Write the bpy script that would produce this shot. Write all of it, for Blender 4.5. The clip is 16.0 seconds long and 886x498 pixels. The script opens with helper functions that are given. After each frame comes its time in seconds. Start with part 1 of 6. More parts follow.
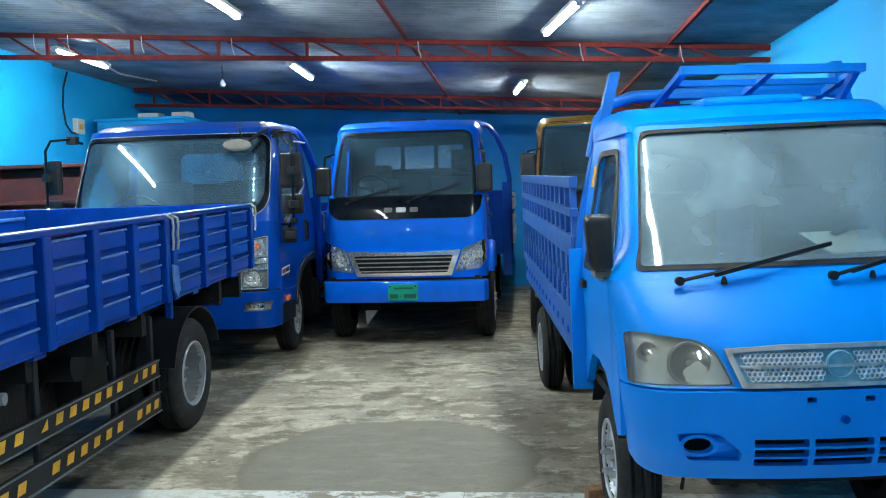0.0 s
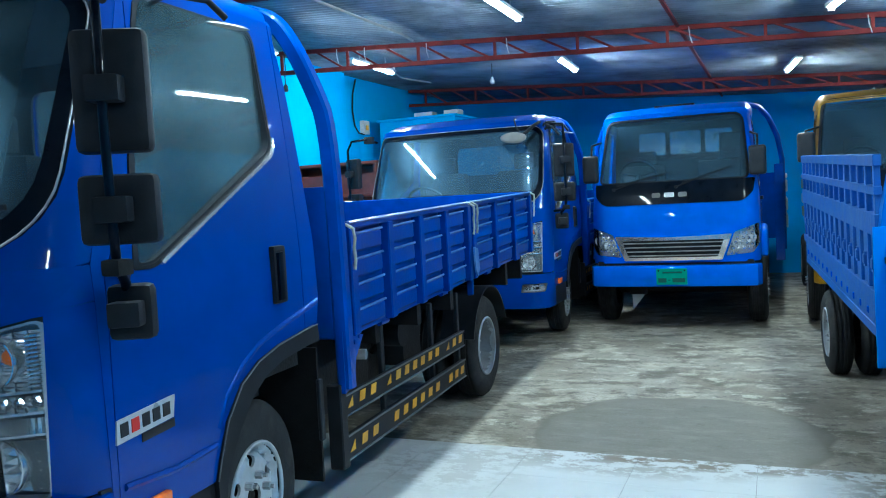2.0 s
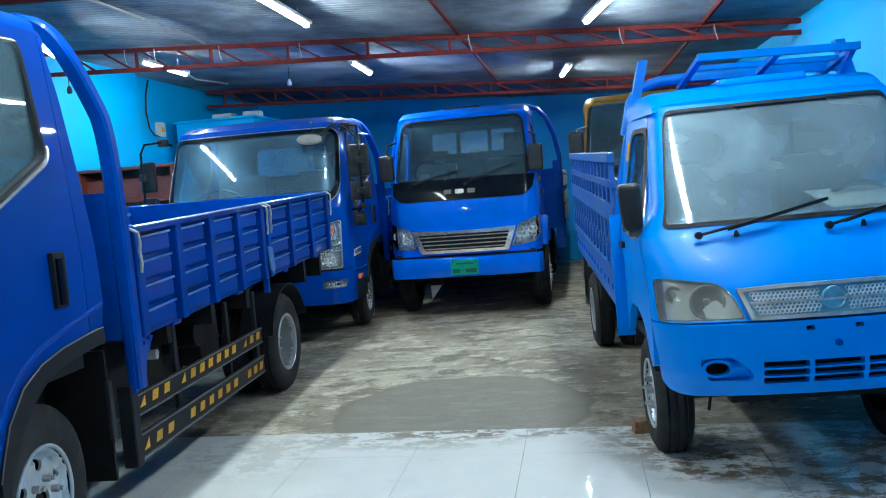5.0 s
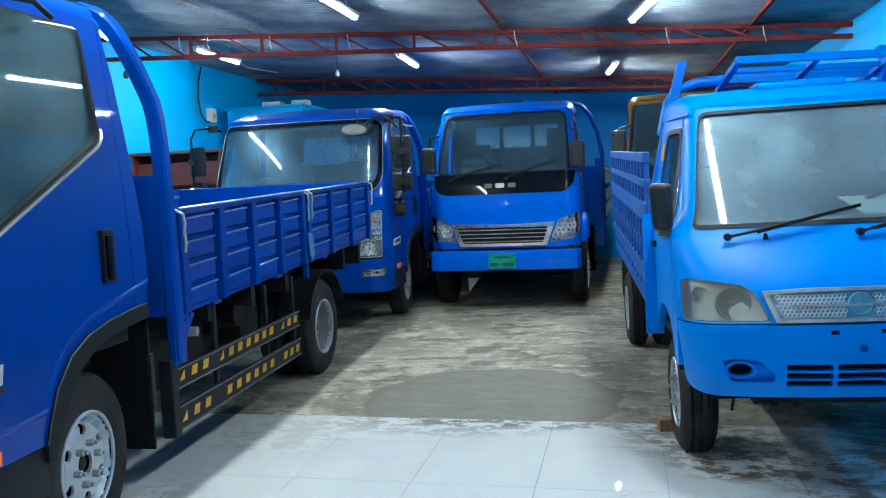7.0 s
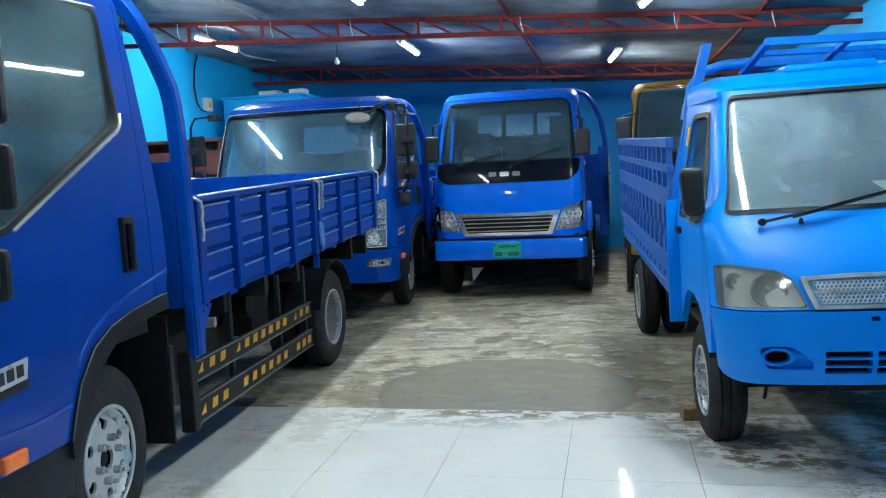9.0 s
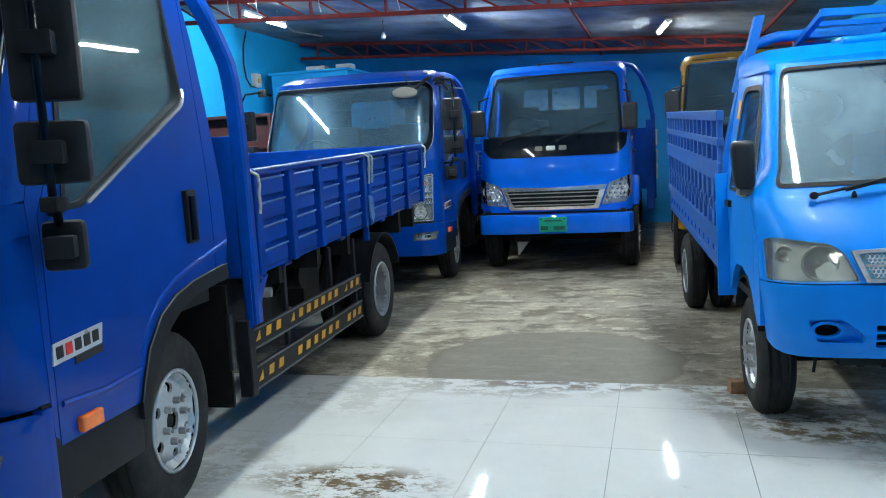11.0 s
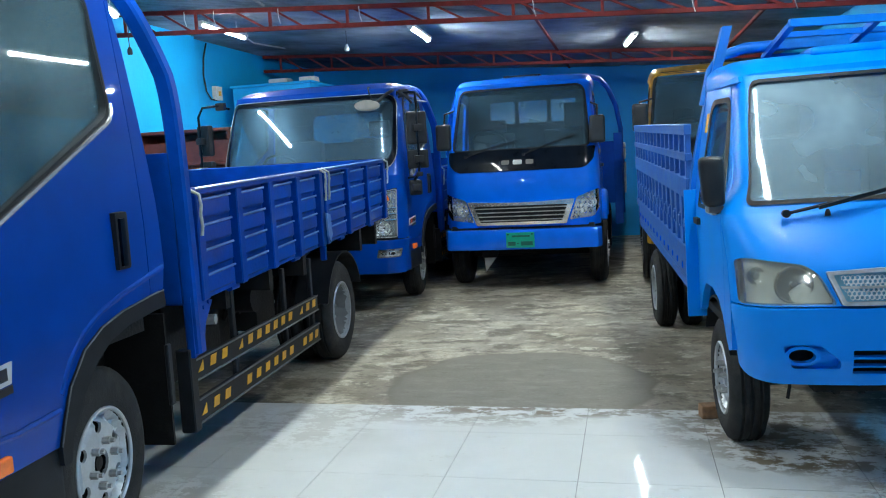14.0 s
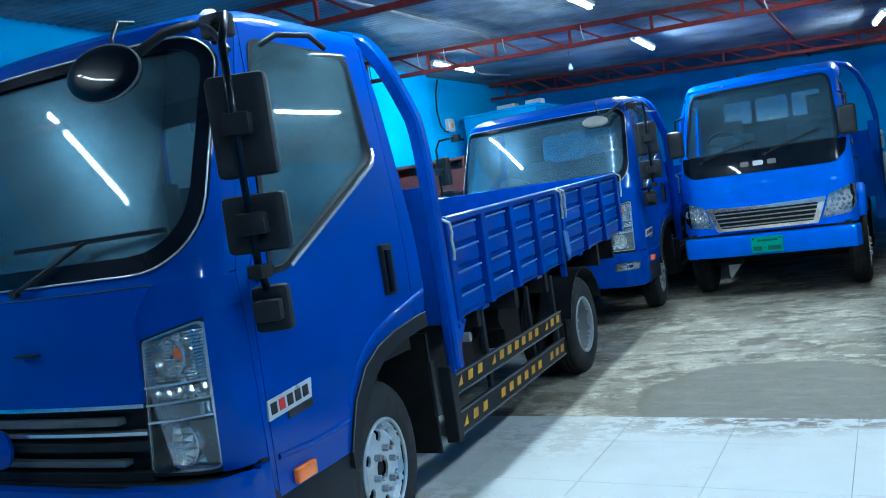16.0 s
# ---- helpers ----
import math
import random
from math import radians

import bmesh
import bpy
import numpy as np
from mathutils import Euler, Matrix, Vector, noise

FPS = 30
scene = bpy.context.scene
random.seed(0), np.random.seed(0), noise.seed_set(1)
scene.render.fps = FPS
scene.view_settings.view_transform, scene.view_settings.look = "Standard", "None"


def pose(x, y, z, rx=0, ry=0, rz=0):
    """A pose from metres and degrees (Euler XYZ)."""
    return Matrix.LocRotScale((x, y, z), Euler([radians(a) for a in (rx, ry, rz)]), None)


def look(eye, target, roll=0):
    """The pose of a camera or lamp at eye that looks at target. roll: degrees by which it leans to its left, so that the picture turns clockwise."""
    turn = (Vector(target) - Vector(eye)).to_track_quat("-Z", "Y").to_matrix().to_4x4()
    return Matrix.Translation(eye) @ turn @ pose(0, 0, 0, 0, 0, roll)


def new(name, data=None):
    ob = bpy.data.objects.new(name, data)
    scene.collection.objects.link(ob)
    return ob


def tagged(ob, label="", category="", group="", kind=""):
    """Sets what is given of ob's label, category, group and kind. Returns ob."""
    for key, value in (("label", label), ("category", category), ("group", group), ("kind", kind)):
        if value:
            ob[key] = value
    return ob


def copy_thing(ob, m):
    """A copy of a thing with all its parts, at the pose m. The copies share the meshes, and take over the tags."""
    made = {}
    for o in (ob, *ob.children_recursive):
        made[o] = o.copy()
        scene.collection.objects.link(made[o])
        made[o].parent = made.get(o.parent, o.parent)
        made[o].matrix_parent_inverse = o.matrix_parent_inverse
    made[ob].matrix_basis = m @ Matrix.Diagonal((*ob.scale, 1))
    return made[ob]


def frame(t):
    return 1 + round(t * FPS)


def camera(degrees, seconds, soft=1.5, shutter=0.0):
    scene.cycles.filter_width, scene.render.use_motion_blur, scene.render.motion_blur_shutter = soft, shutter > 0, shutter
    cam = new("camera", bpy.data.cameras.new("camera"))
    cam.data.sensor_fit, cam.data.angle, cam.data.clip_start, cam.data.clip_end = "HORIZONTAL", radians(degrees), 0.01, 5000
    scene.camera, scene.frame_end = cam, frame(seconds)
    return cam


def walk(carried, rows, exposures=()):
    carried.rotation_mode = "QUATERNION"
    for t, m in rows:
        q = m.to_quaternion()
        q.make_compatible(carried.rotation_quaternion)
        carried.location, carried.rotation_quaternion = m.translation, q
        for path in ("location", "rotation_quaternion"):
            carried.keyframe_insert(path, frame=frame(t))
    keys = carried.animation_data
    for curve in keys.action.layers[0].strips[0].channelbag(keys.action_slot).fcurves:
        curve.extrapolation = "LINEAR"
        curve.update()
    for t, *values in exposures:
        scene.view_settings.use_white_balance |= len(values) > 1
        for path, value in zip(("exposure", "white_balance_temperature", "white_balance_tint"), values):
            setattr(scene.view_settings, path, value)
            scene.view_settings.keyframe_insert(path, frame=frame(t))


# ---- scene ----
cam = camera(57.9, 16.0, 1.1)
PATH = [
    (0, (0.329, -3.041, 1.541), (0.133, -1.054, 1.421), -1.6),
    (0.5, (0.388, -3.159, 1.545), (0.103, -1.184, 1.403), -1.9),
    (1, (0.412, -3.312, 1.517), (-0.131, -1.392, 1.386), -2.8),
    (1.5, (0.334, -3.393, 1.527), (-0.329, -1.51, 1.399), -3.0),
    (2, (0.132, -3.485, 1.53), (-0.641, -1.644, 1.408), -3.0),
    (2.5, (0.088, -3.541, 1.54), (-0.722, -1.717, 1.422), -2.5),
    (3, (0.25, -3.581, 1.54), (-0.3, -1.662, 1.407), -1.8),
    (3.5, (0.403, -3.616, 1.526), (0.054, -1.651, 1.387), -4.1),
    (4, (0.44, -3.657, 1.532), (0.103, -1.69, 1.392), -6.3),
    (6.3, (0.305, -3.833, 1.517), (-0.037, -1.87, 1.342), -1.5),
    (6.5, (0.362, -3.84, 1.524), (0.005, -1.88, 1.348), -1.8),
    (7, (0.464, -3.832, 1.52), (0.019, -1.889, 1.355), -2.5),
    (7.5, (0.397, -3.817, 1.512), (-0.11, -1.888, 1.355), -2.7),
    (8, (0.251, -3.798, 1.505), (-0.243, -1.867, 1.334), -2.6),
    (8.5, (0.225, -3.781, 1.507), (-0.237, -1.843, 1.323), -2.5),
    (8.7, (0.237, -3.776, 1.504), (-0.198, -1.833, 1.319), -2.6),
    (10.8, (0.318, -3.846, 1.495), (-0.066, -1.896, 1.267), -3.1),
    (11, (0.244, -3.861, 1.499), (-0.277, -1.946, 1.254), -2.9),
    (11.5, (0.164, -3.871, 1.485), (-0.441, -1.985, 1.214), -2.8),
    (12, (0.259, -3.858, 1.502), (-0.077, -1.905, 1.23), -2.5),
    (12.5, (0.392, -3.816, 1.501), (0.063, -1.86, 1.248), -3.5),
    (13, (0.46, -3.751, 1.49), (0.005, -1.818, 1.253), -4.5),
    (13.5, (0.398, -3.691, 1.49), (-0.136, -1.777, 1.269), -4.4),
    (14, (0.265, -3.613, 1.515), (-0.189, -1.678, 1.297), -3.1),
    (14.5, (0.19, -3.591, 1.51), (-0.21, -1.644, 1.293), -1.6),
    (15, (0.136, -3.633, 1.518), (-0.387, -1.713, 1.321), -0.5),
    (15.5, (0.171, -3.68, 1.523), (-0.568, -1.827, 1.376), -2.8),
    (16, (0.281, -3.79, 1.536), (-0.704, -2.053, 1.417), -8.2),
]
EXPOSURES = [(0, 0.42, 6500, 6), (0.5, 0.50, 6500, 5), (1, 0.37, 6450, 3), (2.5, 0.38, 5150, 0), (3.5, 0.36, 6000, 4), (7, 0.33, 5950, 6), (8.7, 0.35, 6350, 7), (11.5, 0.32, 6450, 9), (12.5, 0.32, 6600, 9), (14.5, 0.31, 6250, 8), (15.3, 0.33, 5850, 3), (16, 0.47, 5200, 0)]
walk(cam, [(t, look(eye, target, roll)) for t, eye, target, roll in PATH], EXPOSURES)

# ---------------------------------------------------------------- world
world = bpy.data.worlds.new("world")
scene.world = world
world.use_nodes = True
world.node_tree.nodes["Background"].inputs[0].default_value = (0.25, 0.4, 0.7, 1)
world.node_tree.nodes["Background"].inputs[1].default_value = 0.02

TUBE = 335.0      # strength of the LED tubes
TUBE_ENTRANCE = 245.0  # weaker strength set for the tubes over the entrance bay
RNG = random.Random(7)


# ---------------------------------------------------------------- materials
def mat(name, col, rough=0.5, metal=0.0, var=0.15, scale=6.0, bump=0.0, bscale=60.0, coat=0.0, dirt=None, dirt_amount=0.0, rvar=0.1, spec=0.5):
    m = bpy.data.materials.new(name)
    m.use_nodes = True
    nt = m.node_tree
    b = nt.nodes["Principled BSDF"]
    b.inputs["Roughness"].default_value = rough
    b.inputs["Metallic"].default_value = metal
    b.inputs["Coat Weight"].default_value = coat
    b.inputs["Coat Roughness"].default_value = 0.035
    b.inputs["Specular IOR Level"].default_value = spec
    tc = nt.nodes.new("ShaderNodeTexCoord")
    n1 = nt.nodes.new("ShaderNodeTexNoise")
    n1.inputs["Scale"].default_value = scale
    n1.inputs["Detail"].default_value = 6
    nt.links.new(tc.outputs["Object"], n1.inputs["Vector"])
    ramp = nt.nodes.new("ShaderNodeValToRGB")
    ramp.color_ramp.elements[0].position, ramp.color_ramp.elements[1].position = 0.3, 0.7
    lo = [max(0, c * (1 - var)) for c in col]
    hi = [min(1, c * (1 + var)) for c in col]
    ramp.color_ramp.elements[0].color, ramp.color_ramp.elements[1].color = (*lo, 1), (*hi, 1)
    nt.links.new(n1.outputs["Fac"], ramp.inputs["Fac"])
    out = ramp.outputs["Color"]
    if dirt:
        n2 = nt.nodes.new("ShaderNodeTexNoise")
        n2.inputs["Scale"].default_value = scale * 0.35
        n2.inputs["Detail"].default_value = 10
        n2.inputs["Roughness"].default_value = 0.7
        nt.links.new(tc.outputs["Object"], n2.inputs["Vector"])
        r2 = nt.nodes.new("ShaderNodeMapRange")
        r2.inputs["From Min"].default_value, r2.inputs["From Max"].default_value = 0.5, 0.75
        r2.inputs["To Max"].default_value = dirt_amount
        nt.links.new(n2.outputs["Fac"], r2.inputs["Value"])
        mix = nt.nodes.new("ShaderNodeMixRGB")
        mix.inputs[2].default_value = (*dirt, 1)
        nt.links.new(r2.outputs["Result"], mix.inputs[0])
        nt.links.new(out, mix.inputs[1])
        out = mix.outputs[0]
    nt.links.new(out, b.inputs["Base Color"])
    if rvar:
        r3 = nt.nodes.new("ShaderNodeMapRange")
        r3.inputs["To Min"].default_value, r3.inputs["To Max"].default_value = max(0.02, rough - rvar), min(1, rough + rvar)
        nt.links.new(n1.outputs["Fac"], r3.inputs["Value"])
        nt.links.new(r3.outputs["Result"], b.inputs["Roughness"])
    if bump:
        n4 = nt.nodes.new("ShaderNodeTexNoise")
        n4.inputs["Scale"].default_value = bscale
        n4.inputs["Detail"].default_value = 4
        nt.links.new(tc.outputs["Object"], n4.inputs["Vector"])
        bp = nt.nodes.new("ShaderNodeBump")
        bp.inputs["Strength"].default_value = bump
        bp.inputs["Distance"].default_value = 0.01
        nt.links.new(n4.outputs["Fac"], bp.inputs["Height"])
        nt.links.new(bp.outputs["Normal"], b.inputs["Normal"])
    return m


def glass_mat(name, tint, rough=0.02, haze=0.12, haze_col=(0.45, 0.55, 0.6), patch=3.0, sheen=0.14, swirl=0.0):
    """Dusty pane: clear transmission, a mirror-like coat of reflection and patches of grey film."""
    m = bpy.data.materials.new(name)
    m.use_nodes = True
    nt = m.node_tree
    nt.nodes.remove(nt.nodes["Principled BSDF"])
    out = nt.nodes["Material Output"]
    tr = nt.nodes.new("ShaderNodeBsdfTransparent")
    tr.inputs[0].default_value = (*tint, 1)
    gl = nt.nodes.new("ShaderNodeBsdfGlossy")
    gl.inputs["Roughness"].default_value = rough
    fr = nt.nodes.new("ShaderNodeFresnel")
    fr.inputs[0].default_value = 1.5
    mx = nt.nodes.new("ShaderNodeMixShader")
    nt.links.new(fr.outputs[0], mx.inputs[0])
    nt.links.new(tr.outputs[0], mx.inputs[1])
    nt.links.new(gl.outputs[0], mx.inputs[2])
    df = nt.nodes.new("ShaderNodeBsdfDiffuse")
    df.inputs[0].default_value = (*haze_col, 1)
    tc = nt.nodes.new("ShaderNodeTexCoord")
    ns = nt.nodes.new("ShaderNodeTexNoise")
    ns.inputs["Scale"].default_value = patch
    ns.inputs["Distortion"].default_value = swirl
    ns.inputs["Detail"].default_value = 3 if swirl else 8
    nt.links.new(tc.outputs["Object"], ns.inputs["Vector"])
    mr = nt.nodes.new("ShaderNodeMapRange")
    mr.inputs["From Min"].default_value, mr.inputs["From Max"].default_value = 0.3, 0.75
    mr.inputs["To Min"].default_value, mr.inputs["To Max"].default_value = haze * 0.35, haze * 1.4
    nt.links.new(ns.outputs["Fac"], mr.inputs["Value"])
    m2 = nt.nodes.new("ShaderNodeMixShader")
    gd = nt.nodes.new("ShaderNodeBsdfGlossy")
    gd.inputs["Roughness"].default_value = 0.32
    gd.inputs["Color"].default_value = (*[min(1.0, c * 1.6) for c in haze_col], 1)
    dust = nt.nodes.new("ShaderNodeMixShader")
    dust.inputs[0].default_value = sheen
    nt.links.new(df.outputs[0], dust.inputs[1])
    nt.links.new(gd.outputs[0], dust.inputs[2])
    nt.links.new(mr.outputs["Result"], m2.inputs[0])
    nt.links.new(mx.outputs[0], m2.inputs[1])
    nt.links.new(dust.outputs[0], m2.inputs[2])
    nt.links.new(m2.outputs[0], out.inputs[0])
    return m


def glow(name, col, strength):
    m = bpy.data.materials.new(name)
    m.use_nodes = True
    b = m.node_tree.nodes["Principled BSDF"]
    b.inputs["Base Color"].default_value = (0.9, 0.9, 0.9, 1)
    b.inputs["Emission Color"].default_value = (*col, 1)
    b.inputs["Emission Strength"].default_value = strength
    return m


M_BLUE = mat("truck_blue_paint", (0.0, 0.043, 0.295), 0.5, 0.0, 0.1, 5, 0.03, 8, 0.55, (0.0, 0.05, 0.25), 0.2, spec=0.06)
M_CBLUE = mat("cab_blue_paint", (0.0, 0.12, 0.69), 0.45, 0.0, 0.1, 5, 0.04, 8, 0.7, (0.002, 0.07, 0.32), 0.25, spec=0.08)
M_BED = mat("bed_blue_paint", (0.001, 0.046, 0.30), 0.45, 0.0, 0.2, 7, 0.1, 40, 0.55, (0.004, 0.05, 0.22), 0.4, spec=0.1)
# Edge paint made paler for wear and for highlights put into the colour.
M_BED_EDGE = mat("worn_and_highlit_edge_paint", (0.05, 0.17, 0.50), 0.35, 0.0, 0.3, 16, 0.1, 40, 0.8, (0.28, 0.38, 0.55), 0.7)
M_SKY = mat("light_blue_paint", (0.001, 0.215, 0.75), 0.42, 0.0, 0.07, 4, 0.03, 6, 0.025, (0.01, 0.2, 0.55), 0.25, spec=0.2)
M_YELLOW = mat("yellow_paint", (0.34, 0.17, 0.006), 0.4, 0.0, 0.1, 5, 0.0, 8, 0.3, (0.22, 0.14, 0.04), 0.3, spec=0.2)
M_BLACK = mat("black_plastic", (0.014, 0.016, 0.020), 0.5, 0.0, 0.3, 9, 0.06, 120, spec=0.15)
M_GLOSSBLACK = mat("gloss_black_panel", (0.003, 0.006, 0.012), 0.3, 0.0, 0.3, 9, 0, 120, 0.16, spec=0.04)
M_RUBBER = mat("tyre_rubber", (0.019, 0.020, 0.022), 0.8, 0.0, 0.35, 14, 0.3, 150, 0, (0.075, 0.07, 0.062), 0.6, spec=0.25)
M_RIM = mat("silver_steel_rim", (0.48, 0.51, 0.54), 0.34, 0.4, 0.12, 12, 0.1, 90, 0, (0.12, 0.11, 0.1), 0.35)
# Darker rim copy: the deep rear dish's shade is put into the grey.
M_RIM_DEEP = mat("shaded_inner_rim", (0.21, 0.22, 0.23), 0.5, 0.3, 0.15, 12, 0.1, 90, 0, (0.08, 0.075, 0.07), 0.4)
M_STEEL = mat("bare_steel", (0.42, 0.42, 0.42), 0.45, 0.9, 0.25, 20, 0.1, 90)
M_CHROME = mat("chrome_trim", (0.86, 0.88, 0.9), 0.16, 0.85, 0.1, 15, 0.0, 60)
M_DARK = mat("dark_chassis_steel", (0.008, 0.008, 0.009), 0.7, 0.1, 0.4, 9, 0.3, 60, 0, (0.03, 0.026, 0.022), 0.35, spec=0.25)
M_AMBER = mat("amber_lens", (0.9, 0.17, 0.02), 0.18, 0.0, 0.15, 30, 0, 60, 0.5)
M_WARN = mat("warning_yellow", (0.66, 0.32, 0.015), 0.5, 0.0, 0.15, 20, 0.1, 60, 0, (0.25, 0.16, 0.05), 0.45)
M_GREY = mat("grey_fabric_seat", (0.035, 0.04, 0.045), 0.85, 0.0, 0.3, 20, 0.3, 200)
M_DASH = mat("grey_dashboard", (0.09, 0.1, 0.11), 0.6, 0.0, 0.2, 12, 0.2, 150)
M_PLATE = mat("green_number_plate", (0.0, 0.30, 0.2), 0.35, 0.0, 0.1, 20)
M_INK = mat("dark_green_print", (0.005, 0.08, 0.06), 0.5)
M_BADGE = mat("white_badge", (0.62, 0.64, 0.66), 0.3, 0.3, 0.06, 20)
M_BADGE_INK = mat("black_badge_print", (0.012, 0.012, 0.014), 0.4)
M_RED_INK = mat("red_badge_print", (0.7, 0.03, 0.02), 0.4)
M_LENS = glass_mat("clear_lens", (0.96, 0.98, 0.99), 0.02, 0.012)
M_LENS_OLD = glass_mat("yellowed_lens", (0.88, 0.89, 0.86), 0.04, 0.14, (0.46, 0.47, 0.44))
M_GLASS = glass_mat("windscreen_glass", (0.74, 0.86, 0.90), 0.012, 0.085, (0.22, 0.38, 0.50), 1.6, 0.3)
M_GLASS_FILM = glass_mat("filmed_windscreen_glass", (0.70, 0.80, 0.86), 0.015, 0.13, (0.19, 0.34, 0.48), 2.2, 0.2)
M_GLASS_CLEAR = glass_mat("clear_windscreen_glass", (0.80, 0.88, 0.92), 0.012, 0.12, (0.16, 0.32, 0.46), 2.6, 0.2)
M_GLASS_DUSTY = glass_mat("dusty_windscreen_glass", (0.55, 0.66, 0.71), 0.03, 0.44, (0.225, 0.305, 0.36), 2.0, 0.03, 0.5)
M_GLASS_DARK = glass_mat("tinted_window_glass", (0.80, 0.88, 0.90), 0.012, 0.08, (0.28, 0.45, 0.54))
M_GLASS_REAR = glass_mat("dusty_rear_window_glass", (0.85, 0.92, 0.94), 0.03, 0.3, (0.5, 0.66, 0.72))
M_REFL = mat("silver_lamp_reflector", (0.94, 0.96, 0.97), 0.13, 0.6, 0.1, 25, 0.0, 55, rvar=0.05)
M_SHELL = mat("weathered_mirror_shell", (0.017, 0.020, 0.025), 0.42, 0.0, 0.3, 7, 0.05, 90, 0, (0.035, 0.037, 0.04), 0.4, spec=0.3)
M_SEAL = mat("weathered_grey_seal", (0.020, 0.021, 0.023), 0.6, 0.0, 0.5, 9, 0.2, 50, 0, (0.12, 0.12, 0.11), 0.5, spec=0.2)
M_TAUPE = mat("dusty_grey_plastic", (0.15, 0.14, 0.13), 0.6, 0.0, 0.2, 9, 0.1, 60)
M_MIRROR = mat("mirror_glass", (0.8, 0.82, 0.84), 0.05, 1.0, 0.02, 5, 0, 60)
M_WALL = mat("sky_blue_wall_paint", (0.004, 0.335, 0.70), 0.62, 0.0, 0.1, 1.3, 0.2, 25, 0, (0.03, 0.22, 0.48), 0.45)
# Copy of the wall paint with the back wall's bluer light in its colour.
M_WALL_BACK = mat("shade_tinted_wall_paint", (0.004, 0.32, 0.80), 0.62, 0.0, 0.12, 1.3, 0.2, 25, 0, (0.02, 0.16, 0.42), 0.45)
M_CEIL = mat("dark_corrugated_sheet", (0.225, 0.25, 0.28), 0.75, 0.0, 0.35, 2.0, 0.12, 30, 0, (0.02, 0.022, 0.025), 0.85, spec=0.2)
M_TRUSS = mat("red_oxide_steel", (0.15, 0.017, 0.016), 0.7, 0.0, 0.3, 10, 0.15, 60, 0, (0.05, 0.016, 0.016), 0.6, spec=0.2)
M_WOOD = mat("red_brown_wood", (0.16, 0.035, 0.022), 0.5, 0.0, 0.3, 6, 0.1, 60, 0.1)
M_PVC = mat("white_plastic", (0.50, 0.51, 0.49), 0.5, 0.0, 0.12, 10, 0, 60, 0, (0.3, 0.28, 0.22), 0.4)
M_CONDUIT = mat("grey_dusty_conduit", (0.20, 0.20, 0.20), 0.6, 0.0, 0.2, 10)
M_CABLE = mat("black_cable", (0.01, 0.01, 0.012), 0.6)
M_TUBE = glow("led_tube_light", (0.87, 0.97, 0.95), TUBE)
M_TUBE_WEAK = glow("weaker_led_tube_light", (0.87, 0.97, 0.95), TUBE_ENTRANCE * 0.6)
M_TUBE_SIDE = glow("side_led_tube_light", (0.87, 0.97, 0.95), TUBE * 0.85)
M_TUBE_DIM = glow("added_dim_tube_light", (0.87, 0.97, 0.95), TUBE_ENTRANCE * 0.75)
M_TUBE_ENTRANCE = glow("entrance_led_tube_light", (0.87, 0.97, 0.95), TUBE_ENTRANCE)
M_CLAY = mat("brown_brick", (0.28, 0.16, 0.09), 0.9, 0.0, 0.3, 25, 0.5, 90)
M_PAPER = mat("cream_paper", (0.72, 0.7, 0.6), 0.8, 0.0, 0.06, 20)
M_ROPE = mat("pale_hook_steel", (0.5, 0.52, 0.45), 0.5, 0.6, 0.2, 30)


# ---------------------------------------------------------------- mesh helpers
def part(name, bm, material, parent=None, label="", smooth=None):
    me = bpy.data.meshes.new(name)
    bmesh.ops.recalc_face_normals(bm, faces=bm.faces)
    bm.to_mesh(me)
    bm.free()
    me.materials.append(material)
    if smooth is not None:
        for p in me.polygons:
            p.use_smooth = True
        me.set_sharp_from_angle(angle=radians(smooth))
    ob = new(name, me)
    if parent is not None:
        ob.parent = parent
    if label:
        ob["label"] = label
    return ob


def box(bm, x0, x1, y0, y1, z0, z1, bevel=0.0, seg=2):
    r = bmesh.ops.create_cube(bm, size=1.0)
    for v in r["verts"]:
        v.co = Vector(((x0 + x1) / 2 + v.co.x * (x1 - x0), (y0 + y1) / 2 + v.co.y * (y1 - y0), (z0 + z1) / 2 + v.co.z * (z1 - z0)))
    if bevel:
        es = list({e for v in r["verts"] for e in v.link_edges})
        bmesh.ops.bevel(bm, geom=es, offset=bevel, segments=seg, affect="EDGES", profile=0.7)


def bx(*a, **k):
    bm = bmesh.new()
    box(bm, *a, **k)
    return bm


def frame_axes(d):
    d = Vector(d).normalized()
    up = Vector((0, 0, 1)) if abs(d.z) < 0.95 else Vector((0, 1, 0))
    s = d.cross(up).normalized()
    return d, s, s.cross(d).normalized()


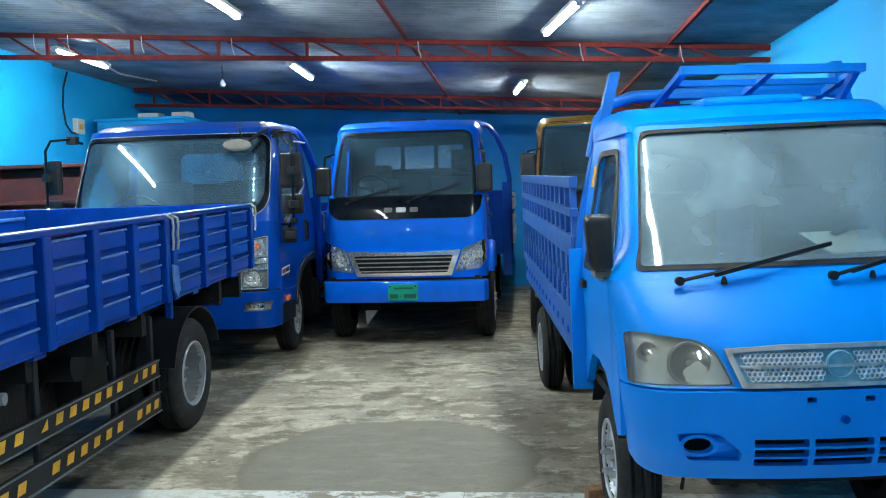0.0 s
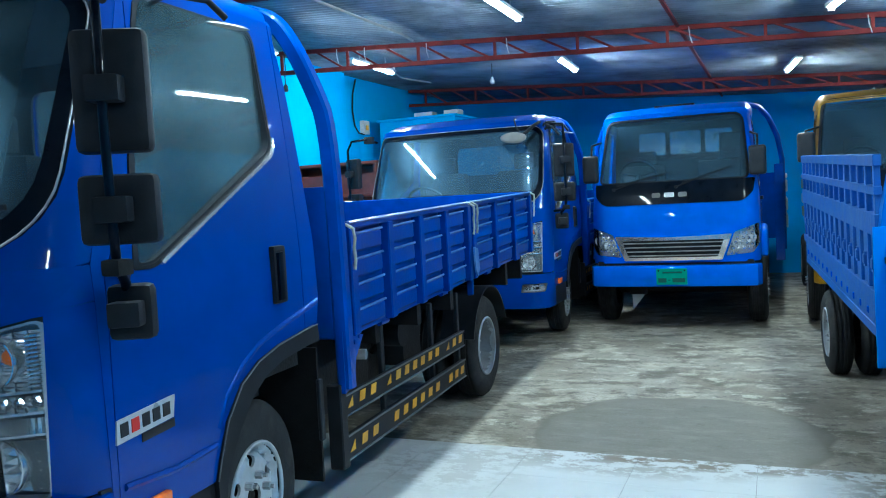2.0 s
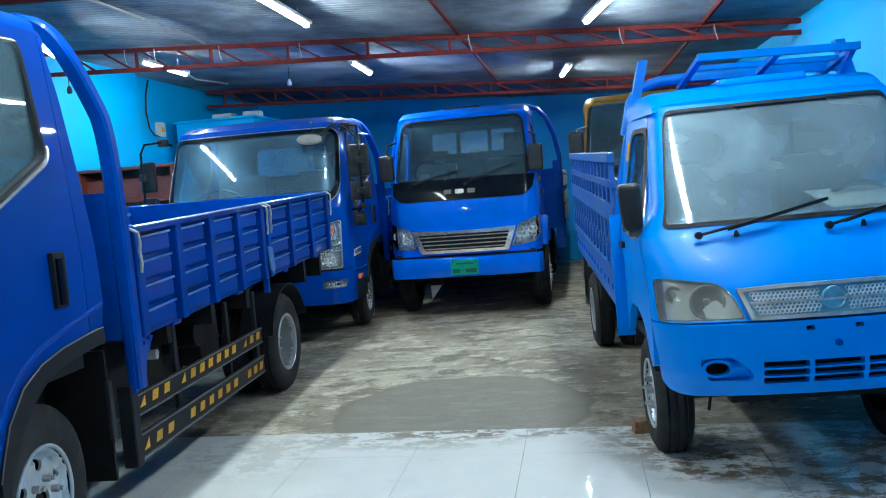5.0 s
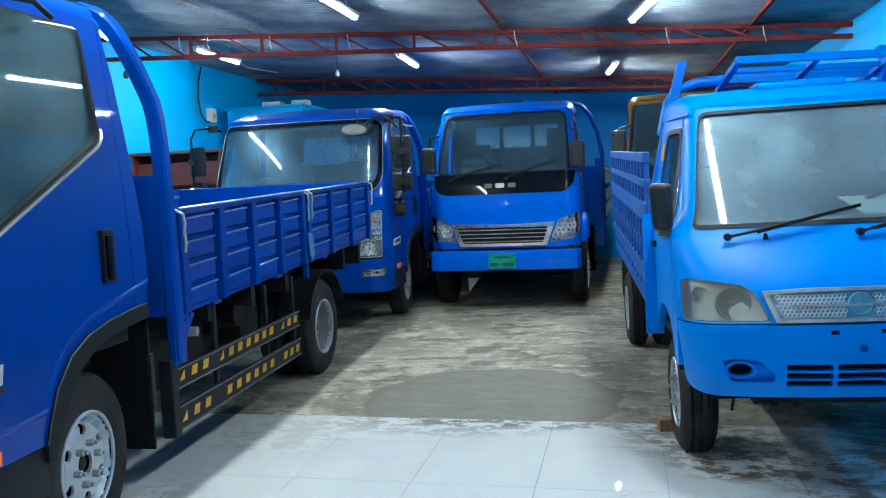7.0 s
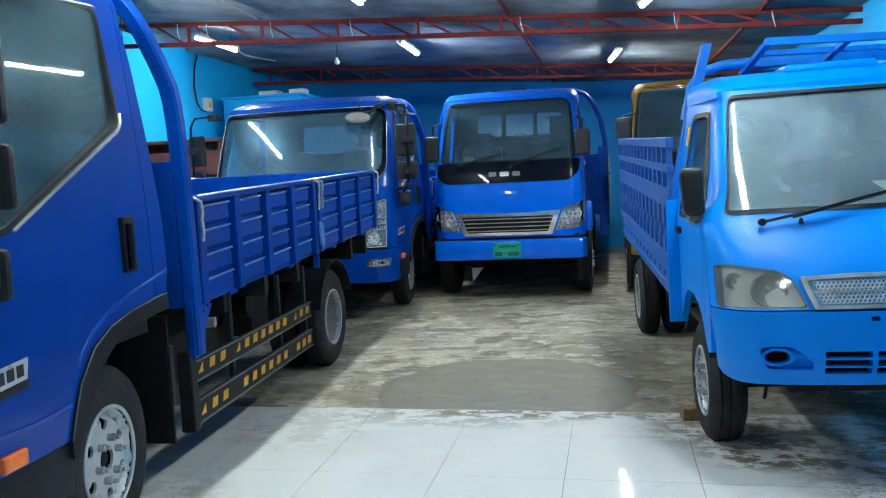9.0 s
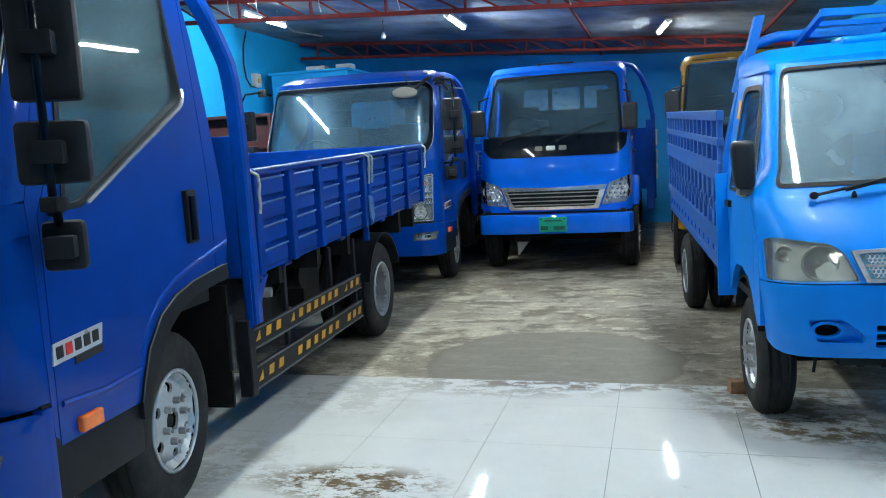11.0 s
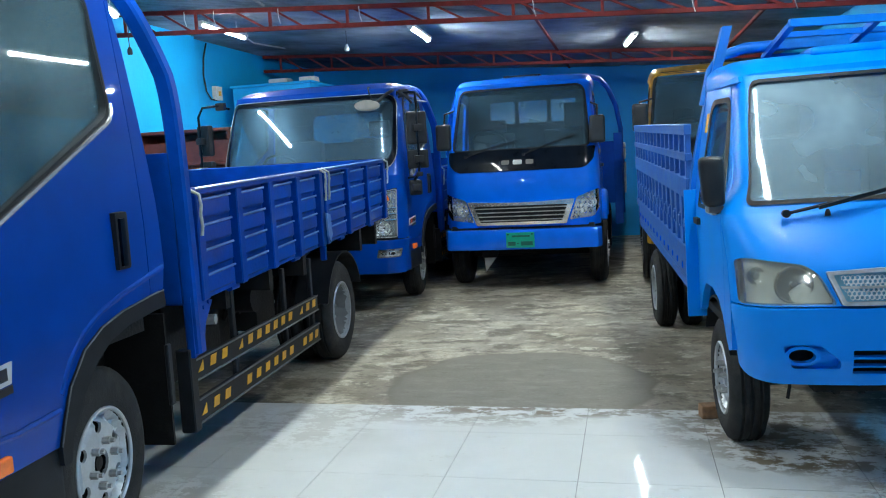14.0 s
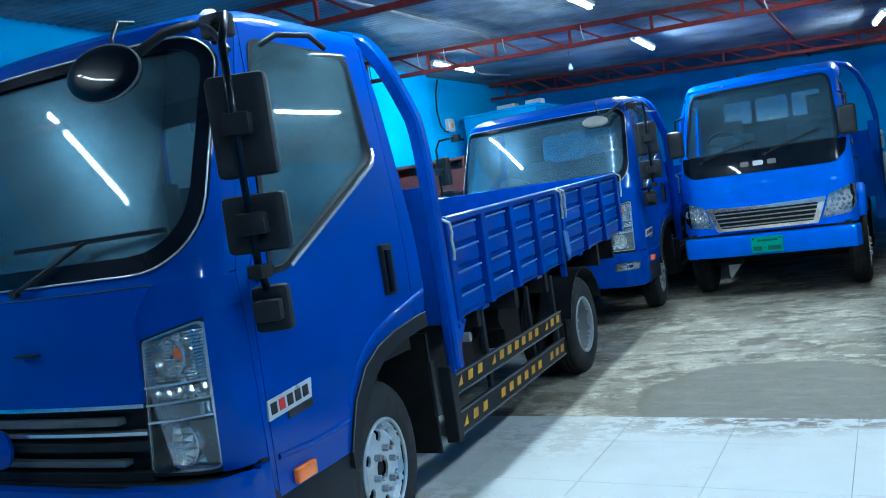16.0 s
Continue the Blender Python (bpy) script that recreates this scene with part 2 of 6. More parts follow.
def tube(bm, pts, r, seg=10, closed=False, flat=1.0, square=False):
    """A pipe along a polyline; flat squeezes it in its second axis; square gives a chamfered box section."""
    angles = [radians(q + e) for q in (45, 135, 225, 315) for e in (-11, 11)] if square else [2 * math.pi * k / seg for k in range(seg)]
    seg = len(angles)
    pts = [Vector(p) for p in pts]
    n = len(pts)
    rings, side = [], None
    for i, p in enumerate(pts):
        a = pts[(i - 1) % n] if (closed or i) else p
        b = pts[(i + 1) % n] if (closed or i < n - 1) else p
        d, s, u = frame_axes(b - a)
        if side is not None:
            s = (side - d * side.dot(d)).normalized()
            u = s.cross(d)
        side = s
        rings.append([bm.verts.new(p + s * (r * math.cos(t)) + u * (r * flat * math.sin(t))) for t in angles])
    for i in range(n if closed else n - 1):
        a, b = rings[i], rings[(i + 1) % n]
        for k in range(seg):
            bm.faces.new((a[k], a[(k + 1) % seg], b[(k + 1) % seg], b[k]))
    if not closed:
        bm.faces.new(rings[0][::-1])
        bm.faces.new(rings[-1])


def bar(bm, a, b, w, h):
    """A square-section bar from a to b."""
    a, b = Vector(a), Vector(b)
    d, s, u = frame_axes(b - a)
    q = [(-w / 2, -h / 2), (w / 2, -h / 2), (w / 2, h / 2), (-w / 2, h / 2)]
    A = [bm.verts.new(a + s * i + u * j) for i, j in q]
    B = [bm.verts.new(b + s * i + u * j) for i, j in q]
    for k in range(4):
        bm.faces.new((A[k], A[(k + 1) % 4], B[(k + 1) % 4], B[k]))
    bm.faces.new(A[::-1])
    bm.faces.new(B)


def arc(cx, cy, r, a0, a1, n):
    return [(cx + r * math.cos(radians(a0 + (a1 - a0) * i / n)), cy + r * math.sin(radians(a0 + (a1 - a0) * i / n))) for i in range(n + 1)]


def rounded(pts, r, n=4):
    """A polygon with its corners rounded by r."""
    out, k = [], len(pts)
    for i in range(k):
        p, a, b = Vector(pts[i]), Vector(pts[i - 1]), Vector(pts[(i + 1) % k])
        rr = r[i] if isinstance(r, (list, tuple)) else r
        la, lb = (a - p).length, (b - p).length
        rr = min(rr, la * 0.45, lb * 0.45)
        s, e = p + (a - p) / la * rr, p + (b - p) / lb * rr
        for j in range(n + 1):
            t = j / n
            q = s * (1 - t) ** 2 + p * 2 * t * (1 - t) + e * t * t
            out.append((q.x, q.y))
    return out


def panel(outer, holes=(), f=None, t=0.03, ucuts=(), vcuts=()):
    """A sheet with holes: polygons in (u, v), bent by f(u, v, w) into space, with thickness t."""
    b2 = bmesh.new()
    for loop in (outer, *holes):
        vs = [b2.verts.new((p[0], p[1], 0)) for p in loop]
        for i in range(len(vs)):
            b2.edges.new((vs[i - 1], vs[i]))
    bmesh.ops.triangle_fill(b2, edges=b2.edges[:], use_beauty=True)
    for axis, cuts in ((0, ucuts), (1, vcuts)):
        for c in cuts:
            no = (1, 0, 0) if axis == 0 else (0, 1, 0)
            co = (c, 0, 0) if axis == 0 else (0, c, 0)
            bmesh.ops.bisect_plane(b2, geom=b2.verts[:] + b2.edges[:] + b2.faces[:], plane_co=co, plane_no=no, dist=1e-5)
    bm = bmesh.new()
    b2.verts.index_update()
    top = [bm.verts.new(f(v.co.x, v.co.y, 0.0)) for v in b2.verts]
    low = [bm.verts.new(f(v.co.x, v.co.y, -t)) for v in b2.verts]
    for fc in b2.faces:
        ids = [v.index for v in fc.verts]
        bm.faces.new([top[i] for i in ids])
        bm.faces.new([low[i] for i in reversed(ids)])
    for e in b2.edges:
        if len(e.link_faces) == 1:
            i, j = e.verts[0].index, e.verts[1].index
            bm.faces.new((top[i], top[j], low[j], low[i]))
    b2.free()
    return bm


def steps(a, b, n):
    return [a + (b - a) * i / n for i in range(1, n)]


def lathe(bm, profile, n, c, axis="x"):
    """profile: (along the axis, radius) pairs, turned round c."""
    rings = []
    for h, r in profile:
        ring = []
        for k in range(n):
            t = 2 * math.pi * k / n
            q = (h, r * math.cos(t), r * math.sin(t)) if axis == "x" else ((r * math.cos(t), h, r * math.sin(t)) if axis == "y" else (r * math.cos(t), r * math.sin(t), h))
            ring.append(bm.verts.new(Vector(c) + Vector(q)))
        rings.append(ring)
    for a, b in zip(rings, rings[1:]):
        for k in range(n):
            bm.faces.new((a[k], a[(k + 1) % n], b[(k + 1) % n], b[k]))
    bm.faces.new(rings[0][::-1])
    bm.faces.new(rings[-1])


def thing(name, m, label, category, group=""):
    ob = new(name)
    ob.empty_display_size = 0.2
    ob.matrix_basis = m
    return tagged(ob, label, category, group)


# ---------------------------------------------------------------- the hall
XL, XR, YB, YF = -5.45, 2.6, 11.2, -8.5


def roof_z(x):
    return 2.88 + (XR - x) * 0.063


def wall(name, bm, label, paint=None):
    return tagged(part(name, bm, paint or M_WALL), label, "wall", kind="structure")


def hall():
    bm = bx(XR, XR + 0.2, YF - 0.2, YB + 0.2, 0, 3.7)
    wall("wall_right", bm, "sky blue painted plaster side wall")
    bm = bx(XL - 0.2, XL, YF - 0.2, 6.55, 0, 3.8)
    wall("wall_left", bm, "bright sky blue painted side wall")
    bm = bmesh.new()
    box(bm, XL - 0.35, XL - 0.12, 6.55, YB + 0.2, 0, 3.8)
    wall("wall_left_recess", bm, "sky blue wall set back behind a step")
    wall("wall_back", bx(XL - 0.12, XR, YB, YB + 0.2, 0, 3.8), "back wall with its deep blue shade put into the paint", M_WALL_BACK)
    # Unseen wall, added to close the hall behind the camera.
    wall("wall_front", bx(XL, XR, YF - 0.2, YF, 0, 3.8), "unseen sky blue wall added at the entrance side")
    # corrugated roof: ribs run along the slope
    bm = bmesh.new()
    n = 660
    for x0, x1, sink in ((XL - 0.3, -2.35, 0.0), (-2.55, 0.18, 0.014), (0.06, XR, 0.0)):
        rows = []
        for i in range(n + 1):
            y = YF + (YB - YF) * i / n
            z = 0.009 * math.cos(i * math.pi / 1.5) - sink
            rows.append([bm.verts.new((x, y, roof_z(x) + z + h)) for x, h in ((x0, 0), (x1, 0), (x1, 0.012), (x0, 0.012))])
        for a, b in zip(rows, rows[1:]):
            for k in range(4):
                bm.faces.new((a[k], a[(k + 1) % 4], b[(k + 1) % 4], b[k]))
        bm.faces.new(rows[0][::-1])
        bm.faces.new(rows[-1])
    tagged(part("ceiling", bm, M_CEIL), "dark stained corrugated metal roof sheets", "ceiling", kind="structure")


def floor_mat(name, tile):
    m = mat(name, (0.665, 0.665, 0.65) if tile else (0.33, 0.29, 0.23), 0.05 if tile else 0.65, 0, 0.05 if tile else 0.25, 2.2, 0.0, rvar=0.03, spec=0.14 if tile else 0.4)
    nt = m.node_tree
    b = nt.nodes["Principled BSDF"]
    tc = nt.nodes.new("ShaderNodeTexCoord")
    base = b.inputs["Base Color"].links[0].from_socket

    def noise_fac(scale, lo, hi, top, stretch=(1, 1, 1), detail=9, rough=0.65):
        mp = nt.nodes.new("ShaderNodeMapping")
        mp.inputs["Scale"].default_value = stretch
        nt.links.new(tc.outputs["Object"], mp.inputs["Vector"])
        n = nt.nodes.new("ShaderNodeTexNoise")
        n.inputs["Scale"].default_value, n.inputs["Detail"].default_value, n.inputs["Roughness"].default_value = scale, detail, rough
        nt.links.new(mp.outputs[0], n.inputs["Vector"])
        r = nt.nodes.new("ShaderNodeMapRange")
        r.inputs["From Min"].default_value, r.inputs["From Max"].default_value, r.inputs["To Max"].default_value = lo, hi, top
        nt.links.new(n.outputs["Fac"], r.inputs["Value"])
        return r.outputs["Result"]

    def mix(fac, col):
        nonlocal base
        x = nt.nodes.new("ShaderNodeMixRGB")
        x.inputs[2].default_value = (*col, 1)
        nt.links.new(fac, x.inputs[0])
        nt.links.new(base, x.inputs[1])
        base = x.outputs[0]

    def spot(x, y, rx, ry):
        mp = nt.nodes.new("ShaderNodeMapping")
        mp.inputs["Location"].default_value = (-x / rx, -y / ry, 0)
        mp.inputs["Scale"].default_value = (1 / rx, 1 / ry, 0)
        nt.links.new(tc.outputs["Object"], mp.inputs["Vector"])
        ln = nt.nodes.new("ShaderNodeVectorMath")
        ln.operation = "LENGTH"
        nt.links.new(mp.outputs[0], ln.inputs[0])
        r = nt.nodes.new("ShaderNodeMapRange")
        r.inputs["From Min"].default_value, r.inputs["From Max"].default_value = 1.0, 0.5
        nt.links.new(ln.outputs["Value"], r.inputs["Value"])
        return r.outputs["Result"]

    def times(a, b):
        m2 = nt.nodes.new("ShaderNodeMath")
        m2.operation = "MULTIPLY"
        nt.links.new(a, m2.inputs[0])
        nt.links.new(b, m2.inputs[1])
        return m2.outputs[0]

    if tile:
        mix(noise_fac(1.3, 0.45, 0.8, 0.35), (0.50, 0.495, 0.47))
        mix(noise_fac(3.2, 0.60, 0.66, 0.35, (1, 2.0, 1), 12, 0.75), (0.42, 0.38, 0.31))
        mix(noise_fac(11, 0.66, 0.70, 0.6, (1, 2, 1), 10, 0.75), (0.16, 0.13, 0.10))
        # The last, widest spot puts the pickup's shade in with the dirt.
        for x, y, rx, ry, amount in ((-1.15, -0.58, 0.54, 0.25, 1.0), (-0.1, 1.03, 1.3, 0.12, 0.6), (-1.9, -0.5, 0.4, 0.5, 0.35), (-0.7, 0.97, 0.95, 0.28, 0.45), (1.0, 0.38, 0.4, 0.25, 0.9), (0.9, 0.8, 0.6, 0.5, 0.7), (-1.7, 0.7, 0.6, 0.5, 0.25), (1.9, 0.2, 0.9, 1.2, 0.85)):
            mix(times(spot(x, y, rx, ry), noise_fac(5.5, 0.47, 0.525, amount, (1, 1.5, 1), 12, 0.78)), (0.17, 0.125, 0.075))
    else:
        mix(noise_fac(0.5, 0.44, 0.58, 0.9, (1, 1.2, 1), 5, 0.6), (0.17, 0.142, 0.102))
        mix(noise_fac(1.3, 0.50, 0.60, 0.85, (1, 1.2, 1), 8, 0.7), (0.50, 0.44, 0.345))
        mix(noise_fac(2.2, 0.50, 0.58, 0.85, (0.9, 1.4, 1), 10, 0.72), (0.11, 0.092, 0.066))
        mix(noise_fac(4.0, 0.55, 0.61, 0.75, (0.9, 1.5, 1), 10, 0.72), (0.56, 0.505, 0.41))
        mix(noise_fac(8.0, 0.55, 0.62, 0.7, (0.9, 1.3, 1), 9, 0.75), (0.085, 0.07, 0.05))
        mix(noise_fac(38, 0.50, 0.68, 0.4, (1, 1.3, 1), 5, 0.7), (0.10, 0.088, 0.068))
        mix(noise_fac(55, 0.60, 0.72, 0.5, (1, 1.2, 1), 4, 0.6), (0.52, 0.48, 0.40))
        # smooth repaired patch with a wavering edge and a darker rim
        wv = nt.nodes.new("ShaderNodeTexNoise")
        wv.inputs["Scale"].default_value, wv.inputs["Detail"].default_value = 2.2, 6
        nt.links.new(tc.outputs["Object"], wv.inputs["Vector"])
        sc = nt.nodes.new("ShaderNodeVectorMath")
        sc.operation = "MULTIPLY_ADD"
        sc.inputs[1].default_value, sc.inputs[2].default_value = (0.34, 0.34, 0), (0.50 - 0.17, -1.62 - 0.17, 0)
        nt.links.new(wv.outputs["Color"], sc.inputs[0])
        ad = nt.nodes.new("ShaderNodeVectorMath")
        ad.operation = "ADD"
        nt.links.new(tc.outputs["Object"], ad.inputs[0])
        nt.links.new(sc.outputs[0], ad.inputs[1])
        dv = nt.nodes.new("ShaderNodeVectorMath")
        dv.operation = "DIVIDE"
        dv.inputs[1].default_value = (0.88, 0.86, 1e6)
        nt.links.new(ad.outputs[0], dv.inputs[0])
        ln = nt.nodes.new("ShaderNodeVectorMath")
        ln.operation = "LENGTH"
        nt.links.new(dv.outputs[0], ln.inputs[0])

        def band(a, b, top):
            r = nt.nodes.new("ShaderNodeMapRange")
            r.inputs["From Min"].default_value, r.inputs["From Max"].default_value, r.inputs["To Max"].default_value = a, b, top
            nt.links.new(ln.outputs["Value"], r.inputs["Value"])
            return r.outputs["Result"]
        mix(band(1.03, 0.99, 0.8), (0.135, 0.118, 0.09))
        mix(band(0.985, 0.93, 0.85), (0.175, 0.158, 0.125))
        mix(times(band(0.985, 0.93, 0.7), noise_fac(1.8, 0.48, 0.62, 1.0)), (0.15, 0.135, 0.105))
        mix(times(band(0.99, 0.80, 0.6), noise_fac(5.0, 0.50, 0.66, 1.0, (0.6, 1.6, 1), 10, 0.75)), (0.25, 0.232, 0.195))
        mix(times(band(0.99, 0.90, 0.6), noise_fac(9.0, 0.55, 0.66, 1.0, (0.7, 1.5, 1), 9, 0.75)), (0.105, 0.09, 0.068))
        mix(times(band(1.0, 0.9, 0.5), noise_fac(42, 0.52, 0.70, 1.0, (1, 1.3, 1), 4, 0.65)), (0.24, 0.22, 0.18))
    nt.links.new(base, b.inputs["Base Color"])
    return m


M_TILE = floor_mat("white_glazed_floor_tile", True)
M_CONC = floor_mat("stained_concrete_floor", False)
M_GROUT = mat("grey_grout", (0.34, 0.33, 0.31), 0.9, 0, 0.3, 8)
hall()


def lamp(name, a, b, label):
    """An LED tube batten from a to b, with its holder and end caps."""
    a, b = Vector(a), Vector(b)
    t = thing(name, Matrix.Translation(a), label, "lamp", "ceiling tube lamps")
    d = b - a
    u = d.normalized()
    bm = bmesh.new()
    tube(bm, [u * 0.03, d - u * 0.03], 0.022, 8)
    part("tube", bm, (M_TUBE if a.x > -4.0 else M_TUBE_SIDE) if a.y > 1.0 else (M_TUBE_WEAK if a.x < -3.0 else (M_TUBE_DIM if a.y < -4.0 else M_TUBE_ENTRANCE)), t, "glowing white LED tube", 60)
    bm = bmesh.new()
    bar(bm, Vector((0, 0, 0.019)), d + Vector((0, 0, 0.019)), 0.09, 0.03)
    part("batten", bm, M_PVC, t)
    for p in (Vector((0, 0, 0)), d - u * 0.03):
        bm = bmesh.new()
        bar(bm, p, p + u * 0.03, 0.045, 0.05)
        part("end_cap", bm, M_PVC, t)
    for f in (0.2, 0.8):
        p = a + d * f
        bm = bmesh.new()
        tube(bm, [d * f + Vector((0, 0, 0.04)), d * f + Vector((0, 0, roof_z(p.x) - p.z + 0.0))], 0.006, 6)
        part("hanger", bm, M_STEEL, t)
    return t


TL = "slim white LED tube lamp hung under the roof"
lamp("tube_lamp", (-1.86, 2.03, 3.04), (-1.87, 3.22, 3.04), TL)
lamp("tube_lamp", (0.773, 2.80, 2.92), (0.57, 3.85, 2.92), TL)
lamp("tube_lamp", (-2.10, 5.45, 3.05), (-2.145, 6.48, 3.05), TL)
lamp("tube_lamp", (0.40, 6.75, 2.94), (0.29, 7.75, 2.94), TL)
lamp("tube_lamp", (-1.68, -1.5, 3.05), (-1.69, -0.3, 3.05), TL)
lamp("tube_lamp", (1.06, -0.72, 2.90), (0.87, 0.28, 2.90), TL)
# Unseen tube behind the camera, added to light the truck fronts.
lamp("tube_lamp", (0.95, -4.6, 2.92), (0.85, -3.4, 2.92), TL)
lamp("tube_lamp", (-4.46, 4.95, 3.225), (-4.22, 5.60, 3.13), TL)
lamp("tube_lamp", (-4.22, 2.6, 3.1), (-4.58, 3.55, 3.1), TL)
lamp("tube_lamp", (-3.45, -3.82, 3.08), (-3.78, -2.78, 3.08), TL)


def truss(y, zb=None):
    """A flat red lattice truss across the hall, following the roof's slope."""
    t = tagged(thing("roof_truss", Matrix.Translation((0, y, 0)), "red oxide painted steel lattice roof truss", "truss", "roof trusses"), kind="structure")
    top = lambda x: 2.845 + (2.54 - x) * 0.0625
    low = lambda x: 2.735 + (2.54 - x) * 0.0475
    for nm, fz in (("top_chord", top), ("bottom_chord", low)):
        bm = bmesh.new()
        bar(bm, (XL, 0, fz(XL)), (XR, 0, fz(XR)), 0.045, 0.045)
        part(nm, bm, M_TRUSS, t)
    x, cell = XL + 0.3, 0.87
    while x < XR - 0.1:
        bm = bmesh.new()
        bar(bm, (x, 0, low(x)), (x, 0, top(x)), 0.028, 0.028)
        part("upright", bm, M_TRUSS, t)
        for a, b in ((0.05, 0.45), (0.52, 0.95)):
            a, b = x + a * cell, x + b * cell
            if b < XR:
                bm = bmesh.new()
                bar(bm, (a, 0, top(a)), (b, 0, low(b)), 0.022, 0.022)
                part("diagonal", bm, M_TRUSS, t)
        x += cell
    return t


TRUSS = truss(4.55)
copy_thing(TRUSS, Matrix.Translation((0, 8.7, 0)))
copy_thing(TRUSS, Matrix.Translation((0, 1.3, 0)))
copy_thing(TRUSS, Matrix.Translation((0, -2.9, 0)))
for px in (-0.7, 1.70):
    bm = bmesh.new()
    bar(bm, (px, YF, roof_z(px) - 0.022), (px, YB, roof_z(px) - 0.022), 0.03, 0.035)
    tagged(part("purlin", bm, M_TRUSS), "red oxide steel purlin under the roof sheets", "purlin", kind="structure")


# ---------------------------------------------------------------- truck parts
def ring(bm, profile, n, c):
    """A closed profile turned round the x axis."""
    rows = []
    for h, r in profile:
        rows.append([bm.verts.new(Vector(c) + Vector((h, r * math.cos(2 * math.pi * k / n), r * math.sin(2 * math.pi * k / n)))) for k in range(n)])
    for a, b in zip(rows, rows[1:] + rows[:1]):
        for k in range(n):
            bm.faces.new((a[k], a[(k + 1) % n], b[(k + 1) % n], b[k]))


def sweep(bm, path, x0, x1, t):
    """A bent sheet of thickness t: a path in (y, z) drawn out from x0 to x1."""
    n = len(path)
    rows = []
    for i, (y, z) in enumerate(path):
        a, b = Vector(path[max(0, i - 1)]), Vector(path[min(n - 1, i + 1)])
        d = (b - a).normalized()
        q = (-d.y * t, d.x * t)
        rows.append([bm.verts.new((x0, y, z)), bm.verts.new((x1, y, z)), bm.verts.new((x1, y + q[0], z + q[1])), bm.verts.new((x0, y + q[0], z + q[1]))])
    for a, b in zip(rows, rows[1:]):
        for k in range(4):
            bm.faces.new((a[k], a[(k + 1) % 4], b[(k + 1) % 4], b[k]))
    bm.faces.new(rows[0][::-1])
    bm.faces.new(rows[-1])


def wheel(parent, x, y, r=0.387, w=0.2, out=1, dual=False, studs=6, name="wheel", steer=0.0):
    """A road wheel whose outer face looks along out * x."""
    s = out
    wb = bmesh.new()
    rr = r * 0.57
    prof = [(-w, rr), (-w - 0.0, r * 0.8), (-w + 0.02, r * 0.95), (-w + 0.045, r), *[q for f in (0.72, 0.5, 0.28) for q in ((-w * f - 0.010, r), (-w * f - 0.006, r - 0.012), (-w * f + 0.006, r - 0.012), (-w * f + 0.010, r))],
            (-0.045, r), (-0.02, r * 0.95), (0.0, r * 0.82), (-0.004, r * 0.66), (-0.015, rr)]
    ring(wb, [(s * h, q) for h, q in prof], 40, (x, y, r))
    tyre = part(name, wb, M_RUBBER, parent, "black rubber tyre with silver steel rim", 40)

    off = -0.115 if dual else -0.008

    def dish(u, v, ww):
        q = math.hypot(u, v) / rr
        k = min(1.0, max(0.0, (0.96 - q) / 0.14))
        h = -0.012 + (-0.055 + off) * k + 0.047 * min(1.0, max(0.0, (0.85 - q) / 0.11))
        return Vector((x + s * (h + ww), y + u, r + v))
    outer = arc(0, 0, rr, 0, 360, 40)[:-1]
    holes = []
    for k in range(6):
        a = 2 * math.pi * (k + 0.5) / 6
        c = (rr * 0.67 * math.cos(a), rr * 0.67 * math.sin(a))
        holes.append([(c[0] + rr * 0.115 * math.cos(a + q), c[1] + rr * 0.115 * math.sin(a + q)) for q in (2 * math.pi * i / 12 for i in range(12))])
    holes.append([(rr * 0.255 * math.cos(q), rr * 0.255 * math.sin(q)) for q in (2 * math.pi * i / 18 for i in range(18))])
    part("rim", panel(outer, holes, dish, 0.012, steps(-rr, rr, 20), steps(-rr, rr, 20)), M_RIM_DEEP if dual else M_RIM, tyre, "silver painted steel rim", 40)
    # Front barrels are dark: shade behind the rim holes put into the material.
    bm = bmesh.new()
    ring(bm, [(s * -0.02, rr * 1.0), (s * -0.02, rr * 0.95), (s * -w, rr * 0.95), (s * -w, rr)], 32, (x, y, r))
    part("rim_barrel", bm, M_RIM if dual else M_DARK, tyre, "", 35)
    bm = bmesh.new()
    tube(bm, [(x - s * 0.012, y + rr * 0.985 * math.cos(q), r + rr * 0.985 * math.sin(q)) for q in (2 * math.pi * k / 40 for k in range(40))], 0.009, 6, True)
    part("rim_lip", bm, M_RIM, tyre, "", 60)
    bm = bmesh.new()
    lathe(bm, [(s * -0.10, rr * 0.26), (s * -0.052, rr * 0.26), (s * -0.052, rr * 0.15), (s * -0.03, rr * 0.13), (s * -0.028, 0.006)], 20, (x + s * off, y, r))
    part("hub", bm, M_DARK, tyre, "dark recessed wheel hub", 35)
    for k in range(studs):
        a = 2 * math.pi * k / studs + 0.2
        bm = bmesh.new()
        c = (x + s * off, y + rr * 0.40 * math.cos(a), r + rr * 0.40 * math.sin(a))
        lathe(bm, [(s * -0.045, 0.022), (s * -0.022, 0.022), (s * -0.018, 0.0165), (s * 0.010, 0.0165), (s * 0.014, 0.010), (s * 0.028, 0.010)], 6, c)
        part("wheel_nut", bm, M_STEEL, tyre)
    if dual:
        bm = bmesh.new()
        ring(bm, [(s * (h - w - 0.05), q) for h, q in prof], 32, (x, y, r))
        part("inner_tyre", bm, M_RUBBER, tyre, "", 40)
    if steer:
        tyre.matrix_basis = Matrix.Translation((x, y, 0)) @ Matrix.Rotation(radians(steer), 4, "Z") @ Matrix.Translation((-x, -y, 0))
    return tyre


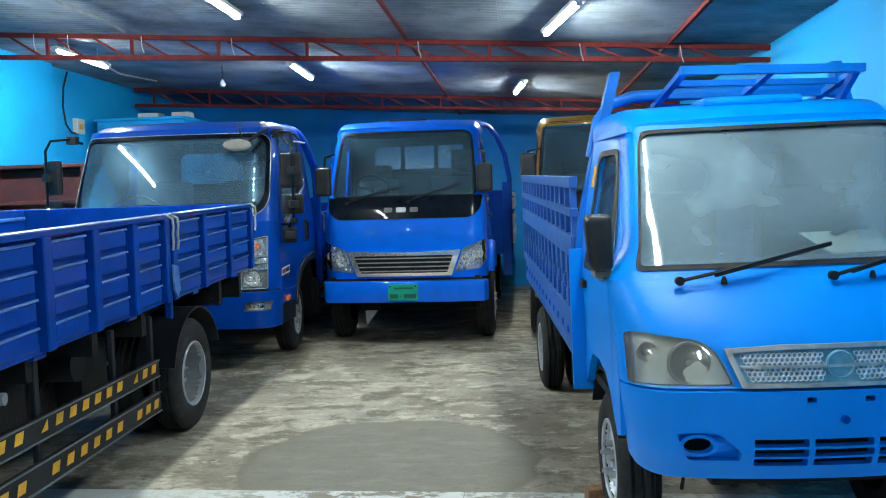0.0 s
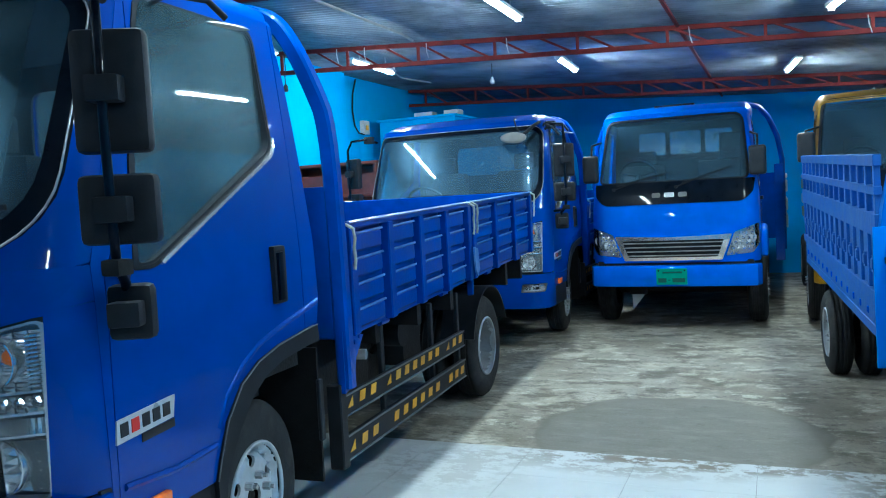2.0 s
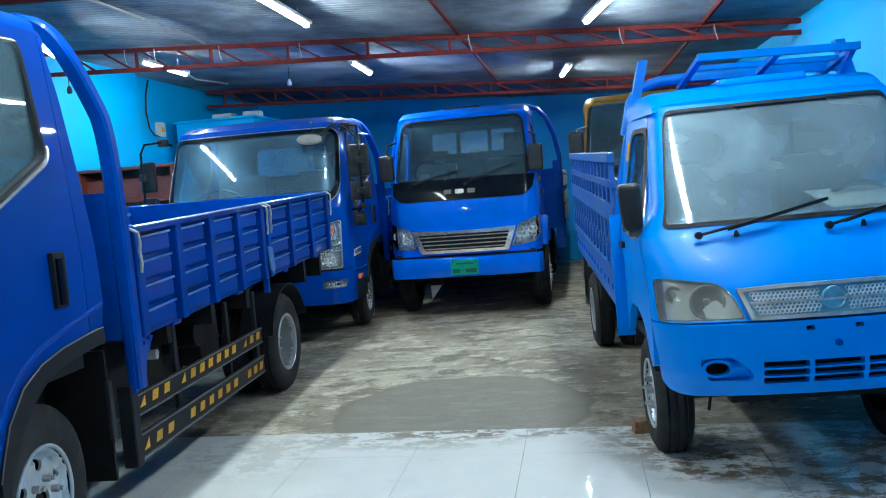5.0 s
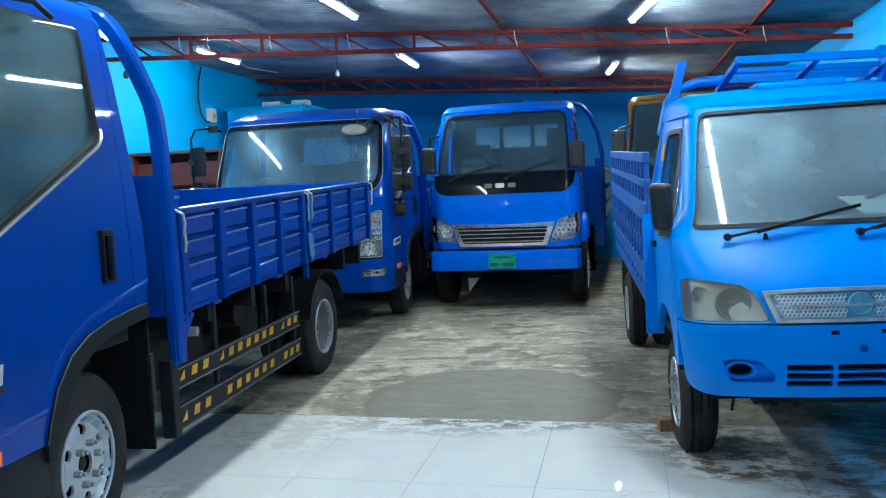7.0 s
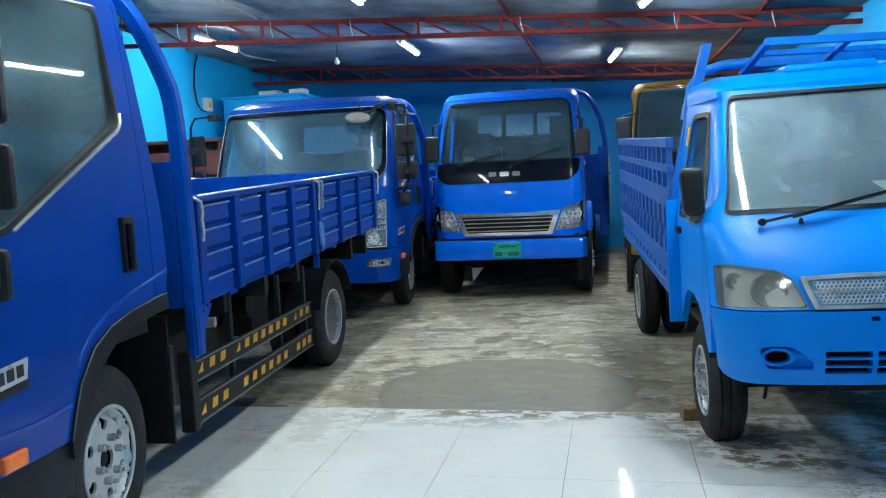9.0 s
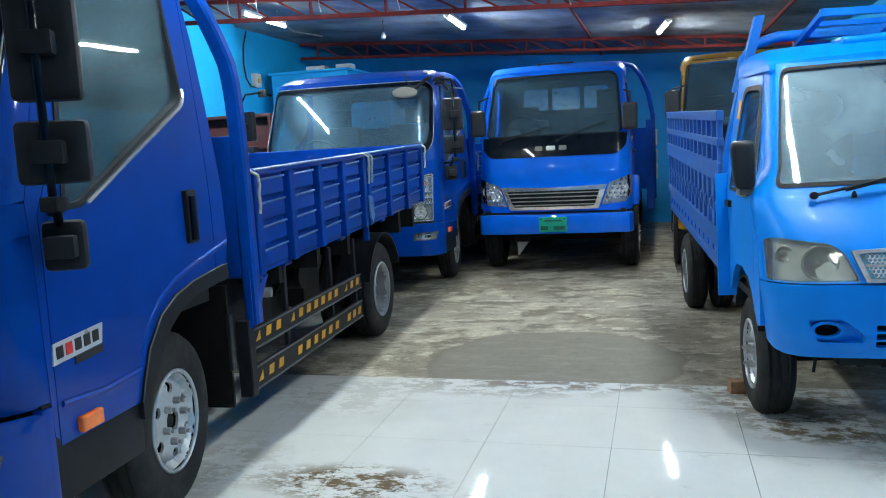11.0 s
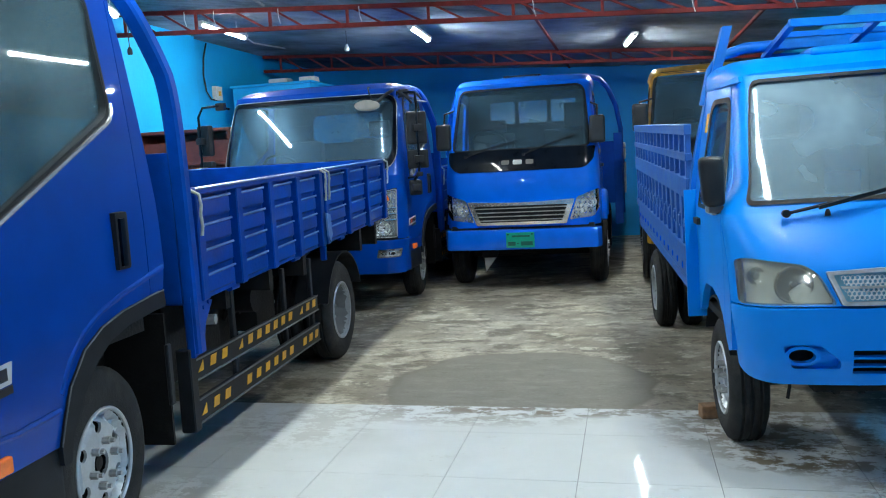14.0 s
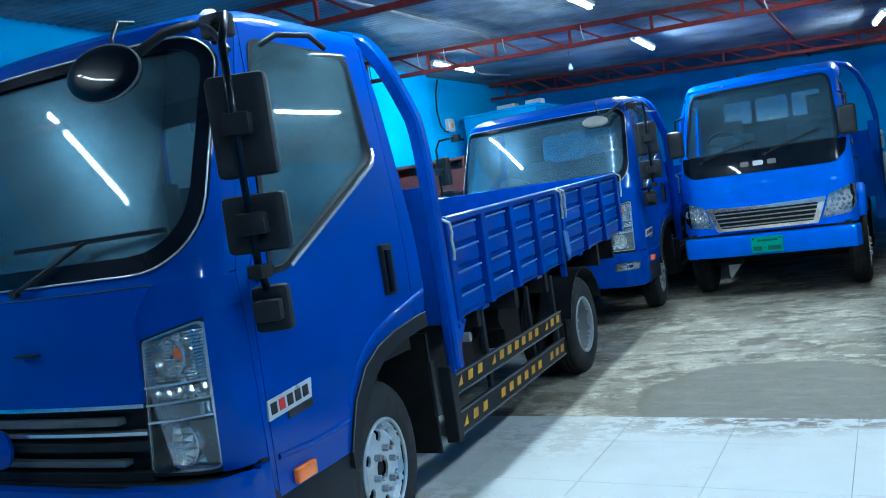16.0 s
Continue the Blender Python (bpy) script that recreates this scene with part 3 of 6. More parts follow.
def corner(d, c):
    """How far a rounded edge of radius c falls back at the distance d inside it."""
    if d <= 0:
        return 0.0
    d = min(d, c)
    return c - math.sqrt(max(0.0, c * c - d * d))


def roof_sheet(hw, yf, y1, ztop, drop, length, cr, crown, taper=0.0, thick=0.03):
    """A cab roof whose front edge follows yf(u), rounded down to the front and to both sides."""
    def at(u, v, w):
        y = yf(u) + (y1 - yf(u)) * v
        z = ztop - corner(abs(u) - (hw - cr), cr) - crown * (u / hw) ** 2 - drop * max(0.0, 1 - (y - yf(u)) / length) ** 2
        return Vector((u * (1 - taper * (1 - v)), y, z + w))
    us = [k * hw / 12 for k in range(-11, 12)] + [q * (hw - cr * f) for q in (-1, 1) for f in (0.12, 0.25, 0.4, 0.6, 0.8)]
    return panel(rounded([(-hw, 0), (hw, 0), (hw, 1), (-hw, 1)], [0.01, 0.01, 0.05, 0.05], 3), (), at, thick, us, (0.03, 0.07, 0.12, 0.18, 0.25, 0.33, 0.45, 0.6, 0.8))


def seat(parent, x, y, z, w=0.5, head=(0.0, 0.56, 0.74)):
    bm = bx(x - w / 2, x + w / 2, y - 0.1, y + 0.38, z - 0.12, z, bevel=0.04)
    part("seat_cushion", bm, M_GREY, parent, "", 40)
    bm = bx(x - w / 2, x + w / 2, y + 0.32, y + 0.45, z - 0.02, z + head[1] - 0.01, bevel=0.045)
    part("seat_back", bm, M_GREY, parent, "", 40)
    bm = bx(x + head[0] - 0.12, x + head[0] + 0.12, y + 0.34, y + 0.43, z + head[1], z + head[2], bevel=0.035)
    part("headrest", bm, M_GREY, parent, "", 40)


def steering(parent, x, y, z, r=0.2):
    bm = bmesh.new()
    a = radians(35)
    pts = [(x + r * math.cos(t), y + r * math.sin(t) * math.sin(a) * -1, z + r * math.sin(t) * math.cos(a)) for t in (2 * math.pi * k / 24 for k in range(24))]
    tube(bm, pts, 0.014, 8, True)
    for t in (0.3, 2.84, 4.71):
        tube(bm, [(x, y, z), (x + r * math.cos(t), y - r * math.sin(t) * math.sin(a), z + r * math.sin(t) * math.cos(a))], 0.012, 6)
    tube(bm, [(x, y, z), (x, y - 0.22, z - 0.3)], 0.03, 8)
    part("steering_wheel", bm, M_BLACK, parent, "", 40)


def wiper(parent, base, tip, arm_end):
    bm = bmesh.new()
    tube(bm, [base, arm_end], 0.008, 6)
    lathe(bm, [(-0.01, 0.018), (0.012, 0.018), (0.02, 0.01)], 10, base, "y")
    d = (Vector(tip) - Vector(arm_end))
    bar(bm, Vector(arm_end) - d * 0.9, tip, 0.012, 0.016)
    return part("wiper", bm, M_BLACK, parent)



# ---------------------------------------------------------------- wide-cab flatbed truck (two of them)
def wide_truck(m, label, group):
    T = thing("flatbed_truck", m, label, "truck", group)
    W, C = 0.99, 0.16

    def wx(z):                      # half width by height
        return W - 0.10 * max(0.0, (z - 1.25) / 1.1) ** 1.4

    def fy(z):                      # front face by height
        return 0.06 + 0.0 * z + (0.30 * ((z - 1.40) / 0.9) if z > 1.40 else 0.02 * (1.40 - z))

    def squeeze(u, v):              # the lamp corner is narrower than the grille grid
        a, k = abs(u), min(1.0, max(0.0, (1.36 - v) / 0.08))
        di = 0.008 + 0.024 * min(1.0, max(0.0, (v - 0.765) / 0.45))
        if a < 0.58 or k == 0:
            return u
        knots = ((0.58, 0.0), (0.667, di), (0.945, -0.034), (W, 0.0))
        for (a0, d0), (a1, d1) in zip(knots, knots[1:]):
            if a <= a1 or a1 == W:
                return math.copysign(a + k * (d0 + (d1 - d0) * min(1.0, (a - a0) / (a1 - a0))), u)

    def front(u, v, w):
        u = squeeze(u, v)
        e = min(1.0, max(0.0, (abs(u) - W + 0.2) / 0.2))
        y = fy(v) + C * (1 - math.sqrt(1 - e * e)) + 0.09 * (u / W) ** 2
        return Vector((u * wx(v) / W, y - w, v))

    def side(s):
        return lambda u, v, w: Vector((s * (wx(v) + w + 0.002), u, v))

    ws = rounded([(-0.90, 1.50), (0.90, 1.50), (0.945, 2.20), (-0.945, 2.20)], [0.2, 0.2, 0.1, 0.1], 6)
    ucut = [x * 0.01 for x in (-98, -96, -94, -92, -90, -88, -86, -84, -82, -80, *range(-77, 78, 5), 80, 82, 84, 86, 88, 90, 92, 94, 96, 98)]
    # upper front with the windscreen opening
    part("windscreen_frame", panel(rounded([(-W, 1.40), (W, 1.40), (W, 2.30), (-W, 2.30)], 0.01, 1), [ws], front, 0.03, ucut, steps(1.4, 2.3, 18)), M_BLUE, T, "", 35)
    gasket = rounded([(-0.945, 1.435), (0.945, 1.435), (0.978, 2.245), (-0.978, 2.245)], [0.23, 0.23, 0.12, 0.12], 6)
    part("windscreen_seal", panel(gasket, [ws], lambda u, v, w: front(u, v, w + 0.006), 0.02, ucut, steps(1.4, 2.3, 18)), M_GLOSSBLACK, T, "black rubber windscreen seal", 35)
    bead = rounded([(-0.942, 1.438), (0.942, 1.438), (0.975, 2.242), (-0.975, 2.242)], [0.23, 0.23, 0.12, 0.12], 8)
    ln = [p for k in range(len(bead)) for p in ([bead[k]] if abs(bead[k][0] - bead[k - 1][0]) < 0.3 else [(bead[k - 1][0] + (bead[k][0] - bead[k - 1][0]) * i / 16, bead[k - 1][1] + (bead[k][1] - bead[k - 1][1]) * i / 16) for i in range(1, 17)])]
    bm = bmesh.new()
    tube(bm, [front(u, v, 0.009) for u, v in ln], 0.0035, 6, True)
    part("seal_bead", bm, M_STEEL, T, "thin grey bead round the windscreen seal", 60)
    g = part("windscreen", panel(ws, (), lambda u, v, w: front(u, v, w - 0.012), 0.004, ucut, steps(1.4, 2.3, 18)), M_GLASS, T, "dusty laminated windscreen with lamp reflections", 60)
    g.visible_shadow = False
    # front panel below the windscreen
    part("front_panel", panel([(-0.665, 1.01), (0.665, 1.01), (0.675, 1.22), (0.68, 1.28), (0.80, 1.395), (-0.80, 1.395), (-0.68, 1.28), (-0.675, 1.22)], (), lambda u, v, w: front(u, v, w + 0.012), 0.03, ucut, (1.1, 1.2, 1.3)), M_BLUE, T, "", 35)
    for s in (-1, 1):
        part("corner_panel", panel([(s * 0.68, 1.222), (s * 0.955, 1.272), (s * W, 1.298), (s * W, 1.40), (s * 0.805, 1.40), (s * 0.685, 1.285)], (), front, 0.03, ucut, (1.3, 1.35)), M_BLUE, T, "", 35)
        part("headlamp_surround", panel([(s * 0.945, 0.75), (s * W, 0.75), (s * W, 1.295), (s * 0.955, 1.28)], (), front, 0.03, [s * q for q in (0.96, 0.975)], steps(0.75, 1.3, 6)), M_BLUE, T, "", 35)
        lens = rounded([(s * 0.655, 0.765), (s * 0.945, 0.765), (s * 0.955, 1.265), (s * 0.68, 1.215)], 0.02, 3)
        # Grey backing puts the dark gaps between the facets into its colour.
        hl = part("headlamp", panel(lens, (), lambda u, v, w: front(u, v, w - 0.055), 0.02, ucut, steps(0.7, 1.3, 8)), M_DASH, T, "clear stacked headlamp with chrome reflectors", 35)
        inner = rounded([(s * 0.661, 0.771), (s * 0.939, 0.771), (s * 0.949, 1.257), (s * 0.686, 1.210)], 0.02, 3)
        part("lamp_border", panel(lens, [inner], lambda u, v, w: front(u, v, w - 0.006), 0.04, ucut, steps(0.7, 1.3, 8)), M_REFL, hl, "", 35)
        part("lamp_gasket", panel(rounded([(s * 0.645, 0.752), (s * 0.955, 0.752), (s * 0.965, 1.277), (s * 0.67, 1.224)], 0.02, 3), [lens], lambda u, v, w: front(u, v, w - 0.004), 0.03, ucut, steps(0.7, 1.3, 8)), M_BLACK, hl, "black gap round the lamp", 35)
        fb = bmesh.new()
        for z0, z1, nu, nv, amp in ((1.066, 1.235, 5, 15, 0.010), (1.004, 1.052, 7, 3, 0.014), (0.944, 0.994, 16, 1, 0.010), (0.782, 0.934, 5, 6, 0.022)):
            for i in range(nu):
                for j in range(nv):
                    q = []
                    for du, dv in ((0, 0), (1, 0), (1, 1), (0, 1)):
                        v = z0 + (z1 - z0) * (j + 0.06 + 0.88 * dv) / nv
                        ul = 0.672 + max(0.0, (v - 0.765)) * 0.055
                        u = ul + (0.932 + (v - 0.765) * 0.02 - ul) * (i + 0.04 + 0.92 * du) / nu
                        v = min(v, 1.204 + (u - 0.692) * 0.17)
                        q.append((u, v))
                    cu, cv = sum(p[0] for p in q) / 4, sum(p[1] for p in q) / 4
                    tip = fb.verts.new(front(s * (cu + 0.006 * RNG.uniform(-1, 1)), cv, -0.034 + amp * RNG.uniform(0.3, 1.0)))
                    vs = [fb.verts.new(front(s * u, v, -0.038 + 0.3 * amp * RNG.uniform(-1, 1))) for u, v in q]
                    for k in range(4):
                        if (q[k][0] - q[k - 1][0]) ** 2 + (q[k][1] - q[k - 1][1]) ** 2 > 1e-8:
                            fb.faces.new((vs[k - 1], vs[k], tip))
        part("lens_optics", fb, M_REFL, hl, "faceted chrome lamp optics")
        for x, z, rr, mt in ((0.795, 0.86, 0.08, M_CHROME), (0.80, 1.15, 0.068, M_CHROME)):
            bm = bmesh.new()
            lathe(bm, [(0.03, rr), (-0.01, rr), (-0.01, rr * 0.93), (0.02, rr * 0.6), (0.028, rr * 0.3), (0.02, rr * 0.2), (0.005, 0.008)], 24, front(s * x, z, -0.02), "y")
            part("reflector", bm, mt, hl, "", 25)
        part("lamp_shroud", panel(rounded([(s * 0.885, 0.785), (s * 0.93, 0.785), (s * 0.935, 0.93), (s * 0.80, 0.935), (s * 0.87, 0.90)], 0.012, 2), (), lambda u, v, w: front(u, v, w - 0.018), 0.03, ucut), M_DASH, hl, "grey inner shroud", 30)
        bm = bmesh.new()
        lathe(bm, [(0.02, 0.014), (0.0, 0.024), (-0.010, 0.018), (-0.014, 0.006)], 14, front(s * 0.845, 1.165, -0.02), "y")
        part("indicator_bulb", bm, M_AMBER, hl, "", 40)
        for k in range(13):
            z = 1.082 + k * 0.0115
            bm = bmesh.new()
            bar(bm, front(s * 0.905, z, -0.012), front(s * 0.938, z + 0.003, -0.012), 0.012, 0.006)
            part("lens_rib", bm, M_CHROME, hl)
            if k < 10:
                bm = bmesh.new()
                bar(bm, front(s * 0.686, z, -0.012), front(s * 0.715, z + 0.003, -0.012), 0.012, 0.006)
                part("lens_rib", bm, M_CHROME, hl)
        for k in range(5):
            bm = bmesh.new()
            c = front(s * (0.70 + k * 0.052), 1.026 + k * 0.003, -0.03)
            lathe(bm, [(0.015, 0.02), (-0.004, 0.021), (-0.012, 0.014), (-0.015, 0.004)], 7, c, "y")
            part("lens_facet", bm, M_CHROME, hl)
        for k in range(14):
            u = 0.682 + k * 0.019
            bm = bmesh.new()
            tube(bm, [front(s * u, 0.945, -0.028), front(s * u, 0.992, -0.028)], 0.0085, 6)
            part("lens_rib", bm, M_CHROME, hl)
        for z in (0.938, 0.998, 1.058):
            bm = bmesh.new()
            for a, b in ((0.668, 0.81), (0.81, 0.945)):
                bar(bm, front(s * a, z + (a - 0.668) * 0.045, -0.006), front(s * b, z + (b - 0.668) * 0.045, -0.006), 0.02, 0.007)
            part("lamp_divider", bm, M_CHROME, hl)
        lg = part("lens", panel(lens, (), front, 0.004, ucut, steps(0.7, 1.3, 8)), M_LENS, hl, "clear plastic lens", 60)
        lg.visible_shadow = False
    # Black sheet and box stand in for shade in the bumper gap.
    part("bumper_gap_shade", panel([(-0.95, 0.70), (0.95, 0.70), (0.95, 0.79), (-0.95, 0.79)], (), lambda u, v, w: front(u, v, w - 0.075), 0.02, ucut), M_BLACK, T, "black sheet for the shade in the bumper gap")
    part("bumper_gap_fill", bx(-0.90, 0.90, 0.06, 0.45, 0.58, 0.735), M_BLACK, T)
    # grille
    part("grille_backing", panel([(-0.66, 0.74), (0.66, 0.74), (0.67, 1.0), (-0.67, 1.0)], (), lambda u, v, w: front(u, v, w - 0.05), 0.02, ucut), M_BLACK, T)
    for z, h, mt in ((1.0, 0.014, M_CHROME), (0.947, 0.024, M_DASH), (0.905, 0.012, M_CHROME), (0.86, 0.03, M_BLACK), (0.80, 0.02, M_DASH), (0.755, 0.03, M_BLACK)):
        L = 0.66 if h < 0.02 or h == 0.03 else 0.56
        part("grille_bar", panel([(-L, z - h / 2), (L, z - h / 2), (L, z + h / 2), (-L, z + h / 2)], (), lambda u, v, w: front(u, v, w + 0.004), 0.035, ucut), mt, T)
    bm = bmesh.new()
    lathe(bm, [(-0.03, 0.07), (-0.045, 0.075), (-0.05, 0.06)], 24, front(0, 0.87, 0), "y")
    part("grille_emblem", bm, M_BLUE, T, "plain round blue emblem", 40)
    for k, x in enumerate((-0.30, -0.065, 0.17)):
        bm = bmesh.new()
        box(bm, x, x + 0.11, 0.03, 0.06, 1.20, 1.207, 0.002, 1)
        part("emblem_bar", bm, M_DARK, T, "plain chrome bar in place of lettering")
    # bumper
    def bump(u, v, w):
        d = abs(u) - (1.02 - 0.2)
        return Vector((u * 0.985, -0.02 + corner(d, 0.2) + 0.04 * (u / W) ** 2 - w + 0.02 * max(0, (0.6 - v)) , v))
    ubc = [x * 0.01 for x in (-101, -99, -96, -92, -87, -82, -60, -30, 0, 30, 60, 82, 87, 92, 96, 99, 101)]
    fog = [rounded([(s * 0.745, 0.57), (s * 0.975, 0.575), (s * 0.992, 0.662), (s * 0.765, 0.655)], 0.012, 3) for s in (-1, 1)]
    part("bumper", panel(rounded([(-1.02, 0.41), (1.02, 0.41), (1.02, 0.75), (0.64, 0.745), (0.60, 0.735), (-0.60, 0.735), (-0.64, 0.745), (-1.02, 0.75)], 0.02, 2), fog, bump, 0.05, ubc, (0.45, 0.5, 0.6, 0.68, 0.72)), M_BLUE, T, "blue painted wrap-round bumper", 35)
    for s, o in zip((-1, 1), fog):
        fl = part("fog_lamp", panel(o, (), lambda u, v, w: bump(u, v, w - 0.045), 0.01, ubc), M_REFL, T, "clear rectangular fog lamp with chrome reflector", 35)
        oi = rounded([(s * 0.757, 0.578), (s * 0.968, 0.583), (s * 0.983, 0.654), (s * 0.775, 0.647)], 0.010, 3)
        part("fog_bezel", panel(o, [oi], lambda u, v, w: bump(u, v, w - 0.006), 0.035, ubc), M_DASH, fl, "grey bezel", 35)
        for z, h, mt in ((0.632, 0.008, M_CHROME), (0.590, 0.006, M_REFL)):
            part("fog_rib", panel([(s * 0.772, z - h), (s * 0.972, z - h + 0.004), (s * 0.974, z + h + 0.004), (s * 0.774, z + h)], (), lambda u, v, w: bump(u, v, w - 0.016), 0.02, ubc), mt, fl)
        for x in (0.815, 0.90):
            bm = bmesh.new()
            c = bump(s * x, 0.61, -0.03)
            lathe(bm, [(0.012, 0.026), (-0.008, 0.03), (-0.004, 0.024), (0.012, 0.008)], 16, c, "y")
            part("fog_reflector", bm, M_CHROME, fl, "", 30)
        lg = part("fog_lens", panel(o, (), lambda u, v, w: bump(u, v, w - 0.003), 0.004, ubc), M_LENS, fl, "clear plastic lens", 50)
        lg.visible_shadow = False
        bm = bx(*sorted((s * 0.962, s * 1.002)), 0.262, 0.315, 0.415, 0.745, 0.012)
        part("bumper_end", bm, M_BLUE, T, "", 40)
        # Black box stands for the shaded gap at the bumper's end.
        bm = bx(*sorted((s * 0.90, s * 0.989)), 0.28, 0.352, 0.40, 0.755)
        part("bumper_seam_shade", bm, M_BLACK, T, "black box for the shaded gap between bumper and door")
    # sides: fender, door, rear quarter
    for s in (-1, 1):
        f = side(s)
        fr = [(fy(z) + C + 0.0895, z) for z in (0.64, 0.75, 1.0, 1.3, 1.4, 1.6, 1.8, 2.0, 2.2, 2.3)]
        part("side_pillar", panel([(0.345, 0.62), (0.355, 1.36), (0.50, 1.62), (0.60, 2.12), (0.62, 2.30)] + fr[::-1], (), f, 0.03, (), steps(0.6, 2.3, 10)), M_BLUE, T, "", 35)
        bm = bx(*sorted((s * (W - 0.045), s * (W - 0.005))), 0.315, 0.40, 0.63, 1.36)
        part("door_jamb", bm, M_BLUE, T)
        win = rounded([(0.492, 1.377), (0.567, 1.377), (1.348, 1.765), (1.323, 2.233), (0.670, 2.233), (0.548, 1.80)], [0.02, 0.03, 0.06, 0.06, 0.05, 0.3], 5)
        arch = [(0.80, 0.60), (0.83, 0.68), (0.88, 0.79), (0.98, 0.90), (1.10, 0.96), (1.25, 0.995), (1.47, 1.02)]
        door = part("door", panel([(0.3495, 0.60)] + arch + [(1.47, 2.30), (0.6245, 2.30), (0.6045, 2.12), (0.5045, 1.62), (0.3595, 1.36)], [win], f, 0.035, (), steps(0.6, 2.3, 14)), M_BLUE, T, "blue cab door with slanted window sill", 35)
        part("door_seal", panel(rounded([(0.475, 1.365), (0.575, 1.365), (1.36, 1.755), (1.335, 2.245), (0.66, 2.245), (0.53, 1.80)], [0.02, 0.03, 0.06, 0.06, 0.05, 0.3], 5), [win], lambda u, v, w: f(u, v, w + 0.004), 0.02, (), steps(1.3, 2.3, 8)), M_BLACK, door, "black window seal", 35)
        bm = bmesh.new()
        rim = rounded([(0.475, 1.365), (0.575, 1.365), (1.36, 1.755), (1.335, 2.245), (0.66, 2.245), (0.53, 1.80)], [0.02, 0.03, 0.06, 0.06, 0.05, 0.3], 5)
        tube(bm, [f(u, v, 0.008) for u, v in rim[11:18]], 0.0085, 6)
        part("sill_trim", bm, M_CHROME, door, "bright sill strip", 40)
        part("window_channel", panel(win, [rounded([(0.502, 1.386), (0.567, 1.386), (1.339, 1.771), (1.314, 2.224), (0.678, 2.224), (0.560, 1.80)], [0.02, 0.03, 0.055, 0.055, 0.045, 0.3], 5)], lambda u, v, w: f(u, v, w + 0.002), 0.034, (), steps(1.3, 2.3, 8)), M_BLACK, door, "black rubber window channel", 35)
        g = part("side_window", panel(win, (), lambda u, v, w: f(u, v, w - 0.020 + 0.064 * max(0.0, v - 1.65) ** 2 / (max(0.0, v - 1.65) + 0.12) - 0.022 * (u - 1.0)), 0.004, (), steps(1.3, 2.3, 6)), M_GLASS_DARK, door, "dusty tinted side window", 60)
        g.visible_shadow = False
        part("rear_quarter", panel([(1.475, 1.02), (1.575, 1.03), (1.60, 1.14), (1.59, 1.40), (1.53, 2.05), (1.40, 2.30), (1.475, 2.28)][:5] + [(1.50, 2.22), (1.475, 2.29)], (), f, 0.035, (), steps(1.0, 2.3, 8)), M_BLUE, T, "", 35)
        bm = bmesh.new()
        box(bm, s * (W - 0.012), s * (W + 0.022), 1.237, 1.325, 1.155, 1.385, 0.016)
        h = part("door_handle", bm, M_BLACK, door, "black recessed pull handle", 40)
        bm = bmesh.new()
        box(bm, s * (W + 0.02), s * (W + 0.034), 1.25, 1.285, 1.17, 1.36, 0.006)
        part("handle_grip", bm, M_GLOSSBLACK, h, "", 40)
        # flare over the front wheel
        ap = [(0.80, 0.53)] + arch + [(1.56, 1.025)]
        ai = [(1.57, 0.955), (1.47, 0.95), (1.27, 0.93), (1.14, 0.895), (1.04, 0.835), (0.955, 0.745), (0.89, 0.66), (0.855, 0.59), (0.845, 0.53)]
        bm = panel(rounded(ap + ai, 0.012, 2), (), lambda u, v, w: f(u, v, w + 0.012), 0.10)
        part("wheel_flare", bm, M_BLACK, T, "black plastic wheel arch flare", 40)
        # Thin grey line adds the flare's edge highlight along with dust.
        bm = bmesh.new()
        tube(bm, [f(u, v, 0.012) for u, v in ap[1:]], 0.003, 6)
        part("flare_lip", bm, M_DASH, T, "dusty flare edge with its highlight put into the grey", 60)
        bm = bmesh.new()
        tube(bm, [(s * (W - 0.012), y, z + 0.035) for y, z in [(0.84, 0.74), (0.90, 0.84), (1.0, 0.925), (1.12, 0.985), (1.3, 1.03), (1.52, 1.075), (1.59, 1.09)]], 0.019, 14)
        part("arch_crease", bm, M_BLUE, T, "", 50)
        bm = bmesh.new()
        tube(bm, [(s * (W + 0.003), 0.37, 0.735), (s * (W + 0.003), 0.6, 0.715), (s * (W + 0.003), 0.82, 0.725)], 0.012, 6)
        part("door_crease", bm, M_BLUE, door, "", 50)
        bm = bx(s * (W + 0.012) - 0.014, s * (W + 0.012) + 0.014, 0.435, 0.55, 0.612, 0.668, bevel=0.0135, seg=5)
        part("marker_lamp", bm, M_AMBER, T, "orange side marker lamp", 40)
        bm = bx(*sorted((s * 0.80, s * 0.985)), 0.33, 0.82, 0.40, 0.60, 0.02)
        part("step", bm, M_BLACK, T, "black entry step", 40)
        # side badge as plain shapes
        if s > 0:
            bm = panel([(0.345, 0.868), (0.60, 0.885), (0.612, 0.955), (0.352, 0.938)], (), lambda u, v, w: f(u, v, w + 0.006), 0.006)
            bd = part("side_badge", bm, M_BADGE, T, "white rectangular badge with plain bars")
            for k in range(5):
                u0 = 0.362 + k * 0.047
                zz = 0.885 + (u0 - 0.345) * 0.063
                bm = panel([(u0, zz), (u0 + 0.032, zz + 0.002), (u0 + 0.032, zz + 0.042), (u0, zz + 0.04)], (), lambda u, v, w: f(u, v, w + 0.009), 0.004)
                part("badge_bar", bm, M_RED_INK if k == 1 else M_BADGE_INK, bd)
            bm = panel([(0.455, 0.846), (0.605, 0.854), (0.605, 0.880), (0.455, 0.872)], (), lambda u, v, w: f(u, v, w + 0.005), 0.005)
            part("badge_bar", bm, M_BADGE_INK, bd)
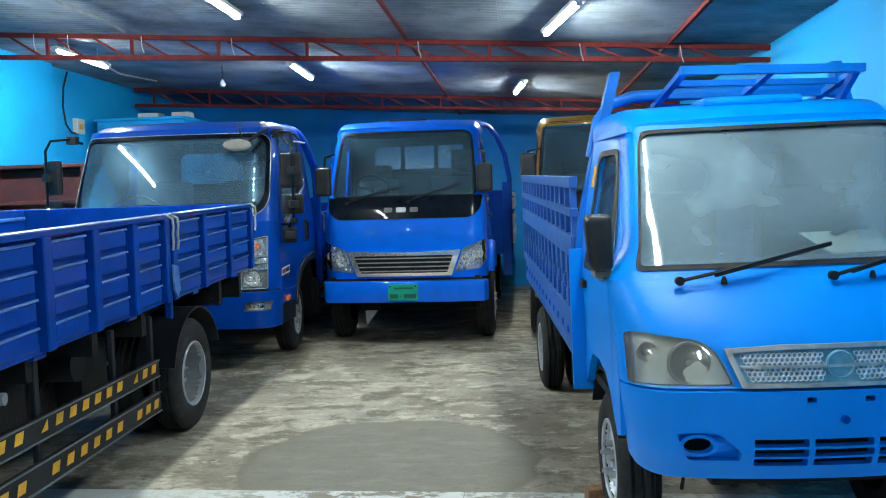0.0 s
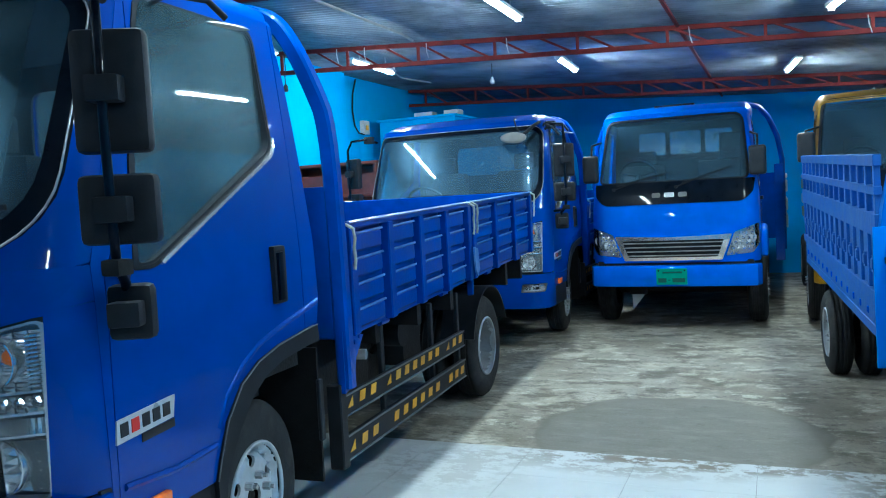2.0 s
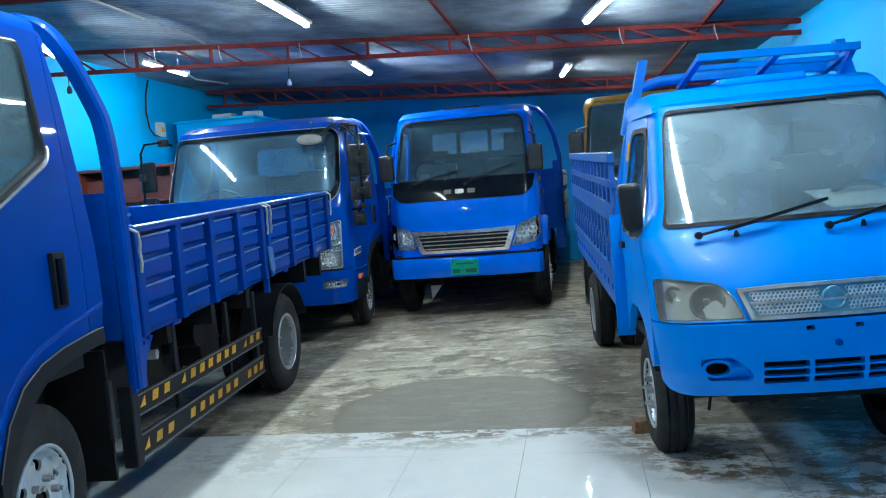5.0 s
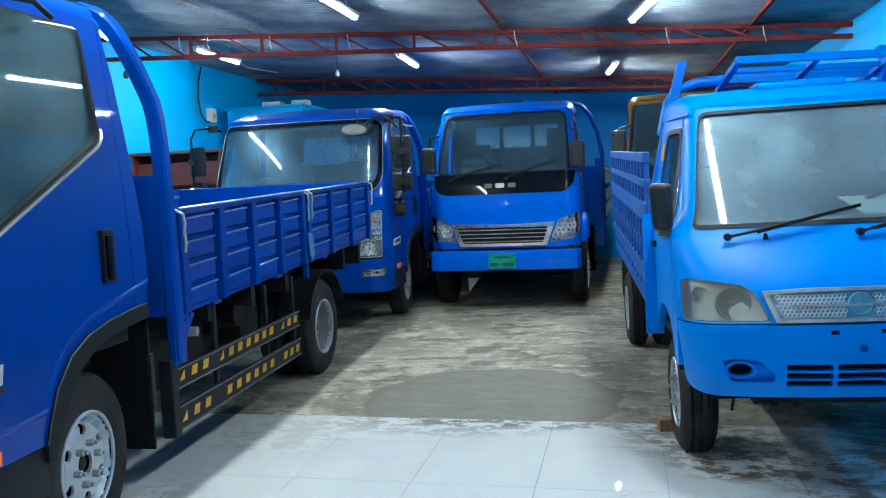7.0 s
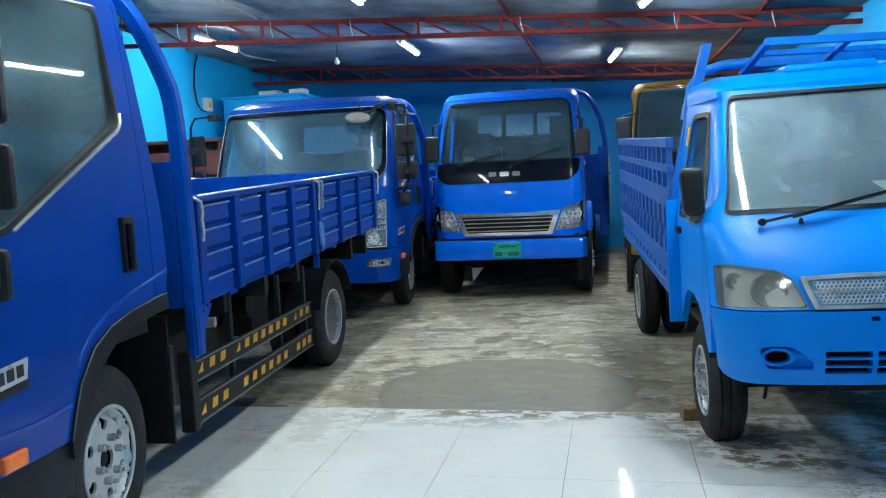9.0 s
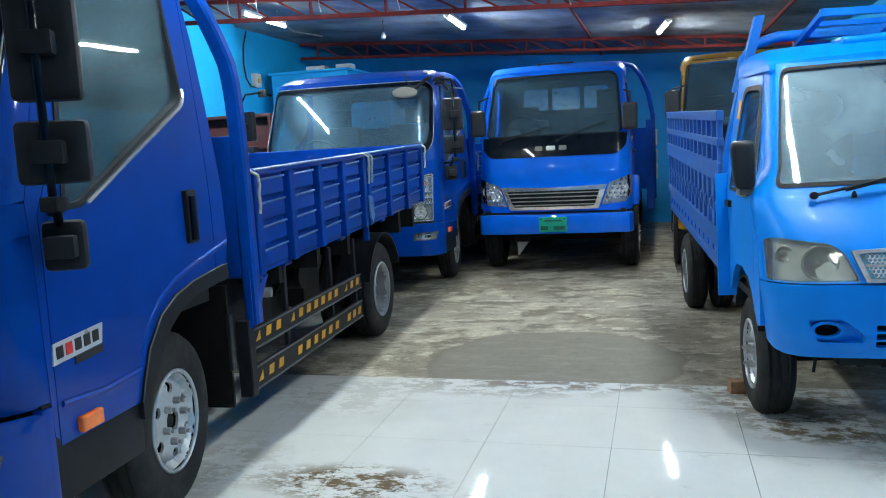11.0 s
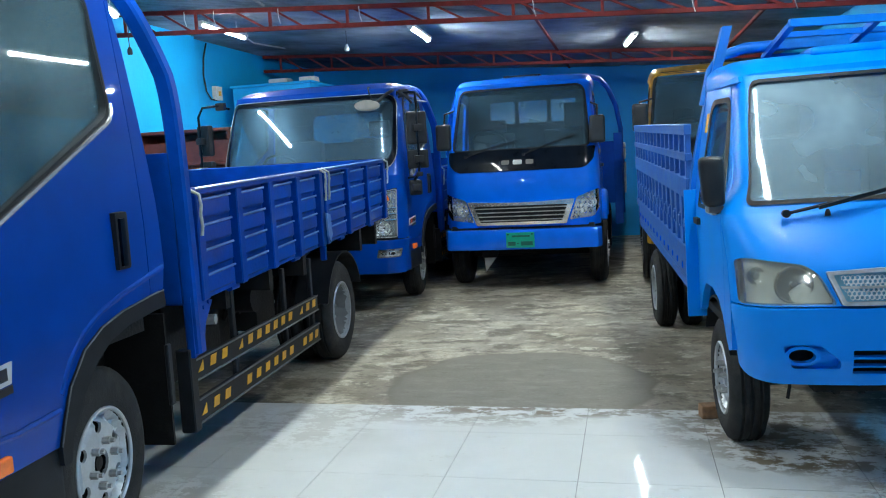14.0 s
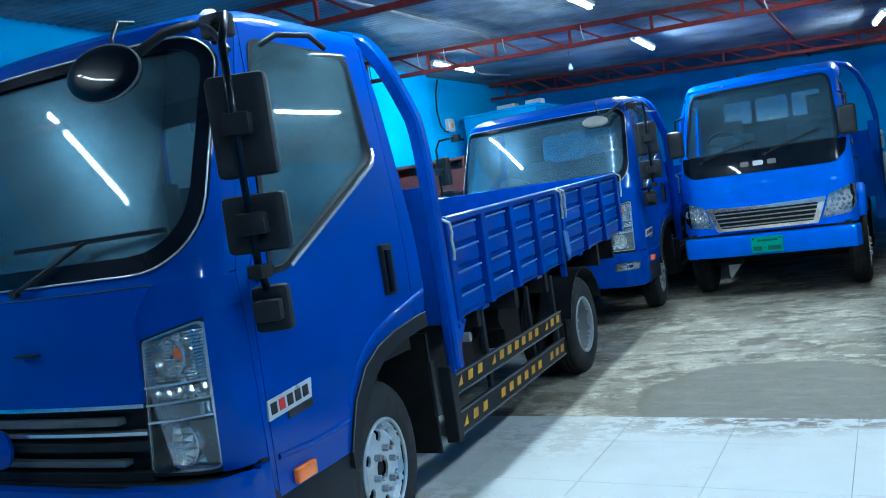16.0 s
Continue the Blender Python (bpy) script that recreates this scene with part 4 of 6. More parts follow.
    # roof
    part("cab_roof", roof_sheet(0.895, lambda u: front(u * W / 0.895, 2.30, 0).y - 0.006, 1.50, 2.395, 0.095, 0.36, 0.10, 0.015), M_BLUE, T, "", 50)
    bm = bx(-0.86, 0.86, 0.62, 1.48, 2.25, 2.275)
    part("headliner", bm, M_DASH, T)
    part("cab_rear_wall", panel(rounded([(-0.96, 0.95), (0.96, 0.95), (0.89, 2.33), (-0.89, 2.33)], 0.06, 4), [rounded([(-0.42, 1.78), (0.48, 1.78), (0.47, 2.15), (-0.41, 2.15)], 0.07, 4)], lambda u, v, w: Vector((u, 1.52 + w, v)), 0.03), M_BLUE, T)
    part("cab_rear_trim", panel(rounded([(-0.93, 0.97), (0.93, 0.97), (0.87, 2.27), (-0.87, 2.27)], 0.06, 4), [rounded([(-0.40, 1.80), (0.46, 1.80), (0.45, 2.13), (-0.39, 2.13)], 0.07, 4)], lambda u, v, w: Vector((u, 1.475 + w, v)), 0.012), M_GREY, T, "dark grey cab rear lining")
    g = part("rear_window", panel(rounded([(-0.43, 1.77), (0.49, 1.77), (0.48, 2.16), (-0.42, 2.16)], 0.07, 4), (), lambda u, v, w: Vector((u, 1.51 + w, v)), 0.004), M_GLASS_REAR, T, "dusty rear window")
    g.visible_shadow = False
    bm = bx(-0.93, 0.93, 0.25, 1.5, 0.86, 0.92)
    part("cab_floor", bm, M_DARK, T)
    bm = bx(-0.90, 0.90, 0.24, 0.55, 1.12, 1.40, 0.06)
    part("dashboard", bm, M_DASH, T, "", 40)
    seat(T, -0.5, 0.95, 1.28, 0.52)
    seat(T, 0.45, 0.95, 1.28, 0.62)
    steering(T, -0.45, 0.62, 1.50, 0.21)
    bm = bmesh.new()
    tube(bm, [(0.88, 0.75, 1.36), (0.9, 0.78, 1.55), (0.9, 0.95, 1.66), (0.9, 1.2, 1.72), (0.9, 1.32, 1.70)], 0.024, 8)
    part("grab_rail", bm, M_CONDUIT, T, "", 50)
    wiper(T, front(0.22, 1.425, 0.03), front(0.86, 1.572, 0.025), front(0.54, 1.57, 0.035))
    wiper(T, front(-0.52, 1.425, 0.03), front(0.06, 1.572, 0.025), front(-0.22, 1.57, 0.035))
    # mirrors on both sides, three heads on one arm, turned outwards
    for s in (-1, 1):
        xo, yo = s * 1.14, 0.31
        bm = bmesh.new()
        ax, ay = xo + s * 0.026, yo - 0.105
        tube(bm, [(s * 0.93, 0.45, 2.20), (s * 1.02, 0.36, 2.24), (ax - s * 0.02, ay + 0.06, 2.22), (ax, ay, 2.12), (ax, ay, 1.75), (ax + s * 0.004, ay, 1.50), (ax - s * 0.01, ay + 0.02, 1.41), (s * 1.09, 0.33, 1.365), (s * 0.99, 0.42, 1.36)], 0.013, 8)
        tube(bm, [(ax - s * 0.012, ay + 0.03, 1.40), (s * 1.085, 0.33, 1.35), (s * 1.08, 0.345, 1.30)], 0.015, 8)
        part("mirror_arm", bm, M_GLOSSBLACK, T, "", 50)
        bm = bx(s * 1.0 - 0.05, s * 1.0 + 0.05, 0.36, 0.43, 2.19, 2.27, 0.015)
        part("mirror_joint", bm, M_BLACK, T, "", 40)
        bm = bx(ax - 0.03, ax + 0.03, ay - 0.02, ay + 0.04, 1.375, 1.42, 0.012)
        part("mirror_joint", bm, M_DARK, T, "worn steel joint", 40)
        turn = Matrix.Rotation(radians(s * 24), 3, "Z")
        for z0, z1, hw in ((1.70, 2.03, 0.10), (1.455, 1.645, 0.105), (1.18, 1.34, 0.065)):
            cx, cy = (xo, yo - 0.035) if z1 > 1.4 else (s * 1.08, 0.36)
            kit = [("mirror_head", (-hw, hw, -0.035, 0.03, z0, z1, 0.035, 4), M_BLACK, "black plastic mirror housing"),
                   ("mirror_glass", (-hw + 0.015, hw - 0.015, 0.031, 0.036, z0 + 0.015, z1 - 0.015, 0.002, 1), M_MIRROR, ""),
                   ("mirror_clamp", (-0.045, 0.045, -0.095, -0.03, (z0 + z1) / 2 - 0.035, (z0 + z1) / 2 + 0.035, 0.012, 2), M_BLACK, "")]
            head = None
            for nm, b, mt, lb in kit:
                bm = bx(*b[:6], bevel=b[6], seg=b[7])
                bmesh.ops.rotate(bm, cent=(0, 0, 0), matrix=turn, verts=bm.verts)
                bmesh.ops.translate(bm, vec=(cx, cy, 0), verts=bm.verts)
                ob = part(nm, bm, mt, head or T, lb, 40)
                head = head or ob
    # look-down mirrors
    bm = bmesh.new()
    tube(bm, [(0.91, 0.72, 2.22), (0.95, 0.78, 2.26), (1.0, 0.93, 2.265), (1.03, 0.99, 2.21)], 0.012, 8)
    part("kerb_mirror_arm", bm, M_BLACK, T, "", 50)
    bm = bmesh.new()
    lathe(bm, [(-0.01, 0.05), (0.0, 0.075), (0.012, 0.06)], 20, (0, 0, 0), "z")
    bmesh.ops.scale(bm, vec=(0.8, 1.45, 0.6), verts=bm.verts)
    bmesh.ops.rotate(bm, cent=(0, 0, 0), matrix=Matrix.Rotation(radians(3), 3, "X") @ Matrix.Rotation(radians(12), 3, "Y"), verts=bm.verts)
    bmesh.ops.translate(bm, vec=(1.03, 1.0, 2.185), verts=bm.verts)
    part("kerb_mirror", bm, M_CONDUIT, T, "small white-backed kerb mirror", 40)
    bm = bmesh.new()
    lathe(bm, [(-0.024, 0.03), (-0.021, 0.08), (-0.014, 0.117), (-0.004, 0.127), (0.012, 0.127), (0.014, 0.05)], 32, (0, 0, 0), "y")
    tilt = Matrix.Rotation(radians(-14), 3, "X") @ Matrix.Rotation(radians(6), 3, "Y")
    bmesh.ops.scale(bm, vec=(1.35, 1.0, 0.77), verts=bm.verts)
    bmesh.ops.rotate(bm, cent=(0, 0, 0), matrix=tilt, verts=bm.verts)
    bmesh.ops.translate(bm, vec=(0.68, 0.17, 2.115), verts=bm.verts)
    fm = part("front_mirror", bm, M_GLOSSBLACK, T, "black oval front view mirror", 40)
    bm = bmesh.new()
    tube(bm, [(0.172 * math.cos(q), 0.0, 0.098 * math.sin(q)) for q in (2 * math.pi * k / 36 for k in range(36))], 0.005, 6, True)
    bmesh.ops.rotate(bm, cent=(0, 0, 0), matrix=tilt, verts=bm.verts)
    bmesh.ops.translate(bm, vec=(0.68, 0.17, 2.115), verts=bm.verts)
    part("mirror_rim", bm, M_DASH, fm, "grey rim", 50)
    bm = bmesh.new()
    tube(bm, [(0.66, 0.36, 2.315), (0.665, 0.28, 2.305), (0.70, 0.21, 2.23), (0.735, 0.19, 2.16)], 0.007, 8)
    tube(bm, [(0.73, 0.19, 2.125), (0.79, 0.20, 2.15), (0.85, 0.30, 2.23), (0.88, 0.42, 2.27)], 0.017, 8)
    part("mirror_bracket", bm, M_BLACK, T, "", 50)
    bm = bmesh.new()
    tube(bm, [(0.90, 0.50, 2.24), (0.94, 0.38, 2.25), (1.03, 0.33, 2.2), (1.10, 0.31, 2.12)], 0.012, 8)
    part("mirror_bracket", bm, M_BLACK, T, "", 50)
    bm = bmesh.new()
    lathe(bm, [(-0.03, 0.043), (0.006, 0.043), (0.016, 0.04), (0.03, 0.032), (0.04, 0.022), (0.044, 0.006)], 16, (0.79, 0.61, 2.325), "z")
    part("roof_marker", bm, M_PAPER, T, "dull white roof marker lamp", 40)
    # roll hoop behind the cab
    bm = bmesh.new()
    rk = lambda y: (y - 1.85) * 0.031
    for s in (-1, 1):
        hp = [(s * 0.985, 1.84, 0.68), (s * 0.985, 1.83, 1.3), (s * 0.985, 1.80, 1.90), (s * 0.95, 1.75, 2.06), (s * 0.90, 1.68, 2.24), (s * 0.82, 1.66, 2.36), (s * 0.70, 1.65, 2.40)]
        for _ in range(2):
            hp = [hp[0]] + [tuple(a[i] * (1 - q) + b[i] * q for i in range(3)) for a, b in zip(hp, hp[1:]) for q in (0.25, 0.75)] + [hp[-1]]
        tube(bm, hp, 0.045, 8, False, 0.85, True)
    tube(bm, [(-0.71, 1.65, 2.40), (0.71, 1.65, 2.40)], 0.046, 8, False, 0.85, True)
    part("roll_hoop", bm, M_BED, T, "blue square-tube hoop behind the cab", 28)
    bm = bx(-0.95, 0.95, 1.80, 1.84, 0.92, 1.62, 0.008)
    part("headboard", bm, M_BED, T, "", 40)
    # flat bed with drop sides
    def bedbox(x0, x1, y0, y1, z0, z1, bev=0.006):
        b = bx(x0, x1, y0, y1, z0, z1, bevel=bev, seg=1)
        for v in b.verts:
            v.co.z += rk(v.co.y)
        return b
    part("bed_floor", bedbox(-0.97, 0.97, 1.86, 5.62, 0.90, 0.95), M_BED, T)
    for s in (-1, 1):
        for y0, y1 in ((1.90, 3.78), (3.82, 5.60)):
            gate = part("drop_side", bedbox(*sorted((s * 0.945, s * 0.962)), y0, y1, 0.905, 1.425), M_BED, T, "pressed steel drop side, blue, scuffed")
            n = 4 if y0 < 3 else 3
            ys = [y0 + 0.035 + (y1 - y0 - 0.07) * k / n for k in range(n + 1)]
            for y in ys:
                part("rib", bedbox(*sorted((s * 0.96, s * 1.015)), y - 0.035, y + 0.035, 0.91, 1.42), M_BED, gate)
            for a, b in zip(ys, ys[1:]):
                for z in (0.925, 1.048, 1.171, 1.294):
                    part("pressing", bedbox(*sorted((s * 0.96, s * 0.995)), a + 0.055, b - 0.075, z, z + 0.098, 0.014), M_BED, gate)
                    # Bright edge line drawn as a ridge in the paler edge paint.
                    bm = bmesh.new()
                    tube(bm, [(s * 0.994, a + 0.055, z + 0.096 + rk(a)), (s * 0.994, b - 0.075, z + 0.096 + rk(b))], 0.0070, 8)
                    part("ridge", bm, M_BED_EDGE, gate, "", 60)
            part("top_rail", bedbox(*sorted((s * 0.945, s * 1.012)), y0, y1, 1.415, 1.45), M_BED, gate)
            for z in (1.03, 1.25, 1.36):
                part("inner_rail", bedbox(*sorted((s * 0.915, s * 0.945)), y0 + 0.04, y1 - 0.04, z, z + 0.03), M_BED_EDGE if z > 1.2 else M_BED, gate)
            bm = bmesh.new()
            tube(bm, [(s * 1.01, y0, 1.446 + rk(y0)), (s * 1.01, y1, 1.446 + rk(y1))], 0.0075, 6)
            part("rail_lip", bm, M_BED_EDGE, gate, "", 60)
        for y in (1.855, 3.73, 3.81, 5.55):
            bm = bmesh.new()
            z = 1.43 + rk(y)
            tube(bm, [(s * 1.0, y, z + 0.02), (s * 1.045, y + 0.02, z - 0.01), (s * 1.04, y + 0.045, z - 0.06), (s * 1.035, y + 0.042, z - 0.10), (s * 1.03, y + 0.062, z - 0.16), (s * 1.025, y + 0.058, z - 0.205)], 0.0075, 8)
            part("gate_latch", bm, M_ROPE, T, "pale worn latch hook", 50)
        part("bed_post", bedbox(*sorted((s * 0.955, s * 1.0)), 3.785, 3.815, 0.80, 1.44), M_BED, T)
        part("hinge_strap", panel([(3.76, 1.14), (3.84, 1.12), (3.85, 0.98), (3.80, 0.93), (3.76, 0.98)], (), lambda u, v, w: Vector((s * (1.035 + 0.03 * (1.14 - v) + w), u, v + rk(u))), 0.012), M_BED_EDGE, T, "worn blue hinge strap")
        for y in (2.35, 3.3, 4.3, 5.2):
            bm = bmesh.new()
            tube(bm, [(s * 0.955, y - 0.05, 0.895 + rk(y)), (s * 0.955, y + 0.05, 0.895 + rk(y))], 0.018, 8)
            part("gate_hinge", bm, M_BED, T, "", 50)
        part("front_post_plate", panel([(1.80, 0.66), (1.90, 0.68), (1.93, 0.80), (2.02, 0.90), (1.80, 0.95)], (), lambda u, v, w: Vector((s * (0.995 + w), u, v)), 0.02), M_BED, T)
        for u, v in ((1.83, 0.70), (1.86, 0.76), (1.83, 0.84), (1.87, 0.88), (1.92, 0.88), (1.97, 0.90)):
            bm = bmesh.new()
            lathe(bm, [(0, 0.012), (s * 0.008, 0.01)], 8, (s * 0.995, u, v))
            part("rivet", bm, M_BED, T)
    part("headgate", bedbox(-0.95, 0.95, 1.88, 1.90, 0.95, 1.42), M_BED, T)
    part("tailgate", bedbox(-0.96, 0.96, 5.60, 5.63, 0.905, 1.45), M_BED, T, "blue pressed steel tailgate")
    # chassis
    for s in (-1, 1):
        bm = bx(*sorted((s * 0.36, s * 0.44)), 0.5, 5.6, 0.60, 0.80)
        part("chassis_rail", bm, M_DARK, T)
    for y in (2.3, 2.9, 3.5, 4.9, 5.4):
        bm = bx(-0.93, 0.93, y, y + 0.06, 0.80, 0.90 + rk(y))
        part("cross_member", bm, M_DARK, T)
    # Unseen tank, boxes and plate, sized to keep light from under the bed.
    bm = bx(-0.88, -0.46, 1.92, 3.6, 0.20, 0.82, 0.03)
    part("unseen_fuel_tank", bm, M_DARK, T, "", 40)
    bm = bx(0.44, 0.68, 2.08, 2.72, 0.44, 0.86, 0.03)
    part("unseen_battery_box", bm, M_DARK, T, "", 40)
    bm = bx(0.44, 0.66, 3.30, 3.62, 0.46, 0.84, 0.03)
    part("unseen_tool_box", bm, M_DARK, T, "", 40)
    bm = bx(0.46, 0.50, 2.7, 3.32, 0.40, 0.86, 0.01)
    part("unseen_side_plate", bm, M_DARK, T, "", 40)
    bm = bmesh.new()
    for k in range(5):
        tube(bm, [(0.6, 3.0 + 0.1 * k, 0.82), (0.62, 3.02 + 0.1 * k, 0.7), (0.55, 3.05 + 0.1 * k, 0.6)], 0.02, 6)
    lathe(bm, [(0, 0.02), (0, 0.09), (0.2, 0.09), (0.2, 0.02)], 16, (0.55, 3.1, 0.72))
    part("air_tank", bm, M_DARK, T, "", 50)
    # Unseen engine, gearbox, shaft, silencer and board added against leaking light.
    part("unseen_engine_block", bx(-0.34, 0.34, 0.45, 1.62, 0.34, 0.90, 0.04), M_DARK, T, "", 40)
    bm = bmesh.new()
    lathe(bm, [(0.0, 0.05), (0.0, 0.24), (0.25, 0.22), (0.55, 0.14), (0.62, 0.05)], 18, (0.0, 1.62, 0.56), "y")
    part("unseen_gearbox", bm, M_DARK, T, "", 40)
    bm = bmesh.new()
    tube(bm, [(0.0, 2.2, 0.54), (0.0, 4.3, 0.42)], 0.05, 10)
    part("unseen_drive_shaft", bm, M_DARK, T, "", 50)
    bm = bmesh.new()
    lathe(bm, [(0.0, 0.03), (0.0, 0.13), (0.02, 0.14), (0.75, 0.14), (0.77, 0.13), (0.77, 0.03)], 18, (0.2, 2.3, 0.42), "y")
    part("unseen_silencer", bm, M_DARK, T, "", 40)
    part("unseen_splash_board", bx(-0.90, 0.36, 3.62, 3.64, 0.24, 0.86), M_DARK, T)
    for y in (1.22, 4.45):
        bm = bmesh.new()
        tube(bm, [(-0.75, y, 0.387), (0.75, y, 0.387)], 0.06, 10)
        part("axle", bm, M_DARK, T, "", 50)
        for s in (-1, 1):
            bm = bmesh.new()
            tube(bm, [(s * 0.42, y - 0.5, 0.62), (s * 0.42, y, 0.48), (s * 0.42, y + 0.5, 0.62)], 0.035, 8)
            part("leaf_spring", bm, M_DARK, T, "", 50)
    for s in (-1, 1):
        wheel(T, s * 0.90, 1.20, out=s, steer=6.0)
        wheel(T, s * 0.90, 4.42, out=s, dual=True)
        # mudguards
        bm = bmesh.new()
        sweep(bm, [(4.42 + 0.47 * math.cos(radians(q)), 0.387 + 0.47 * math.sin(radians(q))) for q in range(20, 165, 12)], *sorted((s * 0.67, s * 0.93)), 0.012)
        part("mudguard", bm, M_BLACK, T, "", 40)
        bm = bx(*sorted((s * 0.62, s * 0.93)), 1.66, 1.675, 0.29, 0.90)
        part("mud_flap", bm, M_DARK, T, "black rubber mud flap")
        bm = bx(*sorted((s * 0.86, s * 0.90)), 1.672, 1.69, 0.29, 0.36)
        part("flap_label", bm, M_PVC, T, "pale label on the mud flap")
        bm = bx(*sorted((s * 0.925, s * 0.945)), 1.65, 1.685, 0.48, 0.76, 0.004, 1)
        part("flap_bracket", bm, M_SHELL, T, "dull steel flap bracket")
        # side guard rails with hazard stripes
        for z0, z1 in ((0.535, 0.64), (0.325, 0.445)):
            bm = bx(*sorted((s * 0.935, s * 0.965)), 1.83, 3.64, z0, z1, 0.006, 1)
            gr = part("side_guard", bm, M_BLACK, T, "black side guard rail with yellow hazard marks")
            for zz in (z0 + 0.004, z1 - 0.004):
                bm = bmesh.new()
                tube(bm, [(s * 0.966, 1.83, zz), (s * 0.966, 3.64, zz)], 0.0055, 6)
                part("guard_lip", bm, M_DASH, gr, "", 60)
            zc = 0.5 * (z0 + z1) + (0.01 if z0 > 0.5 else 0.0)
            groups = (0, 1, 2, 3.55, 4.5, 5.45, 6.4, 7.35, 8.3, 9.25, 10.8, 11.75, 12.7) if z0 > 0.5 else (0, 1, 2, 4.1, 5.1, 6.1, 7.1, 8.1, 9.1, 11.0, 11.9, 12.8)
            for k in groups:
                y = 1.86 + k * 0.13
                a = 0.0245
                q = [(y + 0.006, zc - a), (y + 0.066, zc - a), (y + 0.08, zc + a), (y + 0.02, zc + a)] if k not in (0, 3.55, 10.8) else [(y + 0.01, zc - a), (y + 0.065, zc - a), (y + 0.065, zc + a)]
                part("hazard_mark", panel(q, (), lambda u, v, w: Vector((s * (0.966 + w * 0.5 + 0.002), u, v)), 0.004), M_WARN, gr)
        bm = bx(*sorted((s * 0.90, s * 0.975)), 1.785, 1.85, 0.30, 0.70, 0.006, 1)
        part("guard_bracket", bm, M_BLACK, T)
        for y in (2.35, 3.1, 3.6):
            bm = bx(*sorted((s * 0.91, s * 0.936)), y, y + 0.04, 0.32, 0.90, 0.004, 1)
            part("guard_stay", bm, M_BLACK, T)
        bm = bmesh.new()
        tube(bm, [(s * 0.93, 2.02, 0.80), (s * 1.0, 2.03, 0.80)], 0.026, 12)
        part("pipe_stub", bm, M_CONDUIT, T, "", 50)
    return T


TRUCK_A = wide_truck(pose(-2.629, -2.151, 0, 0, 0, 3.0), "royal blue wide-cab flatbed truck with hazard-striped side guards", "blue flatbed trucks")
TRUCK_B = copy_thing(TRUCK_A, pose(-2.995, 4.08, 0, 0, 0, 0.0) @ Matrix.Diagonal((1.035, 1, 1, 1)))
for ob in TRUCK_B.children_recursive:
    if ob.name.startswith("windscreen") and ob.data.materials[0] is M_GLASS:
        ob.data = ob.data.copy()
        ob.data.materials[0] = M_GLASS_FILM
    if ob.name.startswith(("front_mirror", "mirror_rim")):      # a smaller, dusty mirror on this one
        ob.data = ob.data.copy()
        ob.data.materials[0] = M_TAUPE
        ob["label"] = "dusty grey oval front view mirror" if ob.name.startswith("front") else "grey rim"
        for v in ob.data.vertices:
            v.co.x, v.co.z = 0.68 + (v.co.x - 0.68) * 0.75, 2.115 + (v.co.z - 2.115) * 0.58
TRUCK_B["label"] = "dusty royal blue wide-cab flatbed truck parked at the back"


